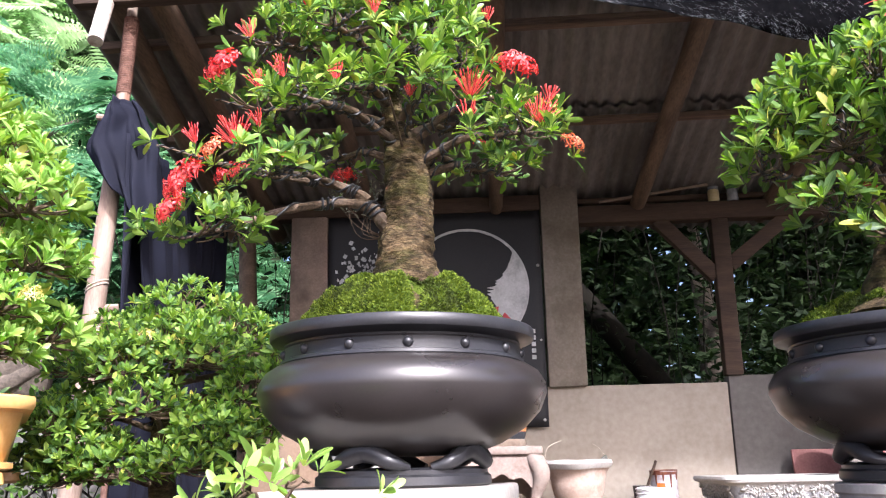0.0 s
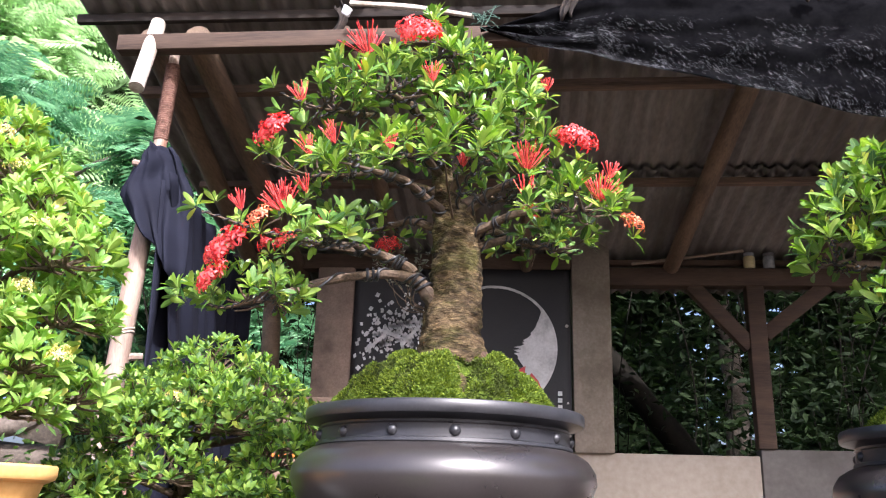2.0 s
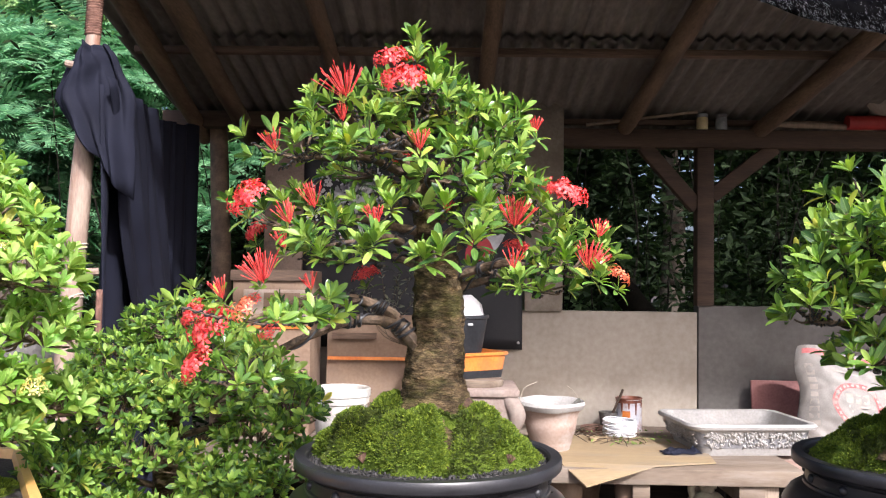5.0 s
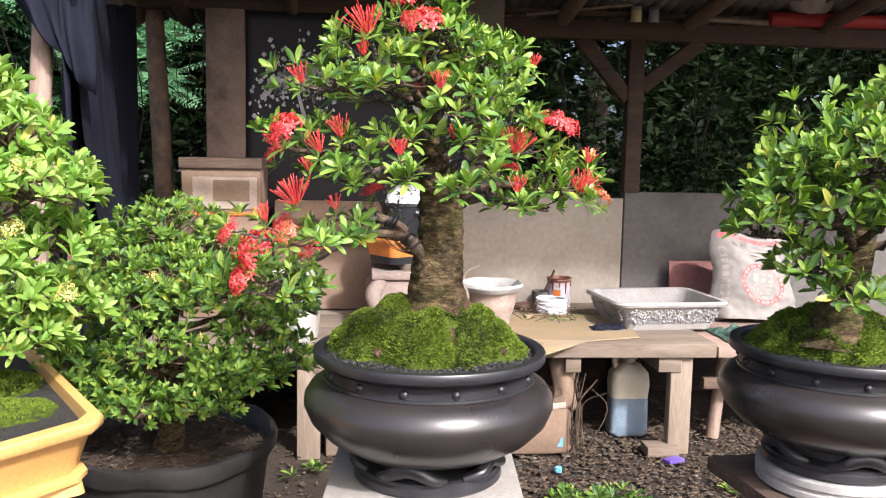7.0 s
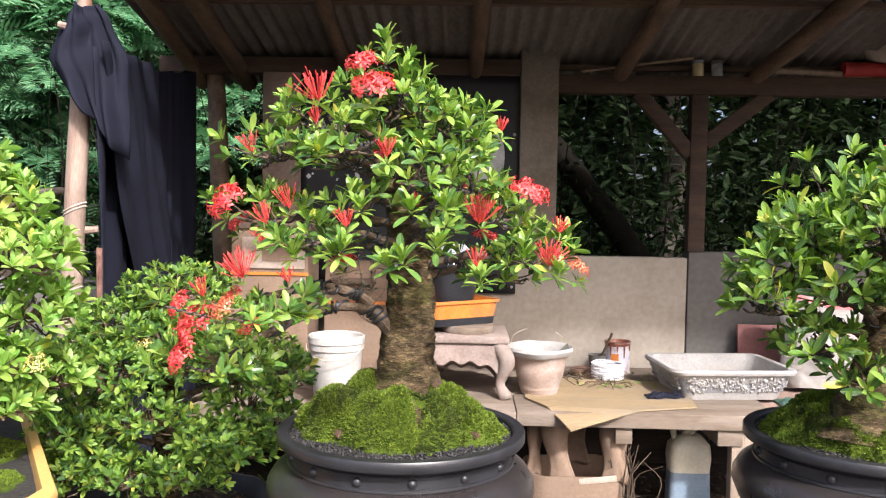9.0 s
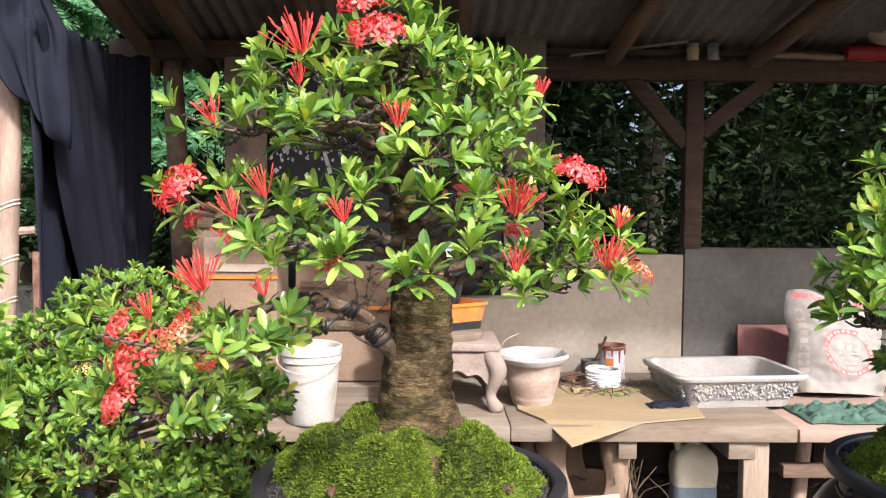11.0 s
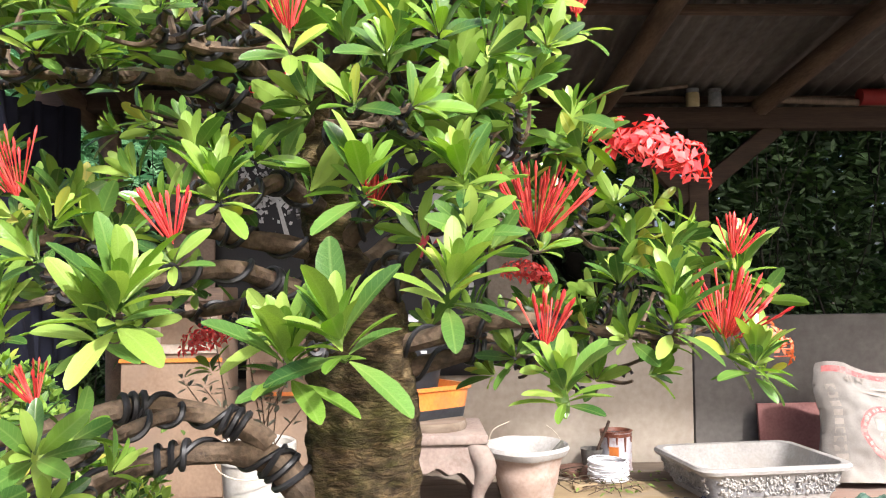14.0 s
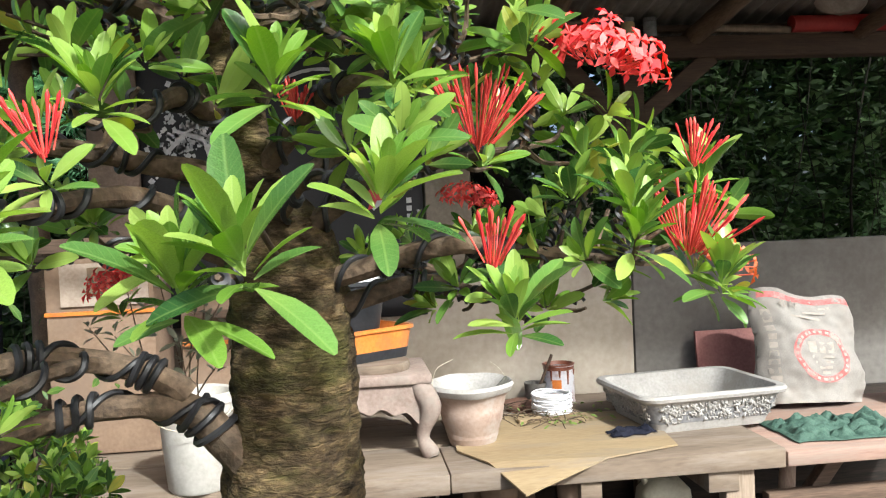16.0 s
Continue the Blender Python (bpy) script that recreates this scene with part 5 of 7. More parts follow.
for c, s, mm, nm, lb in (((1.14, 3.10, .015), (.09, .05, .02), "purple_scrap", "scrap_wrapper", "crumpled dark purple plastic wrapper"), ((1.42, 2.75, .012), (.07, .02, .012), "purple_scrap", "scrap_strip", "curled violet plastic strip"),
                         ((.60, 3.0, .02), (.03, .02, .03), "blue_scrap", "bottle_cap", "small blue bottle cap"), ((1.42, 3.05, .012), (.16, .12, .015), "stone_grey", "slate_piece", "flat grey slate piece"),
                         ((1.36, 2.80, .03), (.06, .05, .05), "pebble", "stone", "pale round stone on bare earth"), ((1.75, 3.25, .02), (.12, .1, .03), "plastic_scrap", "scrap_plastic", "pale torn plastic scrap")):
    bm = boxes((c, s, (0, 0, 25)), bev=.006); rough_up(bm, .008, 30, 1)
    solo(nm, bm, mm, lb, "scrap")

# ---- boxes and clutter by the left pillar ----
bxs = thing("packed_carton", (-.92, 3.8, ZT), "taped brown carton with clear film, standing on the bench", "carton")
cbody = part("carton_body", boxes(((-.91, 3.86, .91), (.37, .30, .77)), bev=.008), "cardboard", bxs)
part("carton_rim", boxes(((-.91, 3.70, 1.27), (.385, .012, .05)), bev=.003), "wood_old", bxs)
part("film", boxes(((-.89, 3.702, 1.13), (.30, .004, .15)), bev=0), "tape_clear", cbody, "shiny clear packing film")
part("label_patch", boxes(((-.86, 3.698, 1.14), (.17, .003, .10)), bev=0), "cardboard", cbody)
part("orange_tape", boxes(((-.91, 3.703, 1.03), (.375, .003, .014)), bev=0), "orange_plastic", cbody)
bx2 = thing("flat_carton", (-.5, 3.95, ZT), "large flat brown carton leaning behind the bench things", "carton")
part("carton_panel", boxes(((-.38, 4.02, .80), (.62, .10, .56), (-6, 0, 0)), bev=.006), "cardboard", bx2)
part("orange_tape", boxes(((-.38, 3.945, .87), (.60, .003, .016), (-6, 0, 0)), bev=0), "orange_plastic", bx2)
part("print_bar", boxes(((-.55, 3.948, .98), (.22, .003, .03), (-6, 0, 0)), bev=0), "wood_old", bx2)

# ---- things on the lintel ----
for x, mm, cap, lb in ((1.235, "jar_yellow", "jar_glass", "small jar with a yellowish label on the beam"), (1.335, "jar_glass", "cement_dark", "small grey glass jar on the beam")):
    j = thing("jar", (x, YW, 2.07), lb, "jar", "jars on the beam")
    part("body", lathe([(0, 0), (.027, 0), (.03, .006), (.03, .058), (.026, .066), (0, .066)], (x, YW - .005, 2.072), 24), mm, j)
    part("lid", lathe([(.027, .064), (.029, .066), (.029, .082), (0, .084)], (x, YW - .005, 2.072), 24), cap, j)
bm = bmesh.new(); rod(bm, (1.62, YW - .01, 2.105), (2.12, YW - .02, 2.085), .016, 10)
solo("pale_stick", bm, "wood_leg", "pale stick lying on the beam", "stick")
bm = bmesh.new(); rod(bm, (1.98, YW - .03, 2.112), (3.1, YW - .03, 2.118), .038, 14)
solo("red_pipe", bm, "red_plastic", "red plastic pipe lying on the beam", "pipe")
bm = lathe([(0, 0), (.10, 0), (.14, .05), (.15, .12), (.10, .19), (0, .2)], (2.2, YW - .03, 2.15), 24, .03)
solo("hanging_sack", bm, "sack_grey", "dull bundle stuffed under the roof above the pipe", "bundle")
bm = bmesh.new()
tube(bm, smooth_path([(.62, YW - .04, 2.085, .008), (.85, YW - .04, 2.115, .008), (1.20, YW - .04, 2.16, .008)], 6), 6)
solo("thin_strip", bm, "wood_leg", "thin pale strip slanting up from the beam", "strip")


# ---- the round black pots ----
def round_pot(at, ground_z, label, turn):
    """A squat black pot with a studded neck band on a carved ring stand."""
    x, y, z = at
    t = thing("bonsai_pot", (x, y, z), label, "bonsai pot", "round black pots")
    m = pose(x, y, z, 0, 0, turn)
    part("body", lathe([(0, .050), (.10, .048), (.125, .052), (.165, .066), (.205, .090), (.232, .118), (.2445, .148), (.243, .165), (.232, .183), (.215, .194), (.206, .197), (.2055, .202),
                        (.2035, .2035), (.2015, .222), (.203, .2235), (.2055, .225)], m=m, seg=96), "pot_black", t)
    band = part("neck_band", lathe([(.2058, .1965), (.2078, .1985), (.2072, .2030), (.2036, .2045), (.2022, .228), (.204, .232)], m=m, seg=96), "pot_rim", t)
    part("rim", lathe([(.2025, .229), (.210, .233), (.2245, .236), (.2265, .239), (.2265, .252), (.2245, .255), (.208, .255), (.205, .252), (.203, .232)], m=m, seg=96), "pot_rim", t, "flat matt black rim")
    for i in range(14):
        a = 2 * math.pi * i / 14 - radians(90 + turn - 9.3)
        part("rivet", lathe([(.0085, -.002), (.0085, .001), (.006, .0052), (.0025, .0068), (0, .007)], m=m @ Matrix.Rotation(a, 4, 'Z') @ pose(.2028, 0, .2135, 0, 86, 0), seg=14), "pot_rim", band)
    ring = lathe([(.098, .006), (.104, 0), (.142, 0), (.147, .004), (.146, .016), (.141, .02), (.141, .026), (.134, .03), (.105, .03)], m=m, seg=72)
    part("stand_ring", ring, "pot_rim", t)
    for i in range(5):
        a = 2 * math.pi * (i + .5) / 5 - radians(72)
        bm = bmesh.new()
        pts = smooth_path([(math.cos(a + d) * r, math.sin(a + d) * r, h, q) for d, r, h, q in
                           ((-.50, .135, .030, .006), (-.28, .146, .040, .012), (0, .140, .056, .017), (.28, .146, .040, .012), (.50, .135, .030, .006))], 6)
        tube(bm, pts, 10, .15, True, 30)
        bmesh.ops.transform(bm, matrix=m, verts=bm.verts)
        part("carved_foot", bm, "pot_rim", t)
    return t


PX, PY, PZ = -0.087, 1.252, 0.7015
round_pot((PX, PY, PZ), 0, "squat round black pot with studded neck band on a carved stand", 0)
round_pot((0.79, 1.300, 0.696), 0, "squat round black pot with studded band on a white round stand", 11)


def soil_disc(name, at, r, z, label):
    bm = bmesh.new()
    rings = [[bm.verts.new((at[0], at[1], z))]]
    for i in range(1, 9):
        rings.append([bm.verts.new((at[0] + r * i / 8 * math.cos(k * .1309), at[1] + r * i / 8 * math.sin(k * .1309), z + .004 * noise.noise((i * .9, k * .5, 2)))) for k in range(48)])
    for a, b in zip(rings, rings[1:]):
        for k in range(48):
            if len(a) == 1:
                bm.faces.new((a[0], b[k], b[(k + 1) % 48]))
            else:
                bm.faces.new((a[k], b[k], b[(k + 1) % 48], a[(k + 1) % 48]))
    s = solo(name, bm, "soil_black", label, "soil", kind="stuff")
    rng = random.Random(hash(name) % 7 + 2)
    mats = []
    for i in range(2600):
        rr, a = r * math.sqrt(rng.uniform(.25, .97)), rng.uniform(0, 6.283)
        q = rng.uniform(.0025, .0052)
        mats.append(pose(at[0] + rr * math.cos(a), at[1] + rr * math.sin(a), z + .002, rng.uniform(0, 360), rng.uniform(0, 360), rng.uniform(0, 360)) @ Matrix.Diagonal((q * 1.3, q, q, 1)))
    g = part("grains", cloud("grains", CHIP, mats), "grain", s)
    g["kind"] = "stuff"
    return s


soil_disc("black_soil", (PX, PY), .206, PZ + .243, "coarse black volcanic soil in the pot").name = "black_soil"
soil_disc("black_soil", (0.79, 1.300), .206, .696 + .243, "coarse black volcanic soil in the pot")

BLADE = (np.array([(-.5, 0, 0), (.5, 0, 0), (.32, 0, .6), (-.32, 0, .6), (0, 0, 1.0), (0, 0, 1.0)]), np.array([(0, 1, 2, 3), (3, 2, 4, 5)]))


def moss(name, lumps, z0, label, n, seed, clip=None, groove=None):
    """Moss cushions: lumps of (x, y, radius, height) on the soil, covered in short tufts."""
    rng = random.Random(seed)
    def cushion(x, y):
        """Lobes of two sizes, low in the seams between them."""
        wx, wy = x + .008 * noise.noise((x * 40, y * 40, 2)), y + .008 * noise.noise((x * 40, y * 40, 7))
        big = noise.voronoi((wx * 21, wy * 21, seed * 1.7))[0][0]
        small = noise.voronoi((wx * 62, wy * 62, seed * 2.3))[0][0]
        return .024 * max(0, 1 - 1.5 * big * big) + .009 * max(0, 1 - 1.6 * small * small) + .004 * noise.noise((x * 130, y * 130, seed))

    def height(x, y):
        h = 0
        for cx, cy, r, a in lumps:
            d = math.hypot(x - cx, y - cy) / r
            if d < 1:
                h += (a * (1 - d * d)) ** 2.6
        h = h ** (1 / 2.6)
        if clip:
            e = math.hypot(x - clip[0], y - clip[1]) - .036 * noise.noise((x * 13, y * 13, seed)) - .010 * noise.noise((x * 34, y * 34, 4))
            h *= max(0, min(1, (clip[2] - e) / .045, (.197 - math.hypot(x - clip[3], y - clip[4])) / .03)) ** .5
        if groove and h > 0:
            gx = groove[0] + .015 * math.sin((y - 1.1) * 30)
            if y < groove[1]:
                h *= 1 - .50 * math.exp(-((x - gx) / .014) ** 2) * min(1, max(0, (y - 1.10) / .03))
        if h > 0:
            h += (cushion(x, y) - .017) * min(1, h / .02)
        return h
    xs = [c[0] for c in lumps]; ys = [c[1] for c in lumps]; rm = max(c[2] for c in lumps)
    x0, x1, y0, y1 = min(xs) - rm, max(xs) + rm, min(ys) - rm, max(ys) + rm
    bm = bmesh.new()
    N = 130
    g = [[bm.verts.new((x0 + (x1 - x0) * i / N, y0 + (y1 - y0) * j / N, z0 - .004 + height(x0 + (x1 - x0) * i / N, y0 + (y1 - y0) * j / N))) for i in range(N + 1)] for j in range(N + 1)]
    for r0, r1 in zip(g, g[1:]):
        for i in range(N):
            q = (r0[i], r0[i + 1], r1[i + 1], r1[i])
            if max(v.co.z for v in q) > z0 - .0035:
                bm.faces.new(q)
    for v in [v for v in bm.verts if not v.link_faces]:
        bm.verts.remove(v)
    t = solo(name, bm, "moss_base", label, "moss", kind="stuff")
    mats, kinds = [], []
    while len(mats) < n:
        x, y = rng.uniform(x0, x1), rng.uniform(y0, y1)
        h = height(x, y)
        if h < .004:
            continue
        e = .004
        nrm = Vector((height(x - e, y) - height(x + e, y), height(x, y - e) - height(x, y + e), 2 * e * 1.2)).normalized()
        # low seams get the darker tufts as painted shade, noise adds patches
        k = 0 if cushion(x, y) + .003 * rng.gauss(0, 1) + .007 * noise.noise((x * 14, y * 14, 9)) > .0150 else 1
        for b in range(5):
            d = (nrm + Vector((rng.gauss(0, .42), rng.gauss(0, .42), rng.gauss(0, .25)))).normalized()
            s = rng.uniform(.0025, .0062)
            mats.append(aim((x + rng.gauss(0, .0015), y + rng.gauss(0, .0015), z0 - .004 + h), d, rng.uniform(0, 6.28)) @ Matrix.Diagonal((s * .42, s, s, 1)))
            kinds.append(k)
    tf = part("moss_tufts", cloud("moss_tufts", BLADE, mats, kinds), ["moss_tuft", "moss_shade_patch"], t)
    tf["kind"] = "stuff"
    return t


moss("moss_mound", [(-.155, 1.215, .185, .088), (-.14, 1.13, .14, .058), (-.020, 1.200, .135, .088), (-.11, 1.30, .14, .085), (.045, 1.18, .12, .048), (-.02, 1.13, .10, .050), (-.09, 1.12, .10, .046), (-.23, 1.20, .12, .056)],
     PZ + .244, "bright green moss cushions over the roots", 170000, 3, (-.085, 1.330, .212, PX, PY), (-.068, 1.17))
moss("moss_mound", [(.69, 1.24, .10, .065), (.77, 1.17, .09, .05), (.81, 1.30, .13, .09), (.66, 1.33, .07, .05), (.88, 1.19, .08, .045), (.73, 1.36, .10, .07), (.70, 1.15, .07, .035)],
     .696 + .244, "green moss cushions over the roots", 80000, 5, (.78, 1.325, .178, .79, 1.300))

# supports of the pots
slab = thing("pedestal", (PX, 1.24, 0), "pale concrete paving slab on a block pillar", "pedestal")
bm = boxes(((-.095, 1.240, .680), (.375, .36, .042), (0, 0, -4)), bev=.006); rough_up(bm, .003, 8)
part("top_slab", bm, "concrete", slab)
for k in range(4):
    bm = boxes(((-.09, 1.25, .081 + .162 * k), (.20, .20, .158), (0, 0, 3 * (k % 2))), bev=.006)
    part("block", bm, "concrete_grey", slab)
ped = thing("pedestal", (.79, 1.300, 0), "round white-painted stand on a wooden board and pillar", "pedestal")
part("round_stand", lathe([(0, 0), (.150, 0), (.156, .005), (.156, .018), (.152, .021), (.152, .026), (.157, .03), (.157, .043), (.150, .0455), (0, .0455)], (.79, 1.300, .648), 48, .0012), "paint_white", ped, "chipped white round stand")
part("board", boxes(((.81, 1.31, .630), (.42, .36, .034), (0, 0, 6)), bev=.005), "wood_old", ped)
part("pillar_block", boxes(((.79, 1.31, .306), (.22, .22, .612)), bev=.008), "concrete_grey", ped)

# ---- yellow glazed planter ----
YP = thing("yellow_planter", (-1.0, 1.4, .72), "glossy yellow glazed rectangular bonsai planter with small feet", "bonsai pot")
def quad_ring(k, z):
    """Rim outline shrunk towards its middle by k."""
    c = Vector((-1.035, 1.24))
    pts = [Vector((-.668, 1.125)), Vector((-1.055, 1.755)), Vector((-1.50, 1.50)), Vector((-.99, .72))]
    out = []
    for i, p in enumerate(pts):
        a, b = pts[i - 1], pts[(i + 1) % 4]
        for s in ((a - p).normalized() * .03, (b - p).normalized() * .03):
            q = p + s
            d = (q - c)
            out.append((*(c + d * (1 - k / d.length)), z))
    return out
bm = rings_mesh([quad_ring(k, z) for k, z in ((.075, .742), (.055, .744), (.02, .83), (.0, .834), (-.004, .84), (-.004, .852), (.0, .856), (.028, .856), (.032, .85), (.05, .80), (.06, .795))])
part("body", bm, "clay_yellow", YP)
bm = rings_mesh([quad_ring(.05, .738), quad_ring(.03, .742), quad_ring(.03, .750), quad_ring(.05, .753)])
part("base_moulding", bm, "clay_yellow", YP)
for p in quad_ring(.10, 0)[::2]:
    bm = rings_mesh([rect_ring(p[0], p[1], r, r, .015, z, 4, .6) for r, z in ((.045, .712), (.055, .718), (.052, .735), (.04, .742))])
    part("foot", bm, "clay_yellow", YP)
bm = bmesh.new()
bm.faces.new([bm.verts.new(p) for p in quad_ring(.035, .836)])
bmesh.ops.triangulate(bm, faces=bm.faces)
ys = solo("planter_soil", bm, "soil_black", "dark moist soil in the yellow planter", "soil", kind="stuff")
moss("moss_mat", [(-.88, 1.22, .10, .012), (-1.0, 1.40, .13, .014), (-.98, 1.10, .10, .010), (-1.12, 1.3, .12, .012)], .838, "thin dull green moss over the planter soil", 26000, 8)
bm = boxes(((-1.17, 1.22, .692), (.62, .52, .04), (0, 0, 32)), bev=.006)
sl = thing("stone_bench", (-1.05, 1.25, 0), "grey concrete slab bench carrying the yellow planter", "bench")
part("slab", bm, "concrete", sl)
part("support", boxes(((-1.2, 1.25, .336), (.4, .4, .672), (0, 0, 32)), bev=.01), "concrete_grey", sl)

# ---- black nursery pot with the round shrub ----
NP = thing("nursery_pot", (-.70, 1.72, 0), "large black plastic nursery pot with a folded rim", "flower pot")
nm_ = pose(-.70, 1.70, .30)
part("body", lathe([(0, 0), (.20, 0), (.21, .01), (.25, .30), (.235, .30), (.2, .05), (0, .05)], m=nm_, seg=56, wob=.012), "plastic_black", NP)
part("rim", lathe([(.249, .285), (.265, .290), (.272, .315), (.268, .335), (.255, .338), (.245, .325), (.236, .28)], m=nm_, seg=56, wob=.016), "plastic_black", NP, "wavy folded black rim")
bm = lathe([(0, 0), (.245, .0)], (-.70, 1.70, .592), 40)
rough_up(bm, .008, 14)
sh_soil = solo("brown_soil", bm, "soil_brown", "dry brown earth with leaf litter in the nursery pot", "soil", kind="stuff")
rng = random.Random(12)
mats = []
for i in range(420):
    rr, a = .235 * math.sqrt(rng.random()), rng.uniform(0, 6.28)
    s = rng.uniform(.004, .014)
    mats.append(pose(-.70 + rr * math.cos(a), 1.70 + rr * math.sin(a), .60, rng.uniform(-15, 15), rng.uniform(-15, 15), rng.uniform(0, 360)) @ Matrix.Diagonal((s * 1.8, s * .6, s * .3, 1)))
part("litter_bits", cloud("litter_bits", CHIP, mats), "litter", sh_soil)["kind"] = "stuff"
solo("stump_block", boxes(((-.70, 1.70, .15), (.40, .40, .30)), bev=.01), "concrete_grey", "concrete block under the nursery pot", "block")

# ---- plants ----
LEAF = leaf_shape(1.0, .325, fold=.30, droop=.20)
LEAF_S = leaf_shape(1.0, .40, rows=5)


def pad_points(c, r, n, rng, gap, lower=-.5):
    """Spread points over the upper shell of a flat leaf pad."""
    pts, tries = [], 0
    while len(pts) < n and tries < n * 60:
        tries += 1
        d = Vector((rng.gauss(0, 1), rng.gauss(0, 1), rng.gauss(0, 1))).normalized()
        if d.z < lower:
            continue
        k = rng.uniform(.62, 1.02)
        p = Vector((c[0] + d.x * r[0] * k, c[1] + d.y * r[1] * k, c[2] + d.z * r[2] * k))
        if all((p - q[0]).length > gap for q in pts):
            pts.append((p, (Vector((d.x * .7, d.y * .7, max(d.z, -.2) * .5 + .55))).normalized()))
    return pts


def coil(path, turns, r, bm, bunch=0):
    """A wire wound round a branch path of (x, y, z, radius), gathered into bunches of turns."""
    pts = []
    n = len(path) - 1
    steps = int(turns * 26)
    up = Vector((.2, .3, .93))
    for i in range(steps + 1):
        g = i / steps
        if bunch:
            g -= .93 * math.sin(2 * math.pi * bunch * g) / (2 * math.pi * bunch)
        f = min(n, max(0, g * n))
        k = min(int(f), n - 1)
        a, b = np.array(path[k]), np.array(path[k + 1])
        p = a + (b - a) * (f - k)
        d = Vector(b[:3] - a[:3]).normalized()
        s = d.cross(up).normalized(); u = s.cross(d)
        ang = i / 26 * 2 * math.pi
        w = (math.cos(ang) * s + math.sin(ang) * u) * (p[3] + r * .8)
        pts.append((p[0] + w.x, p[1] + w.y, p[2] + w.z, r))
    tube(bm, pts, 6 if r > .0015 else 4)
    return bm


def grow(name, label, at, trunk, pads, leaf_size, leaves, young, seed, kinds, single=0, wired=True, gap=.042, leaf_t=None, bark="bark", dens=1.0, twig=.0028, extra=(), avoid=(), flat=1.0, via={}, group="", gnarled=False):
    """A bonsai: trunk path, then for each pad a branch, twigs and leaf tufts.
    pads: (x, y, z, rx, ry, rz, tufts, height on the trunk where its branch starts)."""
    rng = random.Random(seed)
    t = thing(name, at, label, "bonsai tree", group)
    tp = smooth_path(trunk, 8)
    bm = bmesh.new()
    if gnarled:
        tube(bm, smooth_path(trunk, 20), 72, .13, True, 22)
        for v in bm.verts:
            out_ = Vector((v.co.x + .08, v.co.y - 1.23, 0))
            k = min(1, out_.length / .03)
            v.co += out_.normalized() * k * (.0045 * noise.noise(v.co * 62) + .0026 * noise.noise(v.co * 140))
    else:
        tube(bm, tp, 28, .16, True, 26)
    part("trunk", bm, bark, t)
    out, limbs = [], []
    wires = bmesh.new()
    for pi, (x, y, z, rx, ry, rz, n, h) in enumerate(pads):
        k = min(range(len(tp)), key=lambda i: abs(tp[i][2] - h))
        a = Vector(tp[k][:3])
        c = Vector((x, y, z - rz * .35))
        mid = a.lerp(c, .5) + Vector((rng.uniform(-.012, .012), rng.uniform(-.012, .012), .02))
        r0 = min(.0085, tp[k][3] * .6) if n > 3 else .0026
        path = smooth_path([(*a, r0), (*a.lerp(mid, .5), r0 * .85), (*mid, r0 * .72), (*mid.lerp(c, .55), r0 * .5), (*c, r0 * .18)], 5)
        if pi in via:
            path = smooth_path(list(via[pi]) + [(*c, r0 * .18)], 7)
        bm = bmesh.new()
        tube(bm, path, 9, .18, True, 60)
        pts = pad_points((x, y, z), (rx, ry, rz * flat), int(n * dens), rng, gap)
        pts = [q for q in pts if all((q[0] - Vector(f[:3])).length > f[3] + .012 and not (q[0].y < f[1] and math.hypot(q[0].x - f[0], q[0].z - f[2] + .008) < f[3] + .010) for f in avoid)]
        pts = [(p, (ax + Vector((rng.gauss(0, .25), rng.gauss(0, .25), rng.gauss(0, .15)))).normalized()) for p, ax in pts]
        for p, ax in pts:
            q = Vector(min(path[len(path) // 3:], key=lambda w: (Vector(w[:3]) - p).length)[:3])
            e = p - ax * .012
            m2 = q.lerp(e, .55) + Vector((rng.uniform(-.01, .01), rng.uniform(-.01, .01), -.004))
            drawn = rng.random() < .7
            if drawn:
                tube(bm, smooth_path([(*q, twig * 1.3), (*m2, twig), (*e, twig * .75)], 4), 5, .1)
            if wired and drawn and rng.random() < .5:
                coil(smooth_path([(*q, twig * 1.3), (*m2, twig), (*e, twig * .75)], 4), rng.uniform(3, 6), .0013, wires)
            out += rosette(p, ax, leaf_size * rng.uniform(.85, 1.15), rng.randint(*leaves), rng, young=young)
        if wired and pi in via:
            m_ = len(path) - 1
            for f0, f1 in ((.22, .30), (.50, .57)) if path[0][3] > .008 else ():
                coil(path[int(f0 * m_):int(f1 * m_) + 2], 3.0, .0026, wires)
            coil(path[int(.22 * m_):], 4, .0022, wires)
        elif wired and n > 1:
            L = (c - a).length
            coil(path, L / .022, .0020, wires, max(2, round(L / .075)))
        limbs.append((Vector((x, y, z)), part("branch", bm, "bark_branch", t)))
    for x, y, z in extra:
        up = Vector((rng.uniform(-.25, .25), -.30, .9))
        out += rosette((x, y, z), up, leaf_size * 1.10, leaves[1] + 4, rng, (4, 46), young=young + .5)
        out += rosette(Vector((x, y, z)) - up * .010, up, leaf_size * 1.02, leaves[0], rng, (48, 112), young=young + .3)
    for f in avoid:
        q = Vector(f[:3]) - Vector((0, -.15, .85)) * f[3] * .95
        out += rosette(q, (f[0] + .09, f[1] - 1.25, .25), leaf_size * .95, leaves[0], rng, (35, 95), young=young)
    if wired:
        part("training_wire", wires, "wire_black", t, "black wire wound round the branches")
    leaf_t = leaf_t or LEAF
    out.sort(key=lambda o: o[0].translation.y)
    if single:
        near = [o for o in out if o[0].translation.x > -.30][:single]
        far = out[:]
        ids = {id(o) for o in near}
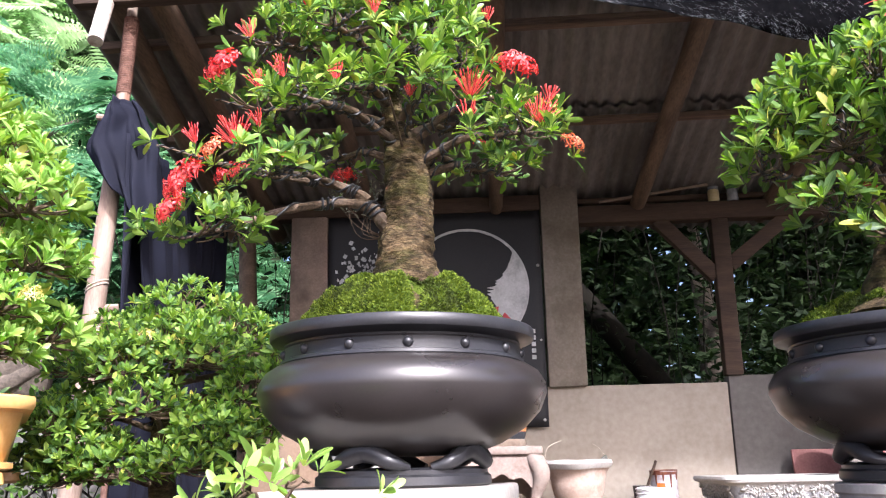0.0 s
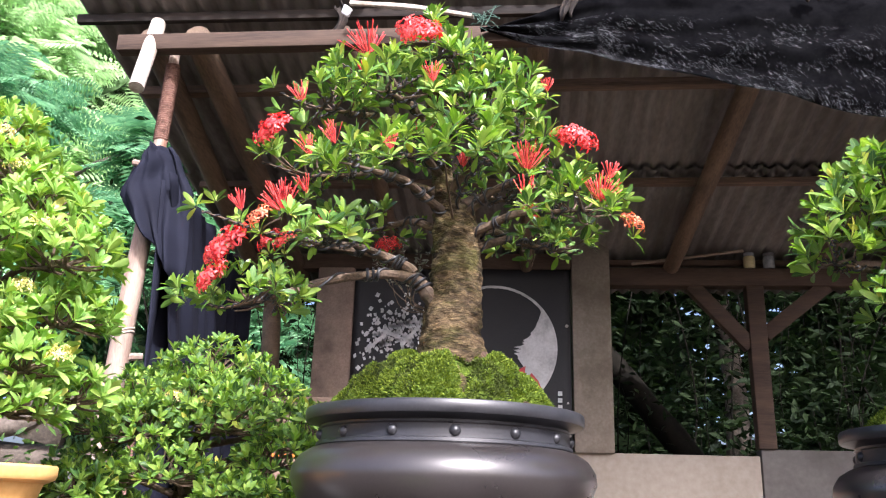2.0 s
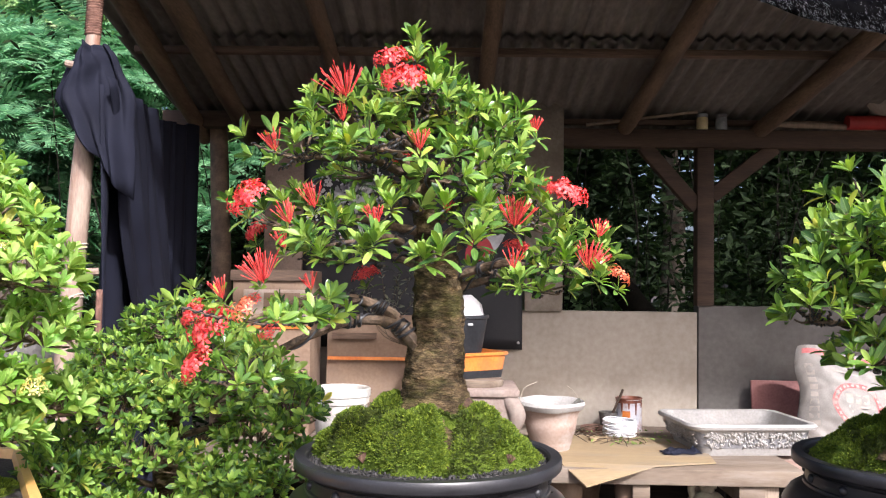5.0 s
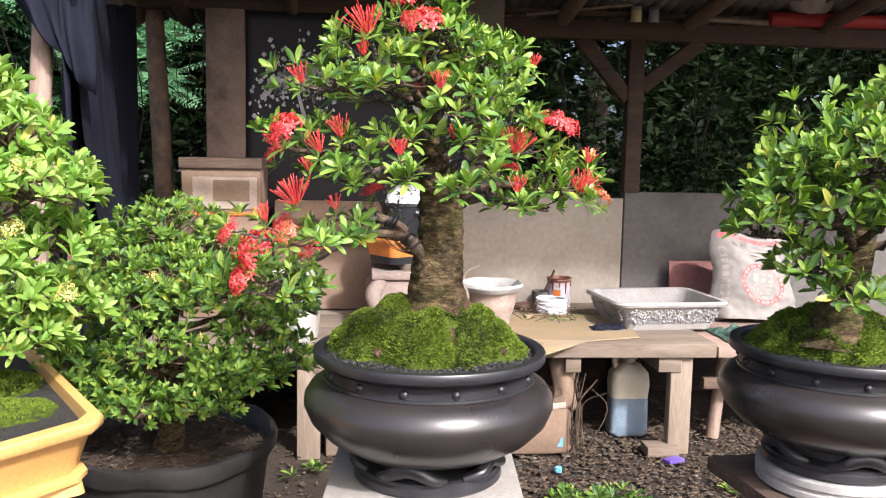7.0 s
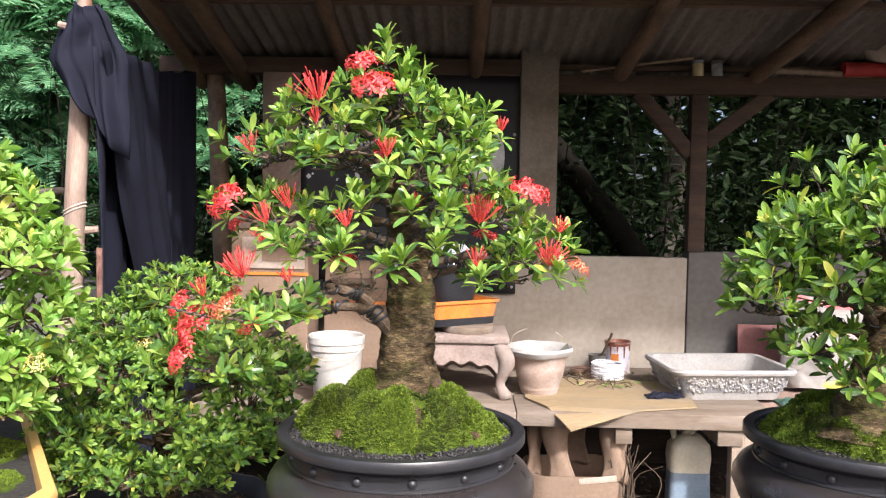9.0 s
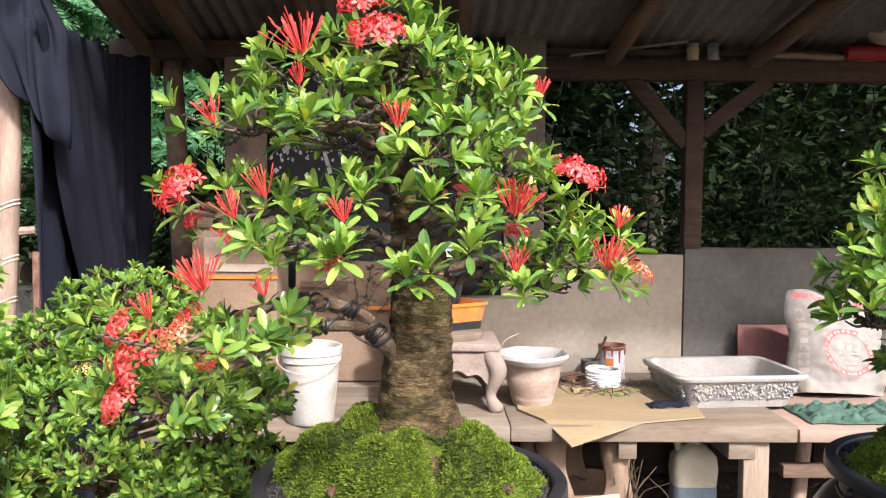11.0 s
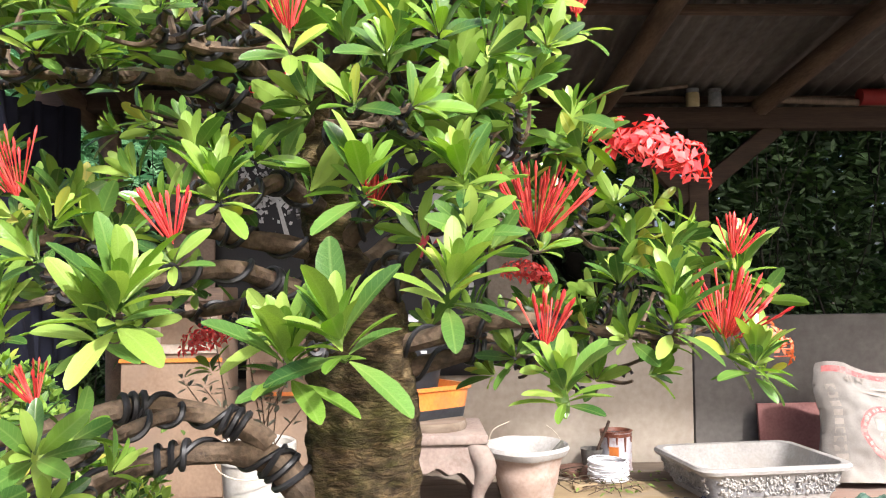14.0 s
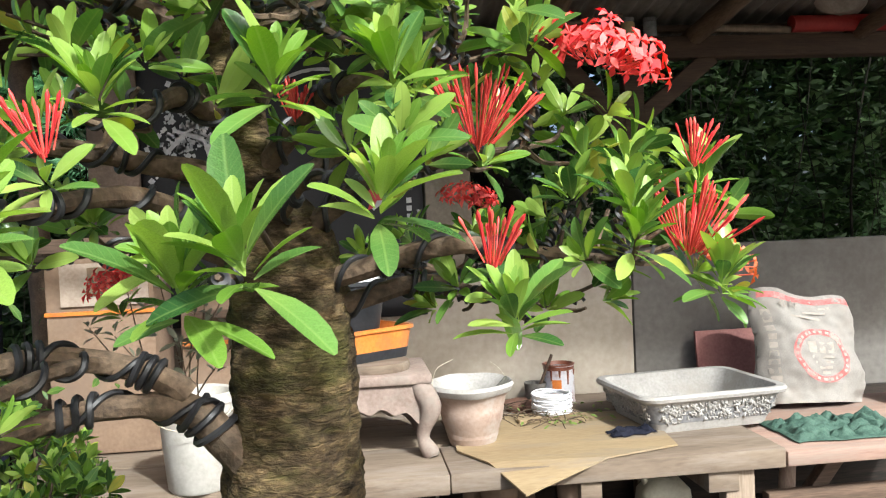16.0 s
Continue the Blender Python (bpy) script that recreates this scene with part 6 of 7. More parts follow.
        far = [o for o in out if id(o) not in ids]
        protos = []
        for kname in kinds:
            me = cloud("leaf", leaf_t, [Matrix()])
            me.materials.append(MATS[kname])
            protos.append(me)
        for m, k in near:
            ob = new("leaf", protos[k])
            ob.parent = min(limbs, key=lambda q: (q[0] - m.translation).length)[1]
            ob.matrix_basis = m
    else:
        far = out
    part("foliage", cloud("foliage", leaf_t, [o[0] for o in far], [o[1] for o in far]), list(kinds), t, "dense glossy green leaves")["kind"] = "stuff"
    return t


# main bonsai: trunk, pads and flowers
MAIN_TRUNK = [(-.070, 1.235, .955, .112), (-.072, 1.235, .985, .086), (-.077, 1.235, 1.02, .066), (-.079, 1.235, 1.06, .0565), (-.078, 1.233, 1.10, .0500), (-.074, 1.230, 1.15, .0435), (-.072, 1.228, 1.19, .0415),
              (-.073, 1.226, 1.235, .0405), (-.078, 1.224, 1.275, .0395), (-.086, 1.219, 1.305, .030), (-.096, 1.212, 1.34, .019), (-.106, 1.20, 1.43, .0145), (-.118, 1.175, 1.52, .010), (-.118, 1.155, 1.58, .006)]
CROWN_TOP = [
    (-.120, 1.150, 1.570, .075, .075, .050, 14, 1.53),
    (-.070, 1.130, 1.525, .075, .070, .050, 15, 1.50),
    (-.215, 1.110, 1.500, .075, .070, .050, 16, 1.46),
    (.000, 1.150, 1.495, .070, .070, .050, 15, 1.45),
    (.045, 1.140, 1.465, .045, .050, .030, 7, 1.42),
    (-.290, 1.085, 1.450, .080, .070, .045, 16, 1.42),
    (-.175, 1.045, 1.460, .080, .050, .045, 14, 1.42),
]
CROWN_MIDDLE = [
    (-.310, 1.120, 1.345, .095, .085, .045, 17, 1.33),
    (-.150, 1.085, 1.360, .055, .045, .030, 5, 1.36),
    (-.050, 1.070, 1.420, .070, .055, .045, 12, 1.40),
    (.030, 1.110, 1.400, .060, .060, .035, 8, 1.33),
    (.075, 1.125, 1.350, .075, .070, .040, 13, 1.28),
    (.135, 1.120, 1.282, .068, .065, .045, 17, 1.25),
]
CROWN_LOW = [
    (-.340, .990, 1.205, .095, .090, .050, 22, 1.155),
    (-.385, 1.050, 1.105, .105, .095, .040, 24, 1.150),
    (-.215, 1.005, 1.310, .085, .045, .030, 7, 1.29),
    (-.070, .950, 1.285, .025, .025, .015, 1, 1.27),
    (-.015, 1.025, 1.320, .030, .030, .020, 2, 1.29),
    (-.255, 1.040, 1.200, .060, .060, .035, 9, 1.165),
]
CROWN_BACK = [
    (.090, 1.230, 1.245, .080, .070, .030, 9, 1.23),
    (-.190, 1.290, 1.450, .110, .090, .045, 13, 1.34),
    (-.030, 1.280, 1.455, .100, .090, .045, 12, 1.36),
    (.020, 1.310, 1.365, .110, .090, .035, 11, 1.31),
    (-.230, 1.260, 1.290, .100, .080, .030, 8, 1.26),
    (.045, 1.270, 1.265, .080, .080, .030, 7, 1.25),
]
MAIN_PADS = CROWN_TOP + CROWN_MIDDLE + CROWN_LOW + CROWN_BACK
# flowers: x, y, z, radius, kind (0 open, 1 in bud, 2 coral, 3 sparse buds)
FLOWERS = [(-.146, 1.102, 1.586, .029, 0), (-.126, 1.052, 1.543, .037, 0), (-.217, 1.074, 1.545, .034, 1), (-.322, 1.080, 1.452, .026, 3), (-.219, 1.085, 1.495, .020, 3), (-.097, 1.006, 1.440, .022, 3),
           (-.346, 1.020, 1.360, .034, 0), (-.256, 1.052, 1.364, .028, 3), (-.290, 1.040, 1.338, .026, 3), (-.332, 1.050, 1.258, .032, 1), (-.394, 1.012, 1.170, .038, 0), (-.335, .972, 1.198, .024, 2),
           (.124, 1.116, 1.381, .037, 0), (.048, 1.114, 1.348, .031, 1), (.043, 1.060, 1.273, .025, 3), (.160, 1.084, 1.279, .028, 1), (.215, 1.165, 1.254, .024, 2)]
FLOWERS2 = [(.080, 1.140, 1.488, .018, 3), (-.159, 1.016, 1.332, .022, 3), (-.38, 1.22, 1.32, .024, 0), (.06, 1.25, 1.30, .022, 0), (-.20, 1.28, 1.25, .024, 0), (.178, 1.12, 1.322, .020, 3), (-.06, 1.16, 1.36, .018, 3), (-.445, 1.10, 1.185, .026, 0), (-.13, 1.19, 1.44, .02, 0),
            (-.31, 1.11, 1.30, .022, 3), (-.265, 1.10, 1.235, .02, 3), (-.30, .99, 1.165, .018, 0), (-.355, 1.09, 1.20, .020, 0), (-.412, 1.01, 1.118, .030, 0), (-.37, .985, 1.225, .022, 3)]
bonsai = grow("bonsai_tree", "flowering bonsai, thick bark trunk, wired branches and red flower heads", (PX, 1.2, .972), MAIN_TRUNK, MAIN_PADS,
              .0275, (9, 13), .56, 7, ("leaf_young", "leaf_mature", "leaf_yellow"), single=290, gap=.0240, dens=1.8, flat=1.0, twig=.0017, avoid=[f[:4] for f in FLOWERS + FLOWERS2],
              gnarled=True,
              via={18: ((-.185, 1.197, 1.209, .0060), (-.205, 1.170, 1.214, .0052), (-.230, 1.110, 1.206, .0040)),
                   13: ((-.142, 1.204, 1.186, .0090), (-.152, 1.202, 1.196, .0088), (-.180, 1.198, 1.209, .0082), (-.225, 1.185, 1.219, .0074), (-.262, 1.150, 1.215, .0064), (-.300, 1.10, 1.208, .0052)),
                   14: ((-.082, 1.222, 1.112, .0200), (-.110, 1.210, 1.142, .0140), (-.138, 1.205, 1.174, .0112), (-.177, 1.200, 1.182, .0084), (-.224, 1.188, 1.178, .0074), (-.280, 1.150, 1.156, .0070), (-.345, 1.11, 1.122, .0055))},
              extra=((-.062, .886, 1.284), (-.084, .905, 1.274), (-.018, .948, 1.302), (-.150, .906, 1.296), (-.166, .930, 1.288), (-.059, 1.000, 1.355), (-.008, 1.008, 1.360), (-.140, 1.030, 1.355), (.006, 1.050, 1.362),
                     (.049, 1.036, 1.244), (.194, 1.146, 1.312), (.175, 1.080, 1.254), (.120, 1.062, 1.280), (-.253, 1.000, 1.305), (-.235, .985, 1.285), (-.20, .99, 1.440), (-.114, 1.145, 1.634)))
for a, s in ((-.45, .75), (-2.6, .55), (3.6, .7)):
    cx, cy = -.074 + .040 * math.cos(a), 1.235 + .040 * math.sin(a)
    bm = bmesh.new()
    tube(bm, smooth_path([(cx - .006 * math.cos(a), cy - .006 * math.sin(a), 1.055, .010 * s), (cx + .012 * math.cos(a), cy + .012 * math.sin(a), 1.045, .019 * s), (cx + .035 * math.cos(a), cy + .035 * math.sin(a), 1.012, .020 * s), (cx + .07 * math.cos(a), cy + .07 * math.sin(a), .985, .015 * s), (cx + .10 * math.cos(a), cy + .10 * math.sin(a), .958, .010 * s)], 6), 12, .25, True, 60)
    part("root", bm, "bark_red", bonsai, "reddish surface root")
bm = bmesh.new()
tube(bm, smooth_path([(-.077, 1.212, 1.062, .012), (-.074, 1.194, 1.040, .017), (-.071, 1.178, 1.012, .018), (-.069, 1.166, .985, .015), (-.068, 1.160, .960, .010)], 8), 20, .35, True, 55)
part("root", bm, "bark_red", bonsai, "reddish surface root")
rng = random.Random(77)
for x, y, z, r, k in FLOWERS + FLOWERS2:
    ax = Vector((.6 * (x + .09), .45 * (y - 1.25), .17 if x < 0 else .34)).normalized()
    x, y, z = Vector((x, y, z)) + ax * .010 + Vector((0, 0, .004))
    if k in (0, 2):
        me = open_flower((x, y, z), ax, r * 1.02, int(1500 * r) if k == 0 else 24, rng)
        part("flower_head", me, "petal_red" if k == 0 else "petal_coral", bonsai, "open red flower head" if k == 0 else "coral flower head")
    else:
        me = bud_flower((x, y, z), (ax.x * .5, -.15, .9), r * (1.22 if k == 1 else 1.1), 46 if k == 1 else 18, rng, 56 if k == 1 else 38)
        part("flower_head", me, "bud_red", bonsai, "cluster of long red buds")

# dry grey-leaved shoot on the shaded side
rng = random.Random(78)
bm = bmesh.new()
out = []
for k in range(9):
    a = Vector((-.165 + rng.uniform(-.02, .02), 1.29 + rng.uniform(-.02, .03), 1.16))
    e = a + Vector((rng.uniform(-.07, .05), rng.uniform(-.03, .03), rng.uniform(.04, .12)))
    tube(bm, smooth_path([(-.11, 1.26, 1.13, .0010), (*a, .0007), (*e, .0005)], 5), 5)
    for f in (.45, .7, .9, 1.0):
        out += rosette(a.lerp(e, f), (rng.gauss(0, .5), rng.gauss(0, .5), 1), .012, 4, rng, (30, 95), .9)
part("dry_shoot", bm, "bark_branch", bonsai)
part("dry_leaves", cloud("dry_leaves", LEAF_S, [o[0] for o in out]), "leaf_dry", bonsai, "small dull grey-green leaves")["kind"] = "stuff"

# right bonsai
RIGHT_TOP = [(.84, 1.20, 1.445, .09, .10, .05, 20, 1.40), (.73, 1.17, 1.365, .08, .09, .05, 20, 1.33), (.83, 1.10, 1.40, .10, .08, .05, 20, 1.34), (.615, 1.17, 1.322, .075, .08, .055, 22, 1.27), (.70, 1.10, 1.34, .09, .08, .06, 24, 1.25), (.555, 1.17, 1.265, .060, .08, .045, 18, 1.18), (.64, 1.12, 1.235, .07, .08, .055, 20, 1.16)]
RIGHT_MIDDLE = [(.74, 1.03, 1.25, .09, .07, .05, 20, 1.18), (.90, 1.15, 1.35, .11, .10, .07, 22, 1.25), (.92, 1.1, 1.22, .11, .1, .06, 20, 1.15), (.63, 1.17, 1.135, .065, .08, .040, 16, 1.1), (.69, 1.13, 1.085, .06, .06, .035, 10, 1.06), (.525, 1.16, 1.205, .050, .07, .035, 13, 1.14), (.75, 1.34, 1.37, .15, .10, .1, 24, 1.25)]
grow("bonsai_tree", "dense green bonsai with mossy roots in the second round pot", (.75, 1.22, .975),
     [(.735, 1.24, .945, .08), (.745, 1.25, 1.00, .05), (.765, 1.24, 1.10, .035), (.775, 1.23, 1.25, .026), (.785, 1.22, 1.38, .014), (.80, 1.22, 1.46, .007)],
     RIGHT_TOP + RIGHT_MIDDLE,
     .033, (9, 12), .62, 21, ("leaf_small_young", "leaf_small_mature", "leaf_yellow"), wired=True, gap=.026, dens=1.35, flat=1.1, twig=.0018)
rt = thing("flowering_branch", (.70, .95, 1.20), "arching twig with red bud clusters above the green bonsai", "branch")
bm = bmesh.new()
tube(bm, smooth_path([(.85, 1.05, 1.36, .005), (.78, .98, 1.46, .004), (.69, .93, 1.46, .003), (.655, .90, 1.44, .002)], 5), 6)
part("twig", bm, "bark_branch", rt)
rng = random.Random(15)
for p in ((.640, .90, 1.455), (.655, .92, 1.385)):
    part("flower_head", bud_flower(p, (-.7, -.4, -.1), .042, 34, rng, 62), "bud_red", rt)

# left bonsai with pale flowers in the yellow planter
LEFT_TOP = [(-1.04, 1.38, 1.53, .11, .10, .05, 24, 1.45), (-.96, 1.35, 1.43, .10, .10, .05, 24, 1.38), (-.89, 1.36, 1.345, .10, .10, .05, 26, 1.28), (-.80, 1.32, 1.25, .095, .10, .05, 26, 1.2), (-.93, 1.24, 1.26, .10, .09, .05, 24, 1.2), (-.80, 1.37, 1.14, .08, .10, .045, 22, 1.1), (-.92, 1.22, 1.12, .10, .09, .05, 24, 1.08)]
LEFT_MIDDLE = [(-.83, 1.30, 1.04, .07, .08, .04, 16, 1.02), (-1.05, 1.18, 1.35, .11, .10, .05, 24, 1.3), (-1.06, 1.15, 1.18, .11, .10, .05, 24, 1.1), (-1.0, 1.06, 1.0, .09, .07, .05, 14, 1.0), (-1.18, 1.3, 1.3, .12, .12, .12, 26, 1.25), (-1.0, 1.5, 1.2, .12, .1, .1, 22, 1.15), (-.86, 1.31, .965, .085, .08, .040, 20, .96), (-.97, 1.24, .955, .09, .08, .045, 20, .95), (-.80, 1.42, 1.00, .07, .08, .04, 16, .98)]
left = grow("bonsai_tree", "sunlit pale green bonsai with creamy yellow flowers in the yellow planter", (-1.05, 1.42, .84),
     [(-1.10, 1.42, .83, .042), (-1.10, 1.42, .90, .034), (-1.08, 1.43, 1.05, .028), (-1.05, 1.42, 1.25, .024), (-1.06, 1.42, 1.45, .012), (-1.06, 1.42, 1.56, .006)],
     [(p[0] - .028, *p[1:]) for p in LEFT_TOP + LEFT_MIDDLE],
     .0345, (10, 13), .66, 33, ("leaf_pale", "leaf_small_young", "leaf_yellow"), wired=False, gap=.0275, dens=1.8, flat=1.3)
rng = random.Random(41)
for x, y, z in ((-.98, 1.28, 1.50), (-.93, 1.28, 1.43), (-1.0, 1.2, 1.30), (-.96, 1.16, 1.25), (-.87, 1.26, 1.18), (-.78, 1.27, 1.06), (-1.0, 1.0, 1.03), (-.97, 1.0, .985), (-.93, 1.15, 1.10), (-.84, 1.24, 1.30)):
    part("flower_head", open_flower((x, y, z), (.2, -.5, .8), .026, 22, rng), "petal_yellow", left, "creamy yellow flower head")

# round shrub
SHRUB_TOP = [(-0.73, 1.9, 1.12, 0.15, 0.14, 0.07, 50, 1.08), (-0.6, 1.82, 1.045, 0.13, 0.12, 0.06, 42, 1), (-0.84, 1.82, 1.035, 0.12, 0.13, 0.06, 42, 1), (-0.7, 1.72, 1.015, 0.14, 0.1, 0.06, 44, 1), (-0.47, 1.8, 0.965, 0.09, 0.11, 0.06, 32, 0.93), (-0.92, 1.75, 0.98, 0.09, 0.1, 0.05, 30, 0.92), (-0.6, 1.66, 0.98, 0.11, 0.08, 0.05, 34, 0.92), (-0.78, 1.64, 0.96, 0.1, 0.08, 0.05, 34, 0.9)]
SHRUB_MIDDLE = [(-0.48, 1.68, 0.9, 0.09, 0.08, 0.05, 28, 0.85), (-0.9, 1.68, 0.86, 0.09, 0.09, 0.05, 30, 0.82), (-0.7, 1.6, 0.87, 0.11, 0.07, 0.045, 32, 0.82), (-0.82, 1.6, 0.775, 0.1, 0.08, 0.045, 30, 0.74), (-0.54, 1.6, 0.81, 0.09, 0.07, 0.045, 26, 0.76), (-0.93, 1.66, 0.76, 0.06, 0.08, 0.04, 18, 0.72), (-0.87, 1.57, 0.83, 0.07, 0.06, 0.04, 20, 0.76), (-0.4, 1.7, 0.95, 0.06, 0.08, 0.05, 18, 0.88)]
SHRUB_LOW = [(-0.4, 1.66, 0.83, 0.07, 0.07, 0.05, 20, 0.8), (-.72, 1.575, .735, .10, .07, .035, 28, .70), (-.59, 1.575, .745, .09, .07, .035, 26, .70), (-.85, 1.60, .725, .09, .07, .035, 22, .70), (-.50, 1.62, .80, .09, .07, .05, 26, .76)]
shrub = grow("shrub", "clipped bushy shrub with tiny glossy leaves in a nursery pot", (-.70, 1.72, .59),
     [(-.70, 1.71, .58, .04), (-.69, 1.72, .68, .03), (-.71, 1.74, .80, .026), (-.70, 1.78, .95, .018), (-.71, 1.82, 1.08, .01), (-.72, 1.85, 1.17, .006)],
     SHRUB_TOP + SHRUB_MIDDLE + SHRUB_LOW,
     .0255, (10, 13), .58, 51, ("leaf_small_young", "leaf_small_mature", "leaf_yellow"), wired=False, gap=.0235, dens=2.0, flat=1.2, leaf_t=LEAF_S, bark="bark", twig=.002)
rng = random.Random(42)
for x, y, z in ((-.652, 1.655, 1.02), (-.715, 1.64, 1.035), (-.80, 1.66, .99)):
    part("flower_head", open_flower((x, y, z), (.1, -.5, .8), .022, 20, rng), "petal_yellow", shrub, "creamy yellow flower head")

# low variegated seedling in front
grow("seedling", "young pale-leaved seedling with long narrow leaves close to the pedestal", (-.20, .80, .0),
     [(-.19, .80, 0, .010), (-.19, .80, .3, .008), (-.19, .79, .60, .006), (-.185, .78, .70, .004)],
     [(-.20, .76, .718, .045, .04, .022, 7, .66), (-.14, .77, .728, .03, .03, .02, 4, .66), (-.23, .76, .685, .045, .04, .025, 6, .62), (-.058, .76, .702, .008, .008, .006, 1, .62)],
     .034, (5, 7), .8, 61, ("leaf_pale", "leaf_young", "leaf_yellow"), wired=False, gap=.025, bark="bark_branch", twig=.0015)

# weeds on the ground
rng = random.Random(71)
for n_, (x, y) in enumerate(((.64, 2.72), (.78, 2.66), (.52, 2.66), (-.42, 3.0), (1.27, 2.78))):
    out = []
    for k in range(9 if n_ < 3 else 4):
        out += rosette((x + rng.gauss(0, .06), y + rng.gauss(0, .05), .01 + rng.random() * .03), (rng.gauss(0, .2), rng.gauss(0, .2), 1), .05, 8, rng, (25, 85), .3)
    tagged(part("weed", cloud("weed", LEAF, [o[0] for o in out], [o[1] for o in out]), ["leaf_small_young", "leaf_small_mature", "leaf_yellow"]), "low green weed growing from the bare earth", "weed", kind="stuff")

# leafy creeper lying over the front edge of the roof
rng = random.Random(72)
out = []
for k in range(60):
    x = rng.uniform(-.95, .12)
    out += rosette((x, 2.50 + rng.uniform(-.03, .18), 2.585 + rng.uniform(-.01, .05)), (rng.gauss(0, .4), rng.gauss(-.3, .3), 1), .085, 6, rng, (20, 95), .6)
tagged(part("roof_creeper", cloud("roof_creeper", LEAF_S, [o[0] for o in out], [o[1] for o in out]), ["leaf_pale", "leaf_small_young", "leaf_yellow"]), "bright green creeper lying on the roof edge", "creeper")

# ---- greenery behind the shelter ----
rng = random.Random(90)
LONG = leaf_shape(1.0, .42, rows=4, blunt=False)
def thicket(name, x0, x1, y0, y1, z0, z1, n, stems, size, mat, label, group):
    t = thing(name, (.5 * (x0 + x1), .5 * (y0 + y1), 0), label, "bush", group)
    bm = bmesh.new()
    st_ = []
    for i in range(stems):
        x, y = rng.uniform(x0, x1), rng.uniform(y0, y1)
        dx = rng.uniform(-.5, .5)
        r = rng.choice((.003, .004, .006, .010))
        p = smooth_path([(x, y, 0, r), (x + dx * .4 + rng.gauss(0, .10), y, z1 * .3, r * .9), (x + dx * .6 + rng.gauss(0, .14), y + rng.gauss(0, .1), z1 * .6, r * .7), (x + dx * 1.4, y + rng.uniform(-.3, .3), z1, r * .4)], 5)
        tube(bm, p, 6, .1)
        st_.append(p)
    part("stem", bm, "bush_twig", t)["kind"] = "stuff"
    mats = []
    for i in range(n):
        p = rng.choice(rng.choice(st_))
        c = Vector(p[:3]) + Vector((rng.gauss(0, .30), rng.gauss(0, .25), rng.gauss(0, .25)))
        c.z = max(.05, c.z)
        s = size * rng.uniform(.6, 1.4)
        mats.append(Matrix.Translation(c) @ Euler((rng.gauss(-.3, .5), rng.gauss(0, .7), rng.uniform(0, 6.28))).to_matrix().to_4x4() @ Matrix.Scale(s, 4))
    part("foliage", cloud("foliage", LONG, mats), mat, t, "narrow dark green leaves")["kind"] = "stuff"


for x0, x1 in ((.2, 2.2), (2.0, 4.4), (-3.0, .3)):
    thicket("bush", x0, x1, 4.9, 6.0, 0, 2.6, 4200, 16, .060, "bush_leaf_mid", "thicket behind the open shelter wall, shade painted into its dark leaves", "bushes behind the shelter")
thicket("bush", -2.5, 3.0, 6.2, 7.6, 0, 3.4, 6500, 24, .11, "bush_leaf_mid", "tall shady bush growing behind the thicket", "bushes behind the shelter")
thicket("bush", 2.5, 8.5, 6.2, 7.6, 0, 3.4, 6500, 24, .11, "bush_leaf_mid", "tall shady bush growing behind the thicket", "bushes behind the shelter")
# Far bushes in the lighter leaf, painting in bright haze behind the thicket.
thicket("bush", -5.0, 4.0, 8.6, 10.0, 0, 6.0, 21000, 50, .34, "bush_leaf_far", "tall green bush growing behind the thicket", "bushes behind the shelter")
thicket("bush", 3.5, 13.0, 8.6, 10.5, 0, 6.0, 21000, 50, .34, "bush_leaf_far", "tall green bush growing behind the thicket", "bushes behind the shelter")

for x0, x1 in ((-3.4, -2.4), (-2.5, -1.55)):
    thicket("bush", x0, x1, 3.5, 3.85, 0, .80, 1800, 26, .055, "leaf_small_mature", "low green bush growing before the stone wall", "bushes before the wall")

lt = thing("leaning_tree", (.9, 5.3, 0), "dark leaning tree trunk among the bushes behind the wall", "tree")
bm = bmesh.new()
tube(bm, smooth_path([(1.993, 5.3, 0, .10), (1.117, 5.3, 1.115, .085), (0.652, 5.3, 1.707, .075), (-0.285, 5.35, 2.9, .05)], 8), 12, .15, True, 7)
part("trunk", bm, "bush_twig", lt)

# feathery tree leaves: one leaf is a stalk with paired leaflets
def feather():
    V, Fc = [], []
    for i in range(11):
        y = .12 + .08 * i
        L = .26 * math.sin(math.pi * (i + 1.5) / 13) + .05
        for s in (-1, 1):
            b = len(V)
            V += [(0, y, 0), (s * L * .5, y + .035, .01), (s * L, y + .02, -.03), (s * L * .5, y - .025, .01)]
            Fc.append((b, b + 1, b + 2, b + 3))
    b = len(V)
    V += [(-.006, 0, 0), (.006, 0, 0), (.003, 1, -.08), (-.003, 1, -.08)]
    Fc.append((b, b + 1, b + 2, b + 3))
    return np.array(V), np.array(Fc)


FEATHER = feather()


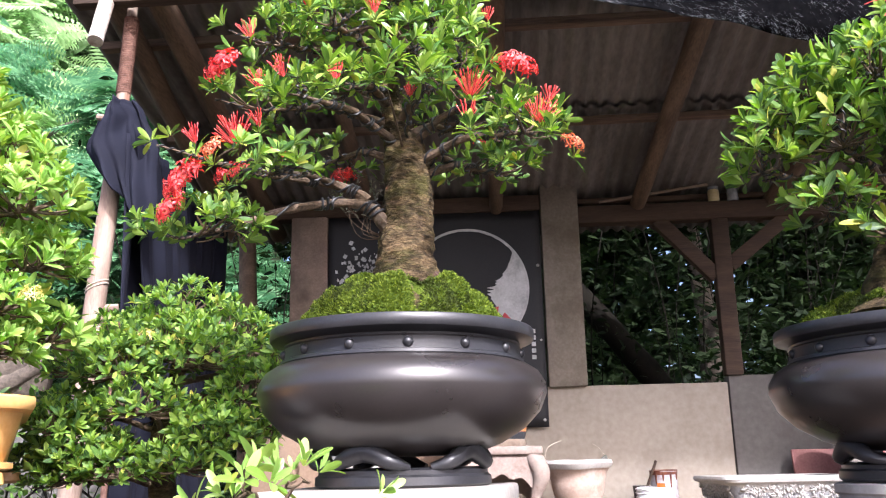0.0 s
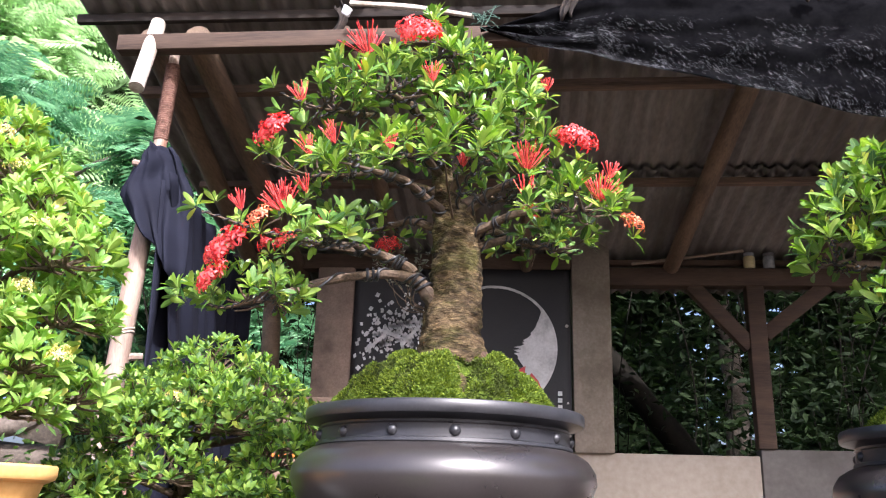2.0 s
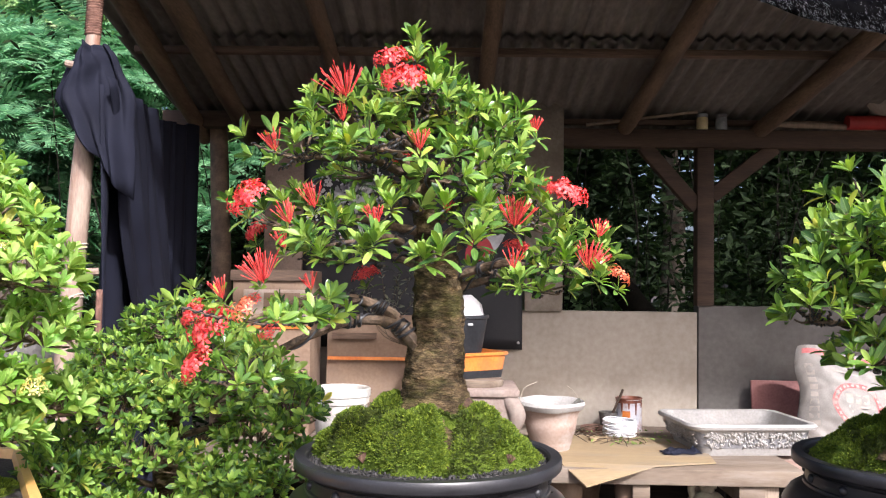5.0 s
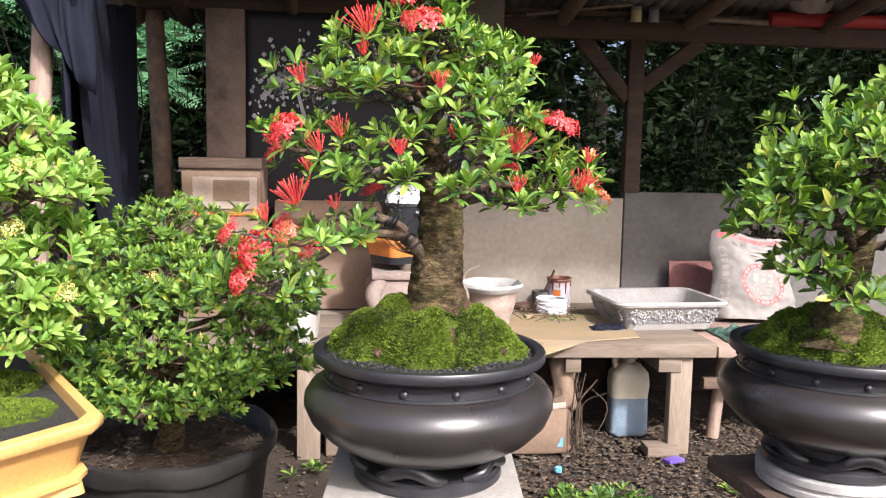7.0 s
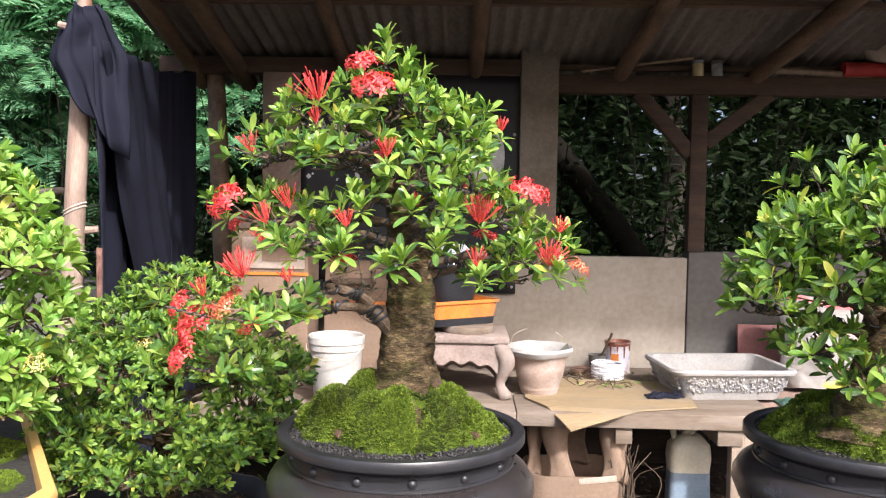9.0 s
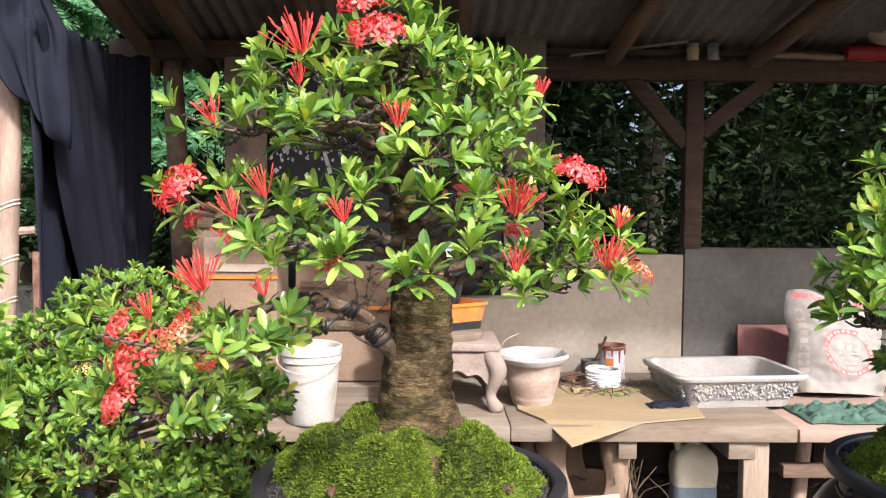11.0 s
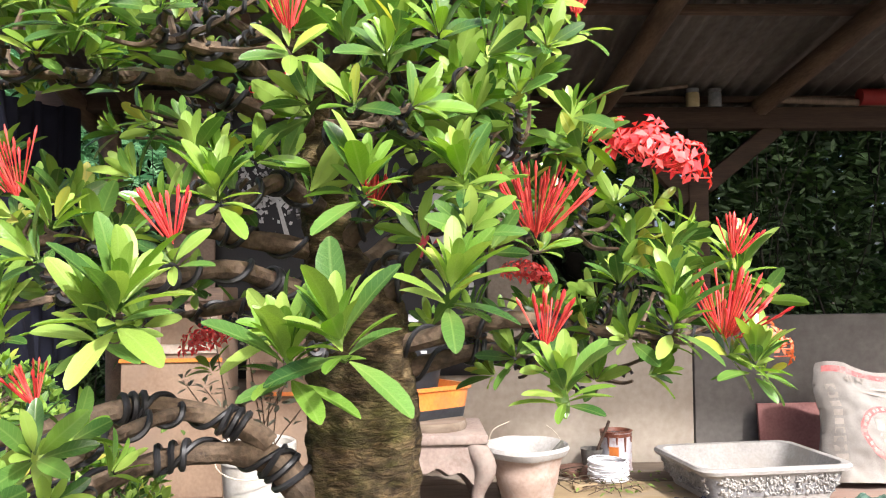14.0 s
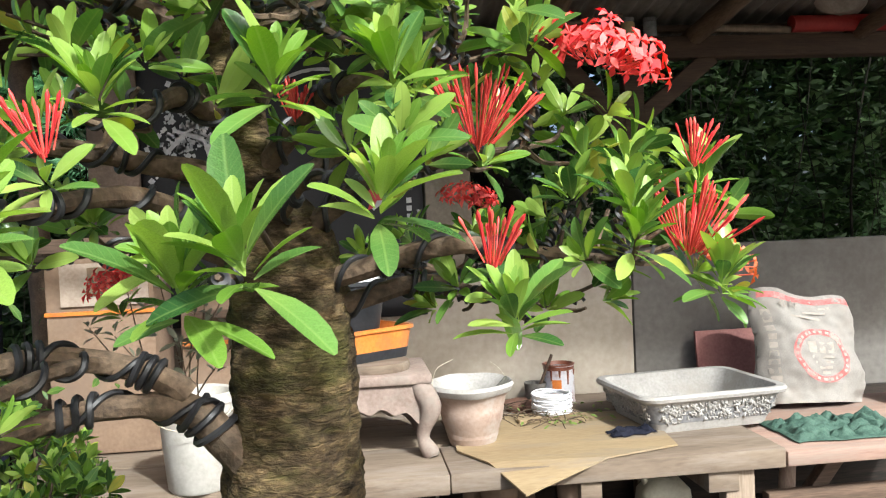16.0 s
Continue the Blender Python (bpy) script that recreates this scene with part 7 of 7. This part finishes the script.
def tree(name, base, height, crown, n, size, mat, seed, label, shape, group=""):
    """Tapered trunk, limbs towards lumps of the crown, and leaves round the lumps."""
    rng = random.Random(seed)
    t = thing(name, base, label, "tree", group)
    bx, by, bz = base
    bm = bmesh.new()
    tube(bm, smooth_path([(bx, by, bz, .13), (bx + .1, by, height * .3, .10), (bx - .05, by + .1, height * .6, .07), (bx, by, height * .95, .03)], 6), 10, .12)
    lumps = []
    for i in range(26):
        d = Vector((rng.gauss(0, 1), rng.gauss(0, 1), rng.gauss(0, 1))).normalized() * rng.uniform(.45, 1)
        c = Vector(crown[:3]) + Vector((d.x * crown[3], d.y * crown[3], d.z * crown[4]))
        lumps.append((c, rng.uniform(.28, .5) * crown[3] * .6))
        h = min(height * .9, max(height * .35, c.z - .5))
        tube(bm, smooth_path([(bx, by, h * .8, .05), (*(Vector((bx, by, h)).lerp(c, .5)), .03), (*c, .01)], 5), 6, .1)
    part("trunk", bm, "driftwood", t)
    mats = []
    for i in range(n):
        c, r = rng.choice(lumps)
        d = Vector((rng.gauss(0, 1), rng.gauss(0, 1), rng.gauss(0, .7))).normalized()
        p = c + d * r * rng.uniform(.3, 1.05)
        s = size * rng.uniform(.6, 1.3)
        mats.append(Matrix.Translation(p) @ Euler((rng.gauss(-.35, .35), rng.gauss(0, .4), math.atan2(d.y, d.x) - 1.57 + rng.gauss(0, .5))).to_matrix().to_4x4() @ Matrix.Scale(s, 4))
    part("crown", cloud("crown", shape, mats), mat, t)


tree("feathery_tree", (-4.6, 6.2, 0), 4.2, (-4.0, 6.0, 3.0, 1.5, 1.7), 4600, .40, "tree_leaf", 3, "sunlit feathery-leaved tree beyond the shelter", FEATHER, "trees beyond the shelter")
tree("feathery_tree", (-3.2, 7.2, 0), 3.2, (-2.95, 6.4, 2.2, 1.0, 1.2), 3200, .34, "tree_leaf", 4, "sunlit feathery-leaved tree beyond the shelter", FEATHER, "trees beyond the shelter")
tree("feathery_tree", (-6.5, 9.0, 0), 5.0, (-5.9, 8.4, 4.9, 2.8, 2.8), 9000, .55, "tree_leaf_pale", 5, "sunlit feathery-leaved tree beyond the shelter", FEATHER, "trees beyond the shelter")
# Crowns mostly out of view, placed to shade the thicket; leaves shade-darkened too.
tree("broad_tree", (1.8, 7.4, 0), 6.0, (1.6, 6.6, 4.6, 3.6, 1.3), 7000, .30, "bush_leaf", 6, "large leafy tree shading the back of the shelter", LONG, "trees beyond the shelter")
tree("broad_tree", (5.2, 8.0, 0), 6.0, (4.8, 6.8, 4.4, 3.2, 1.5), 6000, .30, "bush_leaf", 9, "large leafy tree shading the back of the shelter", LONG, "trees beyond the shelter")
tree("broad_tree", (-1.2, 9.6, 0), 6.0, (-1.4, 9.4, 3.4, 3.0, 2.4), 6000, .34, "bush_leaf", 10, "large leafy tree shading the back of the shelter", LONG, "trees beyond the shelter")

# old timber pile at the far left
rng = random.Random(14)
for pts in ([(-3.1, 4.1, 1.18, .05), (-2.6, 4.0, 1.15, .055), (-2.15, 3.95, 1.32, .035)], [(-3.0, 4.0, 1.38, .02), (-2.3, 4.0, 1.40, .02), (-1.95, 4.0, 1.42, .018)], [(-3.2, 4.2, 1.0, .07), (-2.6, 4.1, 1.02, .07), (-2.0, 4.1, 1.0, .06)]):
    bm = bmesh.new()
    tube(bm, smooth_path(pts, 8), 10, .25, True, 8)
    solo("old_branch", bm, "driftwood", "weathered grey branch on the timber pile", "branch", "old branches")
bm = boxes(((-2.5, 4.15, .48), (1.3, .3, .96)), bev=.03)
rough_up(bm, .03, 5)
solo("stone_wall_low", bm, "stone_grey", "low rough stone wall under the timber", "wall", kind="structure")
bm = boxes(((-2.42, 3.98, 1.22), (.34, .06, .26), (20, 12, 8)), bev=.02)
rough_up(bm, .02, 9)
solo("bark_slab", bm, "driftwood", "broken slab of old wood", "timber")
